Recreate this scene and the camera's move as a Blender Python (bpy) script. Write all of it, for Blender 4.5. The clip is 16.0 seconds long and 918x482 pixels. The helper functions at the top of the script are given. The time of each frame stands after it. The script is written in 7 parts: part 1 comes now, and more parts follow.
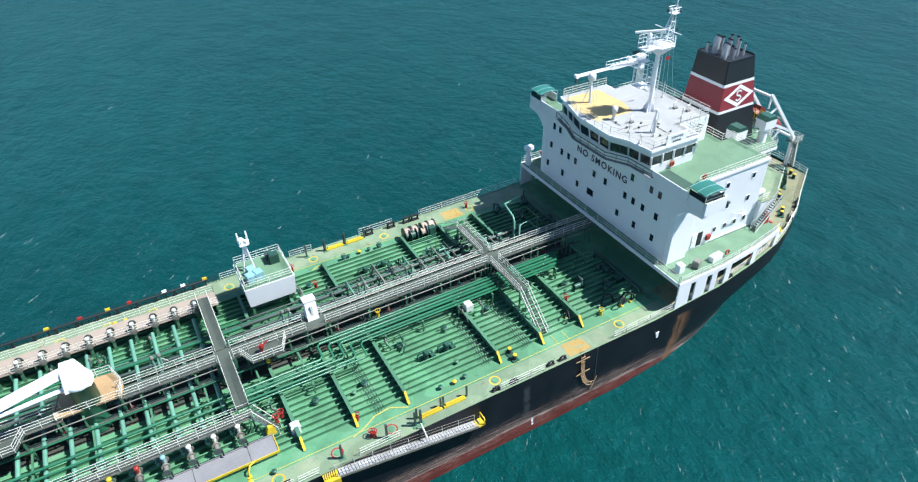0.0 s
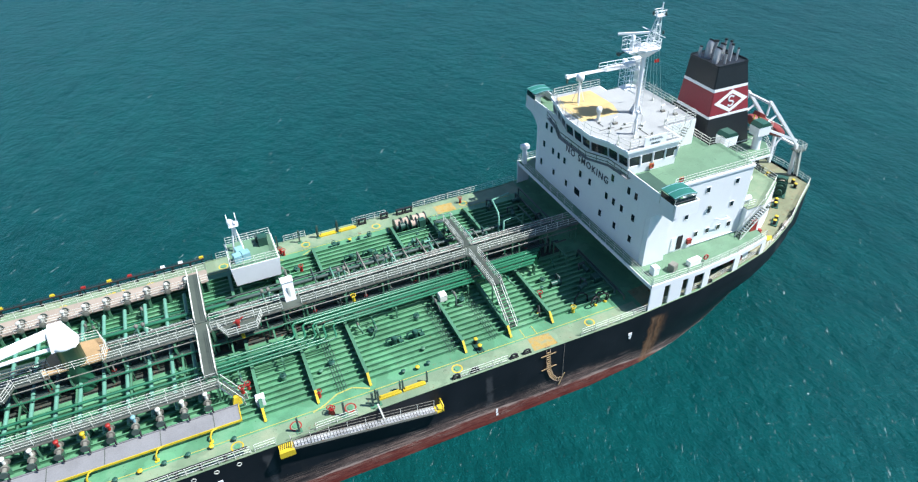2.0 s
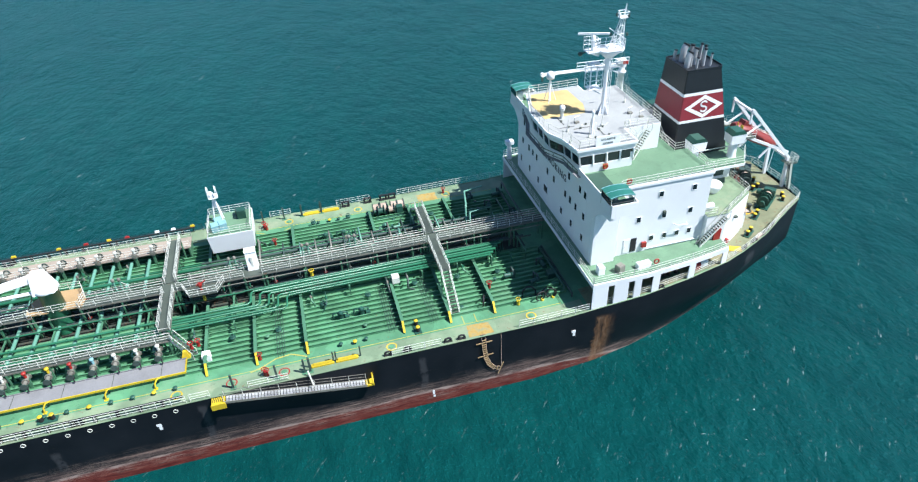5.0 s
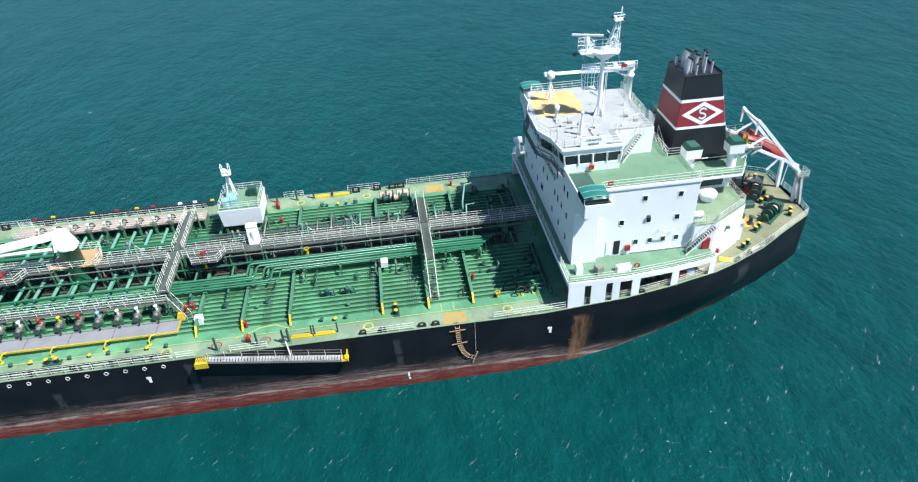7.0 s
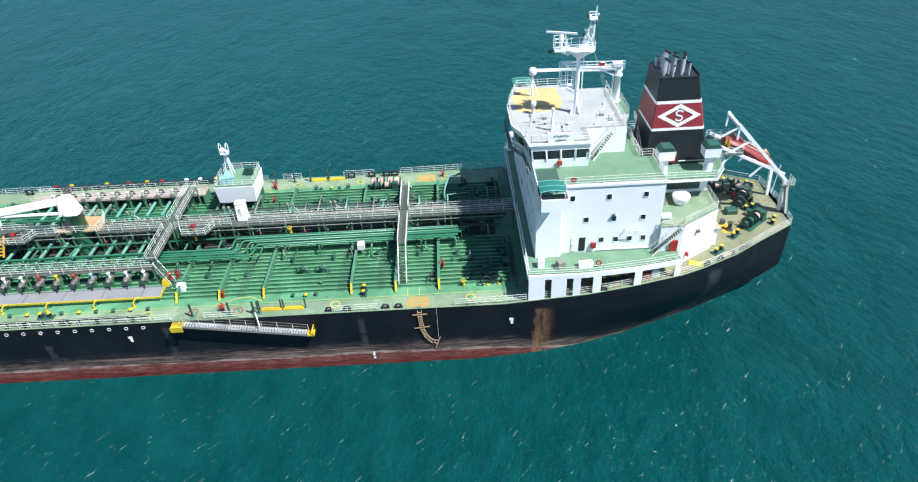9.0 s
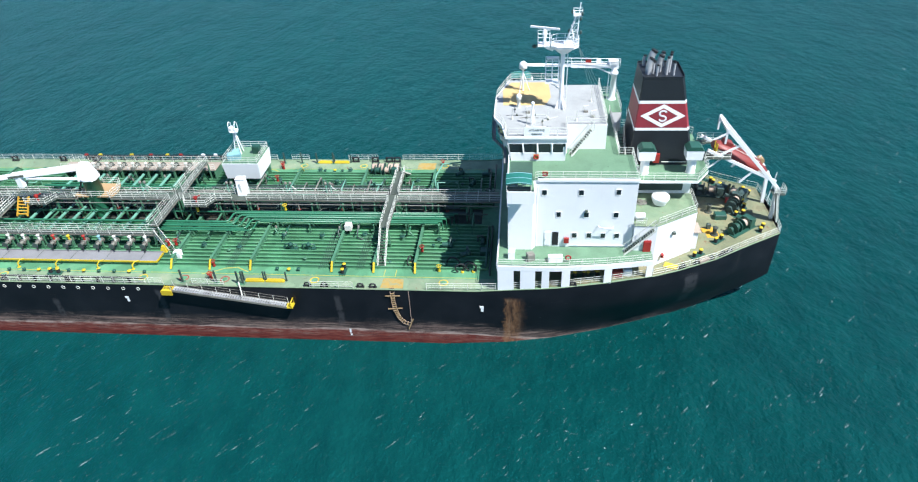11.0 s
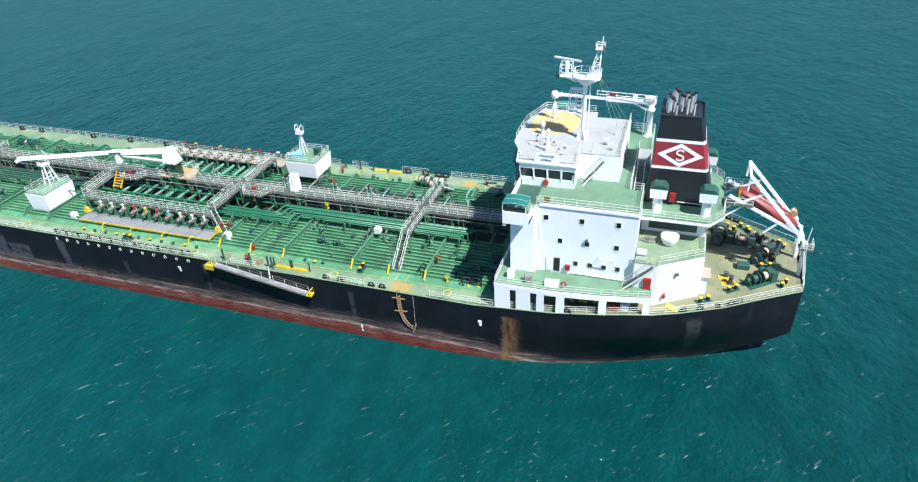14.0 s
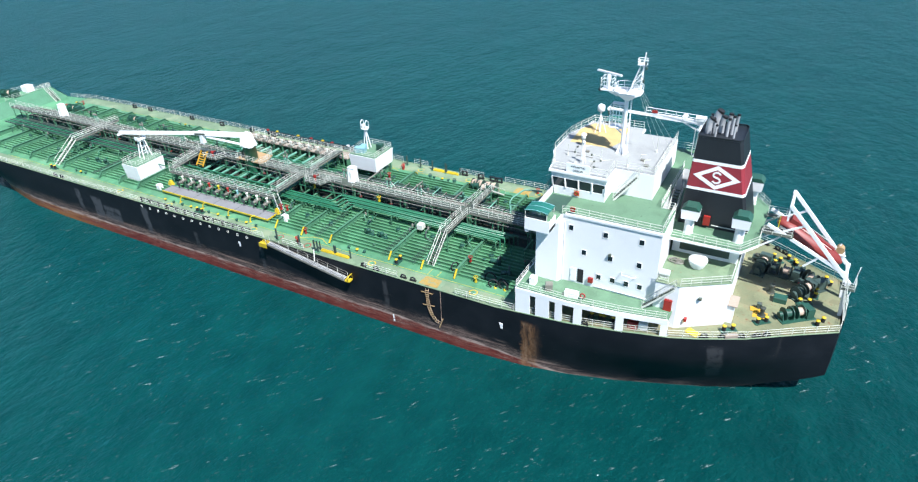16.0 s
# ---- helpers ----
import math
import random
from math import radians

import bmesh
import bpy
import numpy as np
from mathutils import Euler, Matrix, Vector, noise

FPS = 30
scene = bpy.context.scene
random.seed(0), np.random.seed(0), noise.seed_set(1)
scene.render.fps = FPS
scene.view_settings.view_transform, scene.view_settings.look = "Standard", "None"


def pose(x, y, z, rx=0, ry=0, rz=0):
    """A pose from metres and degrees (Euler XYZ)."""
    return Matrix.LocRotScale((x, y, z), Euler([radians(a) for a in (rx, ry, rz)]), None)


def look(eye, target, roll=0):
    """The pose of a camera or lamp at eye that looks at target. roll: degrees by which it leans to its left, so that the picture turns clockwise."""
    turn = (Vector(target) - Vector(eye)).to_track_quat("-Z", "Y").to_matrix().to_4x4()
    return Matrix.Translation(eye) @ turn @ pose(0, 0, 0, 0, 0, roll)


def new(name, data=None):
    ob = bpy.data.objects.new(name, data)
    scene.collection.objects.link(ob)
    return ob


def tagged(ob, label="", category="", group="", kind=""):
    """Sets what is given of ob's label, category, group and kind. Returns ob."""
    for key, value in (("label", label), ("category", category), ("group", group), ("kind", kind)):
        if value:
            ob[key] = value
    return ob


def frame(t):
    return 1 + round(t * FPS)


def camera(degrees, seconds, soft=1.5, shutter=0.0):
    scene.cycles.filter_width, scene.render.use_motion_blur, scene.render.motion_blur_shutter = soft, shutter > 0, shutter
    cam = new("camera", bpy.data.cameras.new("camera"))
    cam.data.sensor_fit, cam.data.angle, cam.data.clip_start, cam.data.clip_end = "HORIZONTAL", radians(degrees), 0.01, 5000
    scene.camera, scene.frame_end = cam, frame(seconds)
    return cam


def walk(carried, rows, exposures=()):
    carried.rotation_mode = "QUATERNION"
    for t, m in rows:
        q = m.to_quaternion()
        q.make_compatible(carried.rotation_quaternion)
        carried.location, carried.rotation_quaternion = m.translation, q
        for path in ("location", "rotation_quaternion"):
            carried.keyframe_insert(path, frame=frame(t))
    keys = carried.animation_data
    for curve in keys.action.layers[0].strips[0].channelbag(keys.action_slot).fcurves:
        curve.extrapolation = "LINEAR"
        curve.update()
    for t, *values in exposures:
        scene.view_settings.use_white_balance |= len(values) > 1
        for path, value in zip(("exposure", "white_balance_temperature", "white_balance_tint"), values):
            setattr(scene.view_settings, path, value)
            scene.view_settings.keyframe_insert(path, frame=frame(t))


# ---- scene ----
cam = camera(70.1, 16.0, soft=1.2)
PATH = [
    (0, (-38.108, -53.789, 62.026), (-37.338, -52.38, 60.833), -1.2),
    (0.5, (-36.475, -55.351, 62.039), (-35.746, -53.918, 60.849), -1.4),
    (1, (-34.804, -56.899, 62.056), (-34.113, -55.445, 60.869), -1.5),
    (1.5, (-33.055, -58.418, 62.079), (-32.397, -56.948, 60.893), -1.6),
    (2, (-31.2, -59.91, 62.11), (-30.573, -58.425, 60.926), -1.8),
    (2.5, (-29.205, -61.353, 62.141), (-28.612, -59.853, 60.958), -2.0),
    (3, (-27.07, -62.768, 62.171), (-26.516, -61.252, 60.99), -2.1),
    (3.5, (-24.818, -64.181, 62.201), (-24.301, -62.651, 61.021), -2.4),
    (4, (-22.463, -65.544, 62.23), (-21.982, -64.003, 61.05), -2.5),
    (6.5, (-10.232, -71.723, 62.417), (-10.008, -70.121, 61.241), -3.0),
    (7, (-7.727, -72.807, 62.422), (-7.554, -71.197, 61.248), -3.0),
    (7.5, (-5.162, -73.794, 62.424), (-5.033, -72.179, 61.25), -3.0),
    (8, (-2.541, -74.701, 62.429), (-2.456, -73.083, 61.256), -3.0),
    (8.5, (0.127, -75.514, 62.434), (0.17, -73.894, 61.26), -3.0),
    (9, (2.827, -76.225, 62.438), (2.829, -74.606, 61.264), -3.0),
    (9.5, (5.533, -76.839, 62.443), (5.488, -75.221, 61.268), -3.0),
    (10, (8.223, -77.324, 62.443), (8.133, -75.71, 61.266), -3.0),
    (12.5, (21.579, -78.979, 62.393), (21.23, -77.399, 61.219), -3.2),
    (13, (24.167, -79.104, 62.384), (23.755, -77.528, 61.223), -3.2),
    (13.5, (26.676, -79.074, 62.373), (26.189, -77.496, 61.246), -3.2),
    (14, (29.127, -78.93, 62.367), (28.561, -77.355, 61.272), -3.1),
    (14.5, (31.538, -78.684, 62.364), (30.89, -77.123, 61.293), -3.1),
    (15, (33.909, -78.347, 62.363), (33.19, -76.814, 61.298), -3.0),
    (15.5, (36.235, -77.935, 62.363), (35.446, -76.436, 61.3), -2.9),
    (16, (38.535, -77.495, 62.365), (37.685, -76.028, 61.304), -2.8),
]
walk(cam, [(t, look(eye, target, roll)) for t, eye, target, roll in PATH], [(0, 0.91, 6120, 10), (16, 0.91, 6120, 10)])

# ---- light ----
SUN_DIR = Vector((4.5, -2.6, 7.8)).normalized()
world = bpy.data.worlds.new("world")
scene.world = world
world.use_nodes = True
wn = world.node_tree
sky = wn.nodes.new("ShaderNodeTexSky")
sky.sky_type, sky.sun_disc = "NISHITA", False
sky.sun_elevation = math.asin(SUN_DIR.z)
sky.sun_rotation = math.atan2(SUN_DIR.x, SUN_DIR.y)
sky.dust_density, sky.ozone_density = 0.1, 4.0
wn.links.new(sky.outputs["Color"], wn.nodes["Background"].inputs["Color"])
wn.nodes["Background"].inputs["Strength"].default_value = 0.078
sun_data = bpy.data.lights.new("sun", "SUN")
sun_data.energy, sun_data.angle, sun_data.color = 5.0, radians(0.55), (1.0, 0.98, 0.94)
sun = new("sun", sun_data)
sun.matrix_world = look(SUN_DIR * 200, (0, 0, 0))


# ---- materials ----
def ramp(nt, fac, stops):
    r = nt.nodes.new("ShaderNodeValToRGB")
    while len(r.color_ramp.elements) < len(stops):
        r.color_ramp.elements.new(0.5)
    for el, (p, c) in zip(r.color_ramp.elements, stops):
        el.position, el.color = p, (*c, 1)
    nt.links.new(fac, r.inputs["Fac"])
    return r.outputs["Color"]


def noise_tex(nt, scale, detail=4.0, rough=0.55, vec=None):
    n = nt.nodes.new("ShaderNodeTexNoise")
    n.inputs["Scale"].default_value, n.inputs["Detail"].default_value, n.inputs["Roughness"].default_value = scale, detail, rough
    if vec is not None:
        nt.links.new(vec, n.inputs["Vector"])
    return n.outputs["Fac"]


def mixc(nt, fac, a, b, mode="MIX"):
    m = nt.nodes.new("ShaderNodeMix")
    m.data_type, m.blend_type = "RGBA", mode
    for sock, v in ((m.inputs[0], fac), (m.inputs[6], a), (m.inputs[7], b)):
        if isinstance(v, bpy.types.NodeSocket):
            nt.links.new(v, sock)
        else:
            sock.default_value = v if isinstance(v, float) else (*v, 1)
    return m.outputs[2]


def calc(nt, op, a, b=0.0, c=0.0):
    m = nt.nodes.new("ShaderNodeMath")
    m.operation = op
    for sock, v in zip(m.inputs, (a, b, c)):
        if isinstance(v, bpy.types.NodeSocket):
            nt.links.new(v, sock)
        else:
            sock.default_value = v
    return m.outputs[0]


def band(nt, v, lo, hi):
    m = nt.nodes.new("ShaderNodeMapRange")
    m.interpolation_type = "SMOOTHSTEP"
    nt.links.new(v, m.inputs["Value"])
    m.inputs["From Min"].default_value, m.inputs["From Max"].default_value = lo, hi
    return m.outputs["Result"]


def stretched(nt, sx, sy, sz):
    g = nt.nodes.new("ShaderNodeNewGeometry")
    m = nt.nodes.new("ShaderNodeVectorMath")
    m.operation = "MULTIPLY"
    m.inputs[1].default_value = (sx, sy, sz)
    nt.links.new(g.outputs["Position"], m.inputs[0])
    return m.outputs[0]


def blank(name, rough, metal=0.0):
    m = bpy.data.materials.new(name)
    m.use_nodes = True
    b = m.node_tree.nodes["Principled BSDF"]
    b.inputs["Roughness"].default_value, b.inputs["Metallic"].default_value = rough, metal
    return m, m.node_tree, b


def bump(nt, b, height, strength, dist=0.02):
    n = nt.nodes.new("ShaderNodeBump")
    n.inputs["Strength"].default_value, n.inputs["Distance"].default_value = strength, dist
    nt.links.new(height, n.inputs["Height"])
    nt.links.new(n.outputs["Normal"], b.inputs["Normal"])


def paint(name, color, rough=0.45, wear=0.25, rust=0.0, worn=None, drip=0.0, big=0.35, metal=0.0, relief=0.25, patch=0.0, grain=0.7):
    """Marine paint: broad fading, fine grain, optional rust spots and vertical drips."""
    m, nt, b = blank(name, rough, metal)
    c = Vector(color)
    pos = stretched(nt, 1, 1, 1)
    dark, light = tuple(c * (1 - wear)), tuple(Vector(worn) if worn else c * (1 + wear * 0.6))
    col = ramp(nt, noise_tex(nt, big, 5, 0.6, pos), [(0.28, dark), (0.5, tuple(c)), (0.74, light)])
    fine = ramp(nt, noise_tex(nt, 7.0, 3, 0.6, pos), [(0.3, (0.78, 0.78, 0.78)), (0.62, (1.0, 1.0, 1.0))])
    col = mixc(nt, grain, col, fine, "MULTIPLY")
    info = nt.nodes.new("ShaderNodeObjectInfo")
    shade = ramp(nt, info.outputs["Random"], [(0.0, (0.88, 0.88, 0.88)), (1.0, (1.0, 1.0, 1.0))])
    col = mixc(nt, 1.0, col, shade, "MULTIPLY")
    if patch > 0:
        redone = band(nt, noise_tex(nt, 0.16, 3, 0.45, pos), 0.53, 0.545)
        col = mixc(nt, calc(nt, "MULTIPLY", redone, patch), col, tuple(c * 0.6))
        pale = band(nt, noise_tex(nt, 0.23, 4, 0.5, stretched(nt, 1, 0.8, 1.3)), 0.60, 0.63)
        col = mixc(nt, calc(nt, "MULTIPLY", pale, patch * 0.6), col, tuple(c * 1.35))
        speck = band(nt, noise_tex(nt, 2.6, 4, 0.7, pos), 0.66, 0.69)
        col = mixc(nt, calc(nt, "MULTIPLY", speck, 0.8), col, tuple(c * 0.25))
        spill = calc(nt, "MULTIPLY", band(nt, noise_tex(nt, 0.75, 6, 0.75, pos), 0.60, 0.66), band(nt, noise_tex(nt, 0.13, 3, 0.5, pos), 0.44, 0.60))
        col = mixc(nt, calc(nt, "MULTIPLY", spill, 0.6), col, tuple(c * 0.4))
    if rust > 0:
        spots = band(nt, noise_tex(nt, 1.7, 6, 0.7, pos), 0.72 - rust, 0.80 - rust)
        col = mixc(nt, spots, col, (0.16, 0.075, 0.035))
    if drip > 0:
        run = band(nt, noise_tex(nt, 1.0, 4, 0.6, stretched(nt, 2.2, 2.2, 0.12)), 0.62, 0.80)
        col = mixc(nt, calc(nt, "MULTIPLY", run, drip), col, (0.30, 0.20, 0.13))
    nt.links.new(col, b.inputs["Base Color"])
    bump(nt, b, noise_tex(nt, 2.5, 4, 0.5, pos), relief, 0.03)
    return m


M = {
    "deck": paint("deck_green", (0.098, 0.275, 0.142), 0.6, 0.32, 0.07, worn=(0.165, 0.33, 0.195), patch=0.5),
    "strip": paint("walkway_paint", (0.185, 0.265, 0.160), 0.65, 0.25, 0.1, worn=(0.28, 0.31, 0.20), patch=0.4),
    "roof": paint("roof_green", (0.135, 0.245, 0.148), 0.6, 0.2, 0.04, patch=0.22),
    "moor": paint("mooring_deck_paint", (0.19, 0.205, 0.115), 0.7, 0.28, 0.12, worn=(0.27, 0.215, 0.12), patch=0.5),
    "girder": paint("girder_green", (0.075, 0.20, 0.115), 0.5, 0.25, 0.06),
    "pipe": paint("pipe_green", (0.025, 0.145, 0.076), 0.35, 0.25, 0.03),
    "pipe_pale": paint("pale_pipe_green", (0.13, 0.31, 0.23), 0.4, 0.25, 0.04),
    "pipe_dark": paint("dark_pipe", (0.045, 0.075, 0.065), 0.5, 0.3, 0.08),
    "machine": paint("machine_green", (0.022, 0.085, 0.06), 0.45, 0.3, 0.06),
    "white": paint("white_paint", (0.84, 0.85, 0.85), 0.45, 0.04, 0.0, drip=0.12, relief=0.0, grain=0.12),
    "rail": paint("rail_white", (0.66, 0.67, 0.60), 0.5, 0.15, 0.06),
    "grate": paint("galvanised_grating", (0.075, 0.092, 0.072), 0.55, 0.25, 0.08),
    "tray": paint("grey_tray", (0.23, 0.23, 0.235), 0.6, 0.18, 0.03),
    "pinkish": paint("faded_walkway", (0.34, 0.28, 0.225), 0.7, 0.2, 0.05),
    "yellow": paint("safety_yellow", (0.58, 0.42, 0.02), 0.5, 0.15, 0.03),
    "orange": paint("orange_yellow", (0.55, 0.31, 0.03), 0.6, 0.15, 0.05),
    "red": paint("fire_red", (0.33, 0.022, 0.016), 0.45, 0.15, 0.0),
    "boat": paint("lifeboat_red", (0.21, 0.03, 0.025), 0.5, 0.15, 0.0),
    "tan": paint("tan_paint", (0.40, 0.265, 0.13), 0.65, 0.15, 0.03),
    "sand": paint("sand_yellow_deck", (0.55, 0.40, 0.17), 0.65, 0.12, 0.02),
    "greydeck": paint("pale_grey_deck", (0.37, 0.38, 0.37), 0.6, 0.14, 0.05),
    "black": paint("black_rubber", (0.012, 0.013, 0.015), 0.7, 0.3),
    "fun_black": paint("funnel_black", (0.014, 0.017, 0.021), 0.45, 0.25),
    "fun_red": paint("funnel_red", (0.27, 0.028, 0.04), 0.5, 0.15),
    "steel": paint("exhaust_steel", (0.50, 0.51, 0.52), 0.4, 0.4, 0.05, metal=0.2),
    "teal": paint("canopy_teal", (0.015, 0.14, 0.11), 0.6, 0.2),
    "blue": paint("pale_blue_cover", (0.22, 0.42, 0.46), 0.7, 0.2),
    "wood": paint("rope_ladder_wood", (0.45, 0.30, 0.15), 0.7, 0.25),
    "rope": paint("pale_rope", (0.50, 0.38, 0.30), 0.9, 0.3),
    "navy": paint("letter_navy", (0.03, 0.035, 0.06), 0.5, 0.1),
    "service": paint("grey_service_pipe", (0.20, 0.195, 0.165), 0.5, 0.35, 0.12),
    "worn_orange": paint("worn_orange_patch", (0.40, 0.27, 0.07), 0.7, 0.35, 0.05, worn=(0.20, 0.27, 0.18), big=1.6),
    # capstan brown, also carries the shade painted on deck below the catwalk
    "shade_brown": paint("deck_shade_capstan_brown", (0.045, 0.055, 0.042), 0.75, 0.4, 0.14, big=0.9),
    "line": paint("worn_line_yellow", (0.44, 0.40, 0.09), 0.7, 0.3, 0.05, worn=(0.25, 0.30, 0.14), big=1.2),
    "mat": paint("dark_green_mat", (0.035, 0.085, 0.06), 0.75, 0.2),
}


def glass_material():
    m, nt, b = blank("window_glass", 0.06)
    b.inputs["Base Color"].default_value = (0.012, 0.02, 0.025, 1)
    b.inputs["Specular IOR Level"].default_value = 0.6
    return m


M["glass"] = glass_material()


def hull_material():
    m, nt, b = blank("hull_paint", 0.5)
    b.inputs["Specular IOR Level"].default_value = 0.25
    g = nt.nodes.new("ShaderNodeNewGeometry")
    sep = nt.nodes.new("ShaderNodeSeparateXYZ")
    nt.links.new(g.outputs["Position"], sep.inputs[0])
    x, z = sep.outputs["X"], sep.outputs["Z"]
    pos = stretched(nt, 1, 1, 1)
    streak = stretched(nt, 0.16, 0.16, 3.6)
    runs = stretched(nt, 0.9, 0.9, 0.06)
    black = ramp(nt, noise_tex(nt, 0.25, 5, 0.6, pos), [(0.3, (0.004, 0.005, 0.008)), (0.7, (0.011, 0.0125, 0.017))])
    grey_run = band(nt, noise_tex(nt, 0.6, 4, 0.6, runs), 0.64, 0.78)
    black = mixc(nt, calc(nt, "MULTIPLY", grey_run, 0.22), black, (0.05, 0.047, 0.044))
    scuff = band(nt, noise_tex(nt, 1.0, 8, 0.8, stretched(nt, 0.3, 0.3, 5.0)), 0.62, 0.66)
    black = mixc(nt, calc(nt, "MULTIPLY", scuff, 0.45), black, (0.11, 0.095, 0.085))
    # antifouling below a line that dips under water towards the stern
    dip = calc(nt, "MULTIPLY", band(nt, x, 2.0, 28.0), 3.2)
    level = calc(nt, "ADD", calc(nt, "ADD", z, dip), calc(nt, "MULTIPLY", noise_tex(nt, 0.5, 6, 0.75, streak), 1.6))
    red = ramp(nt, noise_tex(nt, 1.1, 8, 0.8, stretched(nt, 0.4, 0.4, 4.0)), [(0.36, (0.05, 0.010, 0.010)), (0.48, (0.12, 0.022, 0.018)), (0.60, (0.19, 0.055, 0.04)), (0.70, (0.30, 0.17, 0.13))])
    fine_line = stretched(nt, 0.30, 0.30, 13.0)
    worn_zone = calc(nt, "MULTIPLY", band(nt, level, 1.25, 2.1), calc(nt, "SUBTRACT", 1.0, band(nt, level, 3.4, 5.4)))
    salt = calc(nt, "MULTIPLY", band(nt, noise_tex(nt, 1.0, 8, 0.8, fine_line), 0.50, 0.57), worn_zone)
    salt = calc(nt, "MULTIPLY", salt, band(nt, noise_tex(nt, 0.5, 5, 0.7, pos), 0.30, 0.62))
    dirty = ramp(nt, noise_tex(nt, 0.9, 6, 0.75, streak), [(0.38, (0.018, 0.015, 0.017)), (0.52, (0.06, 0.042, 0.04)), (0.66, (0.26, 0.17, 0.14))])
    # brown rust bloom on the antifouling forward
    bloom = calc(nt, "MULTIPLY", calc(nt, "SUBTRACT", 1.0, band(nt, x, -92.0, -66.0)), band(nt, noise_tex(nt, 0.35, 5, 0.65, streak), 0.40, 0.56))
    red = mixc(nt, calc(nt, "MULTIPLY", bloom, 0.85), red, (0.27, 0.12, 0.04))
    col = mixc(nt, band(nt, level, 2.7, 3.0), red, dirty)
    col = mixc(nt, band(nt, level, 3.7, 4.4), col, black)
    col = mixc(nt, calc(nt, "MULTIPLY", salt, 0.62), col, (0.36, 0.27, 0.22))
    boot = calc(nt, "MULTIPLY", band(nt, level, 2.55, 2.75), calc(nt, "SUBTRACT", 1.0, band(nt, level, 2.9, 3.1)))
    boot = calc(nt, "MULTIPLY", boot, band(nt, noise_tex(nt, 0.9, 6, 0.75, stretched(nt, 0.35, 0.35, 1.0)), 0.38, 0.58))
    col = mixc(nt, calc(nt, "MULTIPLY", boot, 0.7), col, (0.46, 0.36, 0.31))
    # thin scratches of bare primer higher up the side, densest amidships
    nick = calc(nt, "MULTIPLY", band(nt, noise_tex(nt, 1.1, 7, 0.8, stretched(nt, 0.5, 0.5, 6.0)), 0.665, 0.70), calc(nt, "SUBTRACT", 1.0, band(nt, z, 4.5, 8.6)))
    col = mixc(nt, calc(nt, "MULTIPLY", nick, 0.5), col, (0.34, 0.30, 0.27))
    # rust field below the break of the poop and pale scrubbed patches forward
    edge = calc(nt, "ADD", x, calc(nt, "MULTIPLY", noise_tex(nt, 0.8, 5, 0.7, pos), 2.4))
    patch = calc(nt, "MULTIPLY", band(nt, edge, 12.7, 13.2), calc(nt, "SUBTRACT", 1.0, band(nt, edge, 14.1, 15.9)))
    patch = calc(nt, "MULTIPLY", patch, calc(nt, "SUBTRACT", 1.0, band(nt, calc(nt, "ADD", z, calc(nt, "MULTIPLY", noise_tex(nt, 0.9, 5, 0.7, runs), 2.0)), 8.6, 9.4)))
    patch = calc(nt, "MULTIPLY", patch, band(nt, noise_tex(nt, 0.9, 5, 0.7, runs), 0.30, 0.55))
    port = band(nt, calc(nt, "MULTIPLY", sep.outputs["Y"], -1.0), 0.0, 1.0)
    col = mixc(nt, calc(nt, "MULTIPLY", patch, calc(nt, "MULTIPLY", port, 0.62)), col, ramp(nt, noise_tex(nt, 1.6, 6, 0.75, stretched(nt, 1.4, 1.4, 0.5)), [(0.35, (0.07, 0.045, 0.032)), (0.5, (0.24, 0.115, 0.05)), (0.66, (0.33, 0.21, 0.13))]))
    for a, w, top in ((-61.6, 1.5, 8.5), (-76.0, 2.6, 7.6), (-73.0, 4.5, 6.2), (-80.5, 1.2, 8.2), (-33.6, 0.7, 8.6), (-9.6, 0.7, 8.2), (34.8, 1.6, 9.8), (-49.0, 0.9, 6.5)):
        e = calc(nt, "ADD", x, calc(nt, "MULTIPLY", noise_tex(nt, 0.5, 4, 0.6, pos), 1.2))
        p = calc(nt, "MULTIPLY", band(nt, e, a, a + 0.3), calc(nt, "SUBTRACT", 1.0, band(nt, e, a + w, a + w + 0.4)))
        p = calc(nt, "MULTIPLY", p, calc(nt, "SUBTRACT", 1.0, band(nt, z, top - 0.7, top)))
        p = calc(nt, "MULTIPLY", p, band(nt, z, 2.4, 3.6))
        p = calc(nt, "MULTIPLY", p, band(nt, noise_tex(nt, 0.7, 5, 0.7, pos), 0.34, 0.52))
        col = mixc(nt, calc(nt, "MULTIPLY", p, 0.5 if a < -55 else 0.42), col, (0.10, 0.105, 0.115) if a < -55 else (0.075, 0.075, 0.08))
    nt.links.new(col, b.inputs["Base Color"])
    bump(nt, b, noise_tex(nt, 0.55, 3, 0.5, pos), 0.2, 0.08)
    return m


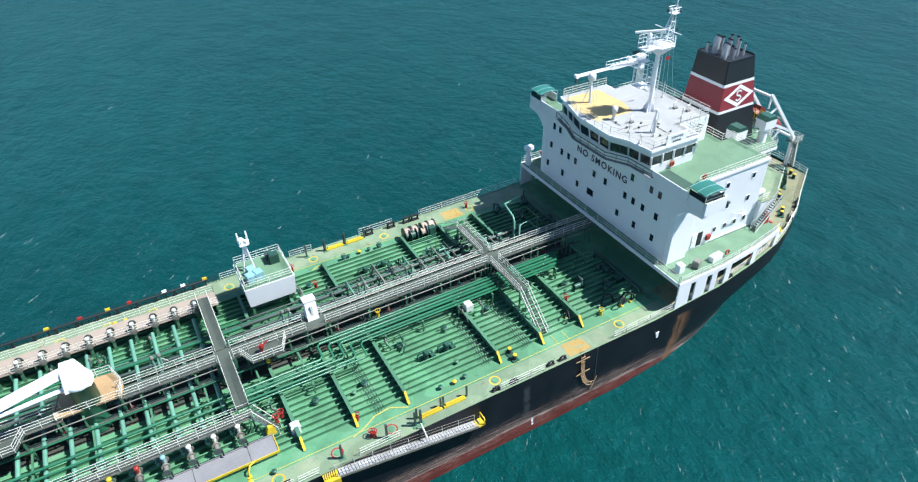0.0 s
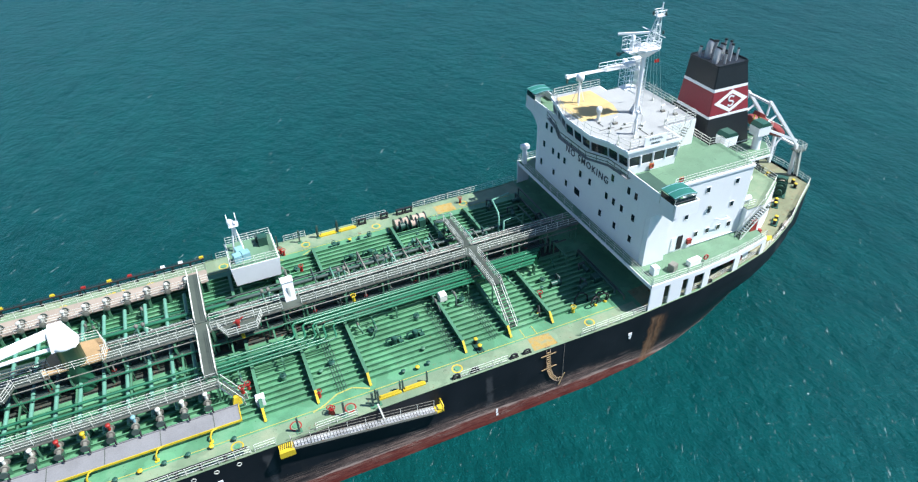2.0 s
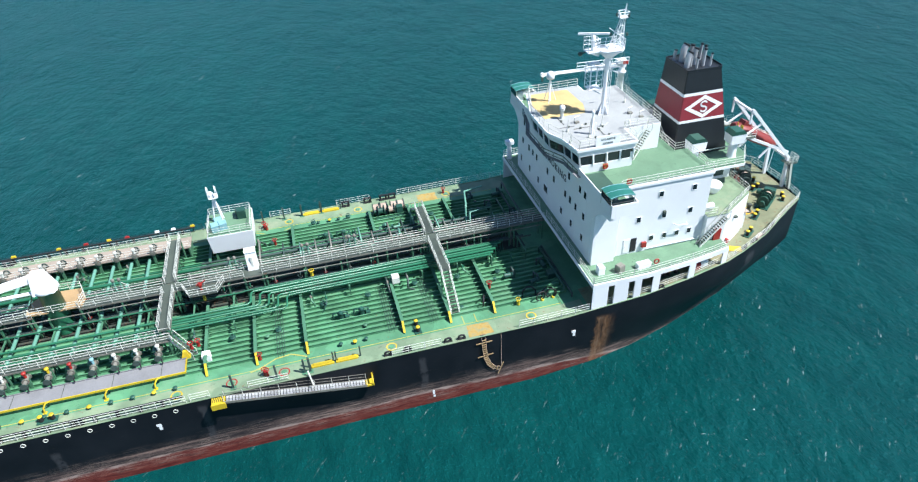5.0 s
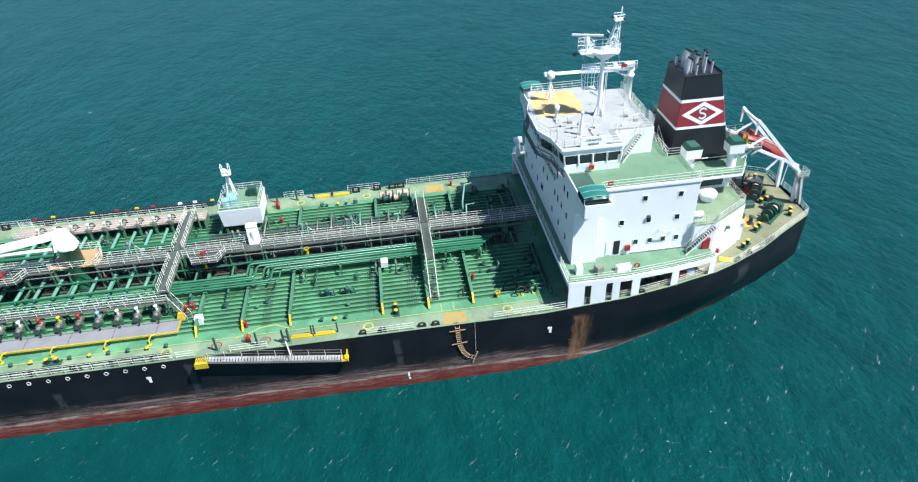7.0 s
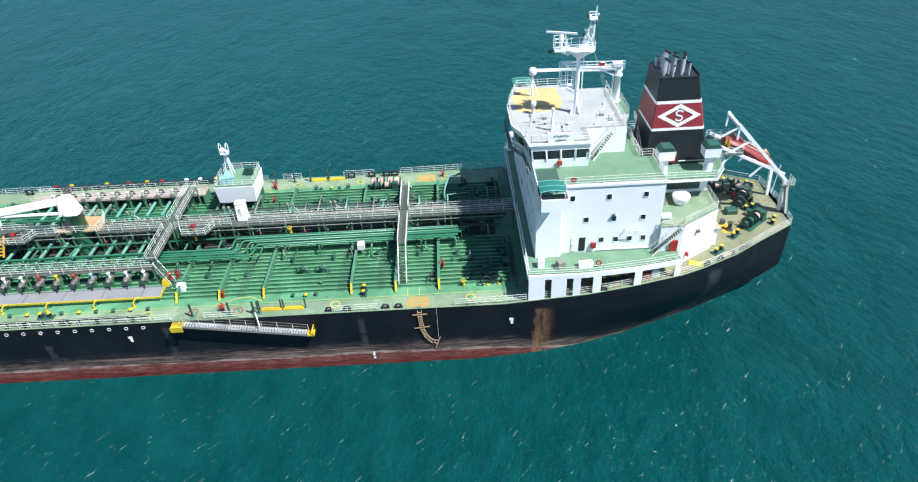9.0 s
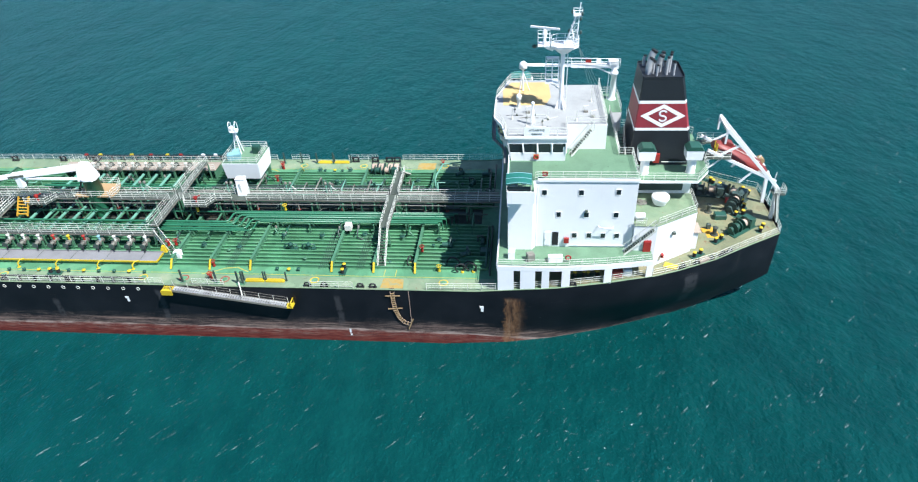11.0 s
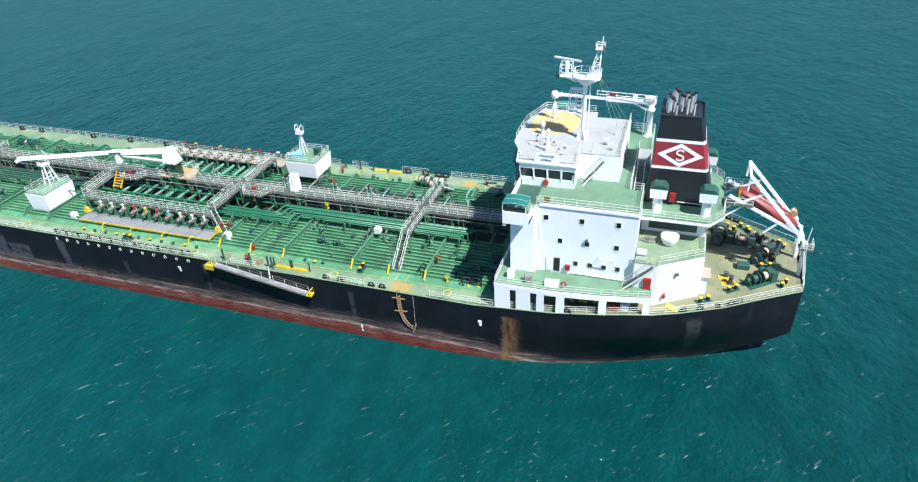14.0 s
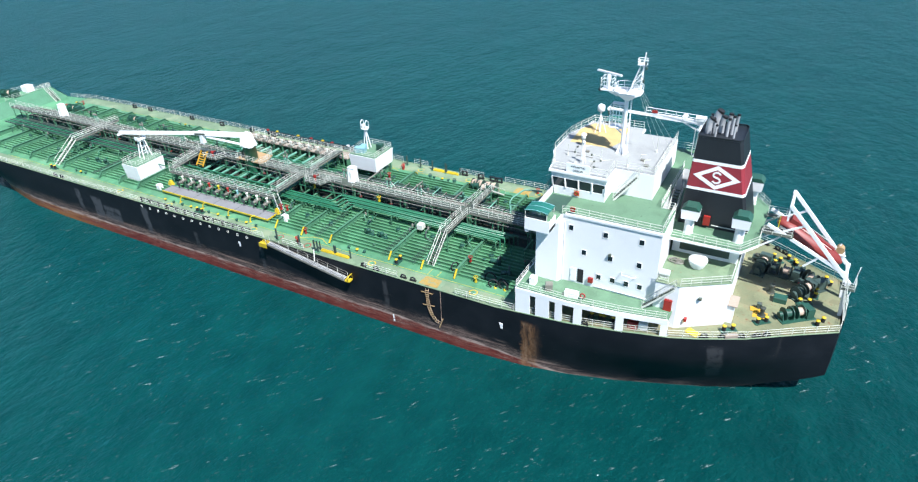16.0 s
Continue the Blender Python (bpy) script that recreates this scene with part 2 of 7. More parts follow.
def water_material():
    m, nt, b = blank("sea_water", 0.38)
    pos = stretched(nt, 1, 1, 0)
    wind = nt.nodes.new("ShaderNodeMapping")
    wind.inputs["Rotation"].default_value = (0, 0, radians(28))
    wind.inputs["Scale"].default_value = (1.0, 0.62, 1.0)
    nt.links.new(pos, wind.inputs["Vector"])
    w = wind.outputs["Vector"]
    col = ramp(nt, noise_tex(nt, 0.012, 5, 0.6, w), [(0.3, (0.0018, 0.0325, 0.0295)), (0.55, (0.0022, 0.039, 0.0352)), (0.75, (0.003, 0.045, 0.040))])
    col = mixc(nt, 0.9, col, ramp(nt, noise_tex(nt, 0.22, 5, 0.62, w), [(0.3, (0.62, 0.66, 0.68)), (0.7, (1.15, 1.1, 1.1))]), "MULTIPLY")
    # a few crests that break, and short wind-drawn dashes: foam and painted sun glitter
    big = band(nt, noise_tex(nt, 0.05, 3, 0.5, w), 0.60, 0.68)
    fine = band(nt, noise_tex(nt, 0.8, 6, 0.75, stretched(nt, 0.6, 1.2, 0)), 0.63, 0.70)
    foam_glitter = calc(nt, "MULTIPLY", big, fine)
    for turn, along_wind, scale, lo, hi, amount in ((-38, 0.8, 1.1, 0.64, 0.73, 0.30), (-58, 0.7, 1.0, 0.63, 0.72, 0.30), (-48, 0.6, 0.45, 0.63, 0.70, 0.42)):
        line = nt.nodes.new("ShaderNodeMapping")
        line.vector_type = "TEXTURE"
        line.inputs["Rotation"].default_value = (0, 0, radians(-turn))
        line.inputs["Scale"].default_value = (1 / along_wind, 1 / 3.4, 1.0)
        nt.links.new(pos, line.inputs["Vector"])
        dash = calc(nt, "MULTIPLY", band(nt, noise_tex(nt, scale, 5, 0.7, line.outputs["Vector"]), lo, hi), band(nt, noise_tex(nt, 0.045 * (1 + along_wind), 3, 0.5, pos), 0.32, 0.66))
        foam_glitter = calc(nt, "MAXIMUM", foam_glitter, calc(nt, "MULTIPLY", dash, amount))
    col = mixc(nt, calc(nt, "MULTIPLY", foam_glitter, 0.9), col, (0.62, 0.7, 0.7))
    nt.links.new(col, b.inputs["Base Color"])
    b.inputs["IOR"].default_value = 1.33
    b.inputs["Specular IOR Level"].default_value = 0.3
    b.inputs["Specular Tint"].default_value = (0.06, 0.78, 1.0, 1.0)
    # teal sheen stands in for bright sky reflection at grazing angles
    b.inputs["Sheen Weight"].default_value = 0.135
    b.inputs["Sheen Roughness"].default_value = 0.5
    b.inputs["Sheen Tint"].default_value = (0.02, 0.62, 0.80, 1.0)
    h = calc(nt, "ADD", calc(nt, "MULTIPLY", noise_tex(nt, 0.10, 4, 0.55, w), 2.6), calc(nt, "MULTIPLY", noise_tex(nt, 0.55, 6, 0.66, w), 1.5))
    bump(nt, b, h, 0.75, 0.6)
    return m


M["hull"], M["water"] = hull_material(), water_material()


# ---- mesh building ----
class Mesh:
    """A small mesh under construction."""

    def __init__(self):
        self.v, self.f, self.smooth = [], [], []

    def add(self, verts, faces, smooth=False):
        n = len(self.v)
        self.v += [tuple(p) for p in verts]
        self.f += [tuple(i + n for i in f) for f in faces]
        self.smooth += [smooth] * len(faces)
        return self

    def box(self, x0, x1, y0, y1, z0, z1):
        return self.prism([(x0, y0), (x1, y0), (x1, y1), (x0, y1)], z0, z1)

    def prism(self, plan, z0, z1, top=None):
        """A plan outline (counter-clockwise) drawn up from z0 to z1; top: another outline at z1."""
        n, top = len(plan), top or plan
        v = [(x, y, z0) for x, y in plan] + [(x, y, z1) for x, y in top]
        f = [tuple(range(n))[::-1], tuple(range(n, 2 * n))] + [(i, (i + 1) % n, n + (i + 1) % n, n + i) for i in range(n)]
        return self.add(v, f)

    def tube(self, pts, r, n=8, r1=None, caps=True):
        pts = [Vector(p) for p in pts]
        rings, last = [], None
        for i, p in enumerate(pts):
            d = (pts[min(i + 1, len(pts) - 1)] - pts[max(i - 1, 0)]).normalized()
            side = d.cross(Vector((0, 0, 1)))
            side = Vector((1, 0, 0)) if side.length < 1e-4 else side.normalized()
            if last is not None and (last - d * last.dot(d)).length > 0.05:
                side = (last - d * last.dot(d)).normalized()
            last = side
            up = side.cross(d)
            rad = r if r1 is None else r + (r1 - r) * i / (len(pts) - 1)
            if 0 < i < len(pts) - 1:
                a, c = (p - pts[i - 1]).normalized(), (pts[i + 1] - p).normalized()
                rad /= max(0.75, math.sqrt(max(0.05, (1 + a.dot(c)) / 2)))
            rings.append([p + rad * (math.cos(k * math.tau / n) * side + math.sin(k * math.tau / n) * up) for k in range(n)])
        v = [q for ring in rings for q in ring]
        f = [(i * n + k, i * n + (k + 1) % n, (i + 1) * n + (k + 1) % n, (i + 1) * n + k) for i in range(len(pts) - 1) for k in range(n)]
        self.add(v, f, n > 5)
        if caps:
            self.add(rings[0], [tuple(range(n))[::-1]])
            self.add(rings[-1], [tuple(range(n))])
        return self

    def lathe(self, x, y, profile, n=16):
        """profile: (radius, z) upwards."""
        v = [(x + r * math.cos(k * math.tau / n), y + r * math.sin(k * math.tau / n), z) for r, z in profile for k in range(n)]
        f = [(i * n + k, i * n + (k + 1) % n, (i + 1) * n + (k + 1) % n, (i + 1) * n + k) for i in range(len(profile) - 1) for k in range(n)]
        self.add(v, f, True)
        return self.add(v[:n], [tuple(range(n))[::-1]]).add(v[-n:], [tuple(range(n))])

    def beam(self, a, b, w, h):
        """A square bar from a to b."""
        a, b = Vector(a), Vector(b)
        d = (b - a).normalized()
        side = d.cross(Vector((0, 0, 1)))
        side = Vector((0, 1, 0)) if side.length < 1e-4 else side.normalized()
        up = side.cross(d)
        c = [(-w / 2, -h / 2), (w / 2, -h / 2), (w / 2, h / 2), (-w / 2, h / 2)]
        v = [p + side * s + up * t for p in (a, b) for s, t in c]
        return self.add(v, [(3, 2, 1, 0), (4, 5, 6, 7), (0, 1, 5, 4), (1, 2, 6, 5), (2, 3, 7, 6), (3, 0, 4, 7)])

    def data(self, name, material):
        me = bpy.data.meshes.new(name)
        me.from_pydata(self.v, [], self.f)
        me.polygons.foreach_set("use_smooth", self.smooth)
        me.materials.append(material)
        me.update()
        return me


def thing(name, at=(0, 0, 0), label="", category="", group="", turn=0.0):
    e = new(name)
    e.empty_display_size = 0.3
    e.location, e.rotation_euler = at, (0, 0, radians(turn))
    return tagged(e, label, category, group)


def part(name, mesh, material, parent=None, label="", at=None):
    """Links a mesh (built or shared) as one object under a thing or part."""
    ob = new(name, mesh.data(name, M[material]) if isinstance(mesh, Mesh) else mesh)
    if parent is not None:
        ob.parent = parent
    if at is not None:
        ob.location = at
    if label:
        ob["label"] = label
    return ob


def structure(name, mesh, material, label, category):
    return tagged(part(name, mesh, material), label, category, "", "structure")


def along(pts, step):
    """Points at even steps on a line of points, ends included."""
    out = []
    for a, b in zip(pts, pts[1:]):
        a, b = Vector(a), Vector(b)
        n = max(1, round((b - a).length / step))
        out += [a.lerp(b, i / n) for i in range(n)]
    return out + [Vector(pts[-1])]


POSTS = {}


def railing(pts, label, h=1.05, bars=3, step=1.9, material="rail", r=0.027, group="deck railings"):
    base = Vector(pts[0])
    e = thing("railing", base, label, "railing", group)
    key = (h, material, r)
    if key not in POSTS:
        POSTS[key] = Mesh().tube([(0, 0, 0), (0, 0, h)], r * 1.15, 5).data("post", M[material])
    for p in along(pts, step):
        part("post", POSTS[key], material, e, at=p - base)
    for k in range(bars):
        z = h * (k + 1) / bars
        part("rail", Mesh().tube([Vector(p) - base + Vector((0, 0, z)) for p in pts], r, 5), material, e)
    return e


def interp(table, x):
    for (a, u), (b, w) in zip(table, table[1:]):
        if x <= b:
            k = max(0.0, (x - a) / (b - a))
            return u + (w - u) * k
    return table[-1][1]


# ---- the sea ----
def sea():
    m = Mesh()
    n, size = 60, 4200.0
    c = [(-1 + 2 * i / n) for i in range(n + 1)]
    c = [math.copysign(abs(t) ** 2.2, t) * size for t in c]
    m.add([(x - 20, y, 0) for y in c for x in c], [(j * (n + 1) + i, j * (n + 1) + i + 1, (j + 1) * (n + 1) + i + 1, (j + 1) * (n + 1) + i) for j in range(n) for i in range(n)], True)
    structure("water", m, "water", "open teal sea with short wind waves and small crests", "sea")


sea()

# ---- the hull ----
HB = 16.3
DECK_Z = 9.15
DK = [(-135.5, 0.4), (-134, 5.2), (-132, 9.0), (-129, 12.2), (-125, 14.3), (-118, 15.8), (-110, 16.2), (-102, HB), (18, HB), (25, 15.6), (30, 14.6), (33, 13.5), (38, 11.2), (42.6, 8.3), (47.4, 5.5)]
WL = [(-135, 0.2), (-132, 1.5), (-126, 6.5), (-119, 10.6), (-110, 13.7), (-99, 15.8), (-88, HB), (4, HB), (12, 15.7), (18, 14.6), (24, 12.9), (30, 10.7), (36.7, 8.0), (42, 6.2), (47.4, 5.2)]
TOP = [(-135.5, 12.6), (-129.2, 12.4), (-126.0, 9.5), (-105, 9.15), (8, 9.15), (28, 10.75), (47.4, 11.0)]
LOW = [(-135, -1.5), (32, -1.5), (35.5, -0.5), (39.5, 0.75), (43.5, 2.4), (47.4, 4.2)]
STB = 1.037


def deck_half(x):
    return interp(DK, x)


def deck_top(x):
    return interp(TOP, x)


def hull():
    xs = [-135.5, -134.5, -133, -131.5, -130.5, -129.2, -127.5, -126, -124, -121, -118, -114, -110, -106, -102, -98, -93, -88]
    xs += list(range(-80, 5, 8)) + [4, 8, 10, 12, 15, 18, 21, 24, 27, 30, 33, 36, 38, 40, 42, 44, 46, 47.4]
    lv = [0, 0.15, 0.3, 0.45, 0.6, 0.75, 0.9, 1.0]
    e = thing("ship_hull", (0, 0, 0), "black tanker hull with a faded red waterline band and rust", "ship hull")
    m = Mesh()
    for side in (-1, 1):
        v = []
        for x in xs:
            zb, zt, w, d = interp(LOW, x), deck_top(x), interp(WL, x), deck_half(x)
            for s in lv:
                z = zb + (zt - zb) * s
                k = min(1.0, max(0.0, z / 8.0))
                v.append((x, side * (STB if side > 0 else 1.0) * (w + (d - w) * (k * k * (3 - 2 * k) * 0.5 + k * 0.5)), z))
        n = len(lv)
        f = [(i * n + k, (i + 1) * n + k, (i + 1) * n + k + 1, i * n + k + 1) for i in range(len(xs) - 1) for k in range(n - 1)]
        m.add(v, f if side < 0 else [q[::-1] for q in f], True)
    # transom
    t = Mesh()
    ring = []
    for s in lv:
        z = 4.2 + 6.8 * s
        k = min(1.0, max(0.0, z / 8.0))
        ring.append((5.2 + 0.3 * (k * k * (3 - 2 * k) * 0.5 + k * 0.5), z))
    v = [(47.4 + 0.6 * (1 - u * u), u * y, z) for y, z in ring for u in (-1, -0.5, 0, 0.5, 1)]
    t.add(v, [(i * 5 + k, i * 5 + k + 1, (i + 1) * 5 + k + 1, (i + 1) * 5 + k) for i in range(len(ring) - 1) for k in range(4)], True)
    # closed counter between both bottom edges
    us, bottom = (-1, -0.5, 0, 0.5, 1), [x for x in xs if x >= 30]
    v = []
    for x in bottom:
        zb, w, d = interp(LOW, x), interp(WL, x), deck_half(x)
        k = min(1.0, max(0.0, zb / 8.0))
        half = w + (d - w) * (k * k * (3 - 2 * k) * 0.5 + k * 0.5)
        v += [(x + (0.6 * (1 - u * u) if x > 47 else 0), u * half * (STB if u > 0 else 1.0), zb) for u in us]
    t.add(v, [(i * 5 + k + 1, (i + 1) * 5 + k + 1, (i + 1) * 5 + k, i * 5 + k) for i in range(len(bottom) - 1) for k in range(4)], True)
    part("hull_plating", m, "hull", e)
    part("transom", t, "hull", e)
    # rubbing edge at the deck side
    for side in (-1, 1):
        pts = [(x, side * (STB if side > 0 else 1.0) * (deck_half(x) - 0.03), deck_top(x) + 0.02) for x in xs if -122 < x]
        part("gunwale_bar", Mesh().tube(pts, 0.09, 6), "strip", e)
    # draught and load marks
    for x, z, w in ((8.9, 6.3, 0.5), (-38.4, 6.6, 0.5)):
        part("load_mark", Mesh().box(x - w / 2, x + w / 2, -HB - 0.03, -HB + 0.1, z + 0.1, z + 0.45).box(x - 0.1, x + 0.22, -HB - 0.03, -HB + 0.1, z - 0.45, z + 0.1), "white", e)
    part("draught_mark", Mesh().box(-8.85, -8.6, -HB - 0.02, -HB + 0.1, 1.5, 2.2).box(-8.8, -8.55, -HB - 0.02, -HB + 0.1, 1.0, 1.35), "white", e, "worn white draught mark")
    for i in range(13):
        x = -36.3 - 2.1 * i
        ring = Mesh()
        ring.tube([(x + 0.22 * math.cos(a), -HB + 0.0, 8.4 + 0.22 * math.sin(a)) for a in [k * math.tau / 12 for k in range(13)]], 0.045, 5)
        part("fairlead_ring", ring, "rail", e, "white painted ring round a side opening")
    return e


hull()


def deck_sheet(name, xs, inset, material, label, dz=0.0, y_from=None, side=None):
    m, cols = Mesh(), 9
    v = []
    for x in xs:
        w = deck_half(x) - inset
        for k in range(cols):
            u = -1 + 2 * k / (cols - 1)
            v.append((x, u * w * (STB if u > 0 else 1.0), deck_top(x) + dz))
    m.add(v, [(i * cols + k, (i + 1) * cols + k, (i + 1) * cols + k + 1, i * cols + k + 1) for i in range(len(xs) - 1) for k in range(cols - 1)])
    return structure(name, m, material, label, "deck")


AFT_X = [27, 30, 33, 36, 38, 40, 42.6, 45, 47.4]
main_deck = deck_sheet("main_deck", [-126.3, -124, -121, -118, -114, -110, -106, -102, -80, -60, -40, -20, 0, 8, 10, 12, 15, 18, 21, 24, 27], 0.02, "deck", "worn green steel tank deck with stiffeners")
deck_sheet("mooring_deck", AFT_X, 0.02, "moor", "rust-stained olive green mooring deck at the stern")
# dark strip puts the shade below the catwalk into the deck colour
structure("deck_centre", Mesh().box(-121, 10, -1.5, 2.2, DECK_Z + 0.004, DECK_Z + 0.012), "shade_brown", "deck strip painted dark for the shade below the catwalk", "deck")
deck_sheet("forecastle_deck", [-135.2, -134.5, -133, -131.5, -130.5, -129.1], 0.1, "deck", "raised green forecastle deck")


def side_strip(side):
    xs = [-121, -116, -110, -102, -60, -20, 8, 10.5]
    m, v = Mesh(), []
    for x in xs:
        w = deck_half(x)
        v += [(x, side * (w * (STB if side > 0 else 1.0) - 0.12), deck_top(x) + 0.006), (x, side * (min(w, HB) - 2.35), deck_top(x) + 0.006)]
    f = [(2 * i, 2 * i + 2, 2 * i + 3, 2 * i + 1) for i in range(len(xs) - 1)]
    m.add(v, f if side < 0 else [q[::-1] for q in f])
    structure("pavement", m, "strip", "pale worn walkway strip along the deck edge", "walkway")
    # yellow edge line
    line = Mesh()
    for a, b in zip(xs[1:], xs[2:]):
        y = side * 13.75
        line.box(a, b, min(y, y + 0.09), max(y, y + 0.09), DECK_Z + 0.008, DECK_Z + 0.016)
    structure("trim", line, "line", "thin yellow line painted on the deck", "deck marking")


side_strip(-1)
side_strip(1)


def forecastle_break():
    m = Mesh()
    a, c = deck_half(-126.0) - 0.1, deck_half(-129.2) - 0.1
    m.add([(-126.0, -a, 9.5), (-126.0, a * STB, 9.5), (-129.2, c * STB, 12.42), (-129.2, -c, 12.42)], [(0, 1, 2, 3)])
    structure("wall_forecastle", m, "girder", "sloping green break of the forecastle", "bulkhead")


forecastle_break()

# ---- tank deck steelwork ----
GIRDERS = [0.1, -5.35, -10.95, -22.0, -27.6, -33.0, -66.4, -71.6, -77.3, -88.4, -93.7, -99.5, -106.0, -112.0, -117.5]


def deck_girder(x, side):
    y0, y1 = 1.6, 13.05 if x > -110 else 12.2
    e = thing("deck_girder", (x, 0, DECK_Z), "green transverse deck girder with a yellow sloped end" if x > -60 else "green transverse deck girder with a sloped end", "girder", "deck girders")
    web = Mesh()
    pts = [(y0, 0.0), (y1, 0.0), (y1, 0.12), (y1 - 0.9, 1.15), (y0, 1.15)]
    v = [(dx, side * y, z) for dx in (-0.02, 0.02) for y, z in pts]
    web.add(v, [(0, 1, 2, 3, 4), (9, 8, 7, 6, 5)] + [(i, i + 5, (i + 1) % 5 + 5, (i + 1) % 5) for i in range(5)])
    part("web", web, "girder", e)
    part("flange", Mesh().beam((0, side * y0, 1.17), (0, side * (y1 - 0.9), 1.17), 0.36, 0.05), "girder", e)
    part("sloped_end", Mesh().beam((0, side * (y1 - 0.92), 1.16), (0, side * (y1 + 0.02), 0.10), 0.26, 0.06), "yellow" if x > -60 else "girder", e, "yellow painted tip" if x > -60 else "")
    for k in range(6):
        y = y0 + 1.6 + 1.75 * k
        if "bracket" not in POSTS:
            POSTS["bracket"] = Mesh().add([(-0.30, 0, 0), (0.30, 0, 0), (0.02, 0, 1.1), (-0.02, 0, 1.1), (-0.30, 0.03, 0), (0.30, 0.03, 0), (0.02, 0.03, 1.1), (-0.02, 0.03, 1.1)], [(0, 1, 2, 3), (7, 6, 5, 4), (0, 3, 7, 4), (1, 5, 6, 2), (2, 6, 7, 3)]).data("bracket", M["girder"])
        part("bracket", POSTS["bracket"], "girder", e, at=(0, side * y, 0))
    return e


for gx in GIRDERS:
    for s in (-1, 1):
        deck_girder(gx, s)


def stiffeners():
    """Long flat bars welded on the deck, inboard of the walkways."""
    for s in (-1, 1):
        for k in range(13):
            y = s * (2.5 + 0.80 * k)
            for a, b in ((-112.0, -61.0), (-61.0, -34.0), (-34.0, 9.5)):
                m = Mesh().box(a, b, y - 0.02, y + 0.02, DECK_Z, DECK_Z + 0.42).box(a, b, y - 0.08, y + 0.08, DECK_Z + 0.42, DECK_Z + 0.445)
                part("stiffener", m, "deck", main_deck)


stiffeners()

# ---- accommodation ----
PLAT = 13.2
ROOF = 22.85
FRONT = 12.1


def platform_edge(x):
    return deck_half(x) - 0.05


def house():
    e = thing("accommodation_house", (0, 0, 0), "white ship accommodation block with rows of small square windows", "deckhouse")
    # lower storey on the main deck
    low = Mesh().prism([(14.9, -12.2), (27.2, -12.2), (27.2, 12.2), (14.9, 12.2)], DECK_Z, PLAT - 0.35)
    part("lower_wall", low, "white", e)
    body = Mesh().prism([(FRONT, -12.0), (27.2, -12.0), (27.2, -6.0), (25.55, -6.0), (25.55, 6.0), (27.2, 6.0), (27.2, 12.2), (FRONT, 12.2)], PLAT, ROOF - 0.02)
    part("wall", body, "white", e)
    for s in (-1, 1):
        y0 = -12.0 if s < 0 else 12.2
        y1 = y0 + s * 0.75
        y2 = y0 + s * 0.02
        plan = [(FRONT + 0.04, y2), (15.5, y2), (15.1, y1), (FRONT + 0.04, y1)]
        if s < 0:
            plan = plan[::-1]
        part("side_trunk", Mesh().prism(plan, PLAT, ROOF - 1.0), "white", e)
        # haunch that carries the bridge wing
        h = Mesh()
        pr = [(0.03, 19.6), (0.7, 20.2), (1.4, 21.0), (2.4, 21.6), (4.2, 21.8), (4.2, ROOF - 0.55), (0.03, ROOF - 0.55)]
        v = [(x, y0 + s * y, z) for x in (FRONT - 0.02, FRONT + 0.35) for y, z in pr]
        n = len(pr)
        f = [tuple(range(n)), tuple(range(2 * n - 1, n - 1, -1))] + [(i, n + i, n + (i + 1) % n, (i + 1) % n) for i in range(n)]
        h.add(v, f if s > 0 else [q[::-1] for q in f])
        part("wing_bracket", h, "white", e)
    # windows
    def window(at, axis, w=0.62, hgt=0.85):
        wnd = Mesh()
        g = Mesh()
        if axis == "x":
            g.box(-0.03, 0.01, -w / 2, w / 2, -hgt / 2, hgt / 2)
            for a, b, c, d in ((-w / 2 - 0.04, -w / 2, -hgt / 2 - 0.04, hgt / 2 + 0.04), (w / 2, w / 2 + 0.04, -hgt / 2 - 0.04, hgt / 2 + 0.04), (-w / 2, w / 2, hgt / 2, hgt / 2 + 0.04), (-w / 2, w / 2, -hgt / 2 - 0.04, -hgt / 2)):
                wnd.box(-0.06, 0.01, a, b, c, d)
        else:
            g.box(-w / 2, w / 2, -0.03, 0.01, -hgt / 2, hgt / 2)
            for a, b, c, d in ((-w / 2 - 0.04, -w / 2, -hgt / 2 - 0.04, hgt / 2 + 0.04), (w / 2, w / 2 + 0.04, -hgt / 2 - 0.04, hgt / 2 + 0.04), (-w / 2, w / 2, hgt / 2, hgt / 2 + 0.04), (-w / 2, w / 2, -hgt / 2 - 0.04, -hgt / 2)):
                wnd.box(a, b, -0.06, 0.01, c, d)
        o = part("window", wnd, "white", e, at=at)
        part("pane", g, "glass", o, "dark window glass")

    for y in (10.3, 9.0, -5.3, -8.5, -9.9):
        window((FRONT, y, 21.4), "x", 0.6, 0.95)
    for y in (10.7, 8.3, 6.8, 5.3, 1.4, -0.8, -4.5, -6.0, -7.65, -9.9):
        window((FRONT, y, 18.45), "x", 0.6, 0.95)
    for y in (11.2, 7.8, 4.5, -3.6, -6.7, -9.85):
        window((FRONT, y, 15.4), "x", 0.6, 0.95)
    window((FRONT, 1.8, 15.5), "x", 1.3, 1.0)
    for x, z in ((16.4, 21.1), (20.7, 21.1), (25.0, 21.2), (18.2, 18.0), (21.5, 18.0), (25.0, 18.0), (20.25, 14.95), (22.0, 14.95), (23.7, 14.95), (25.35, 14.95)):
        window((x, -12.0, z), "y", 0.55, 0.7)
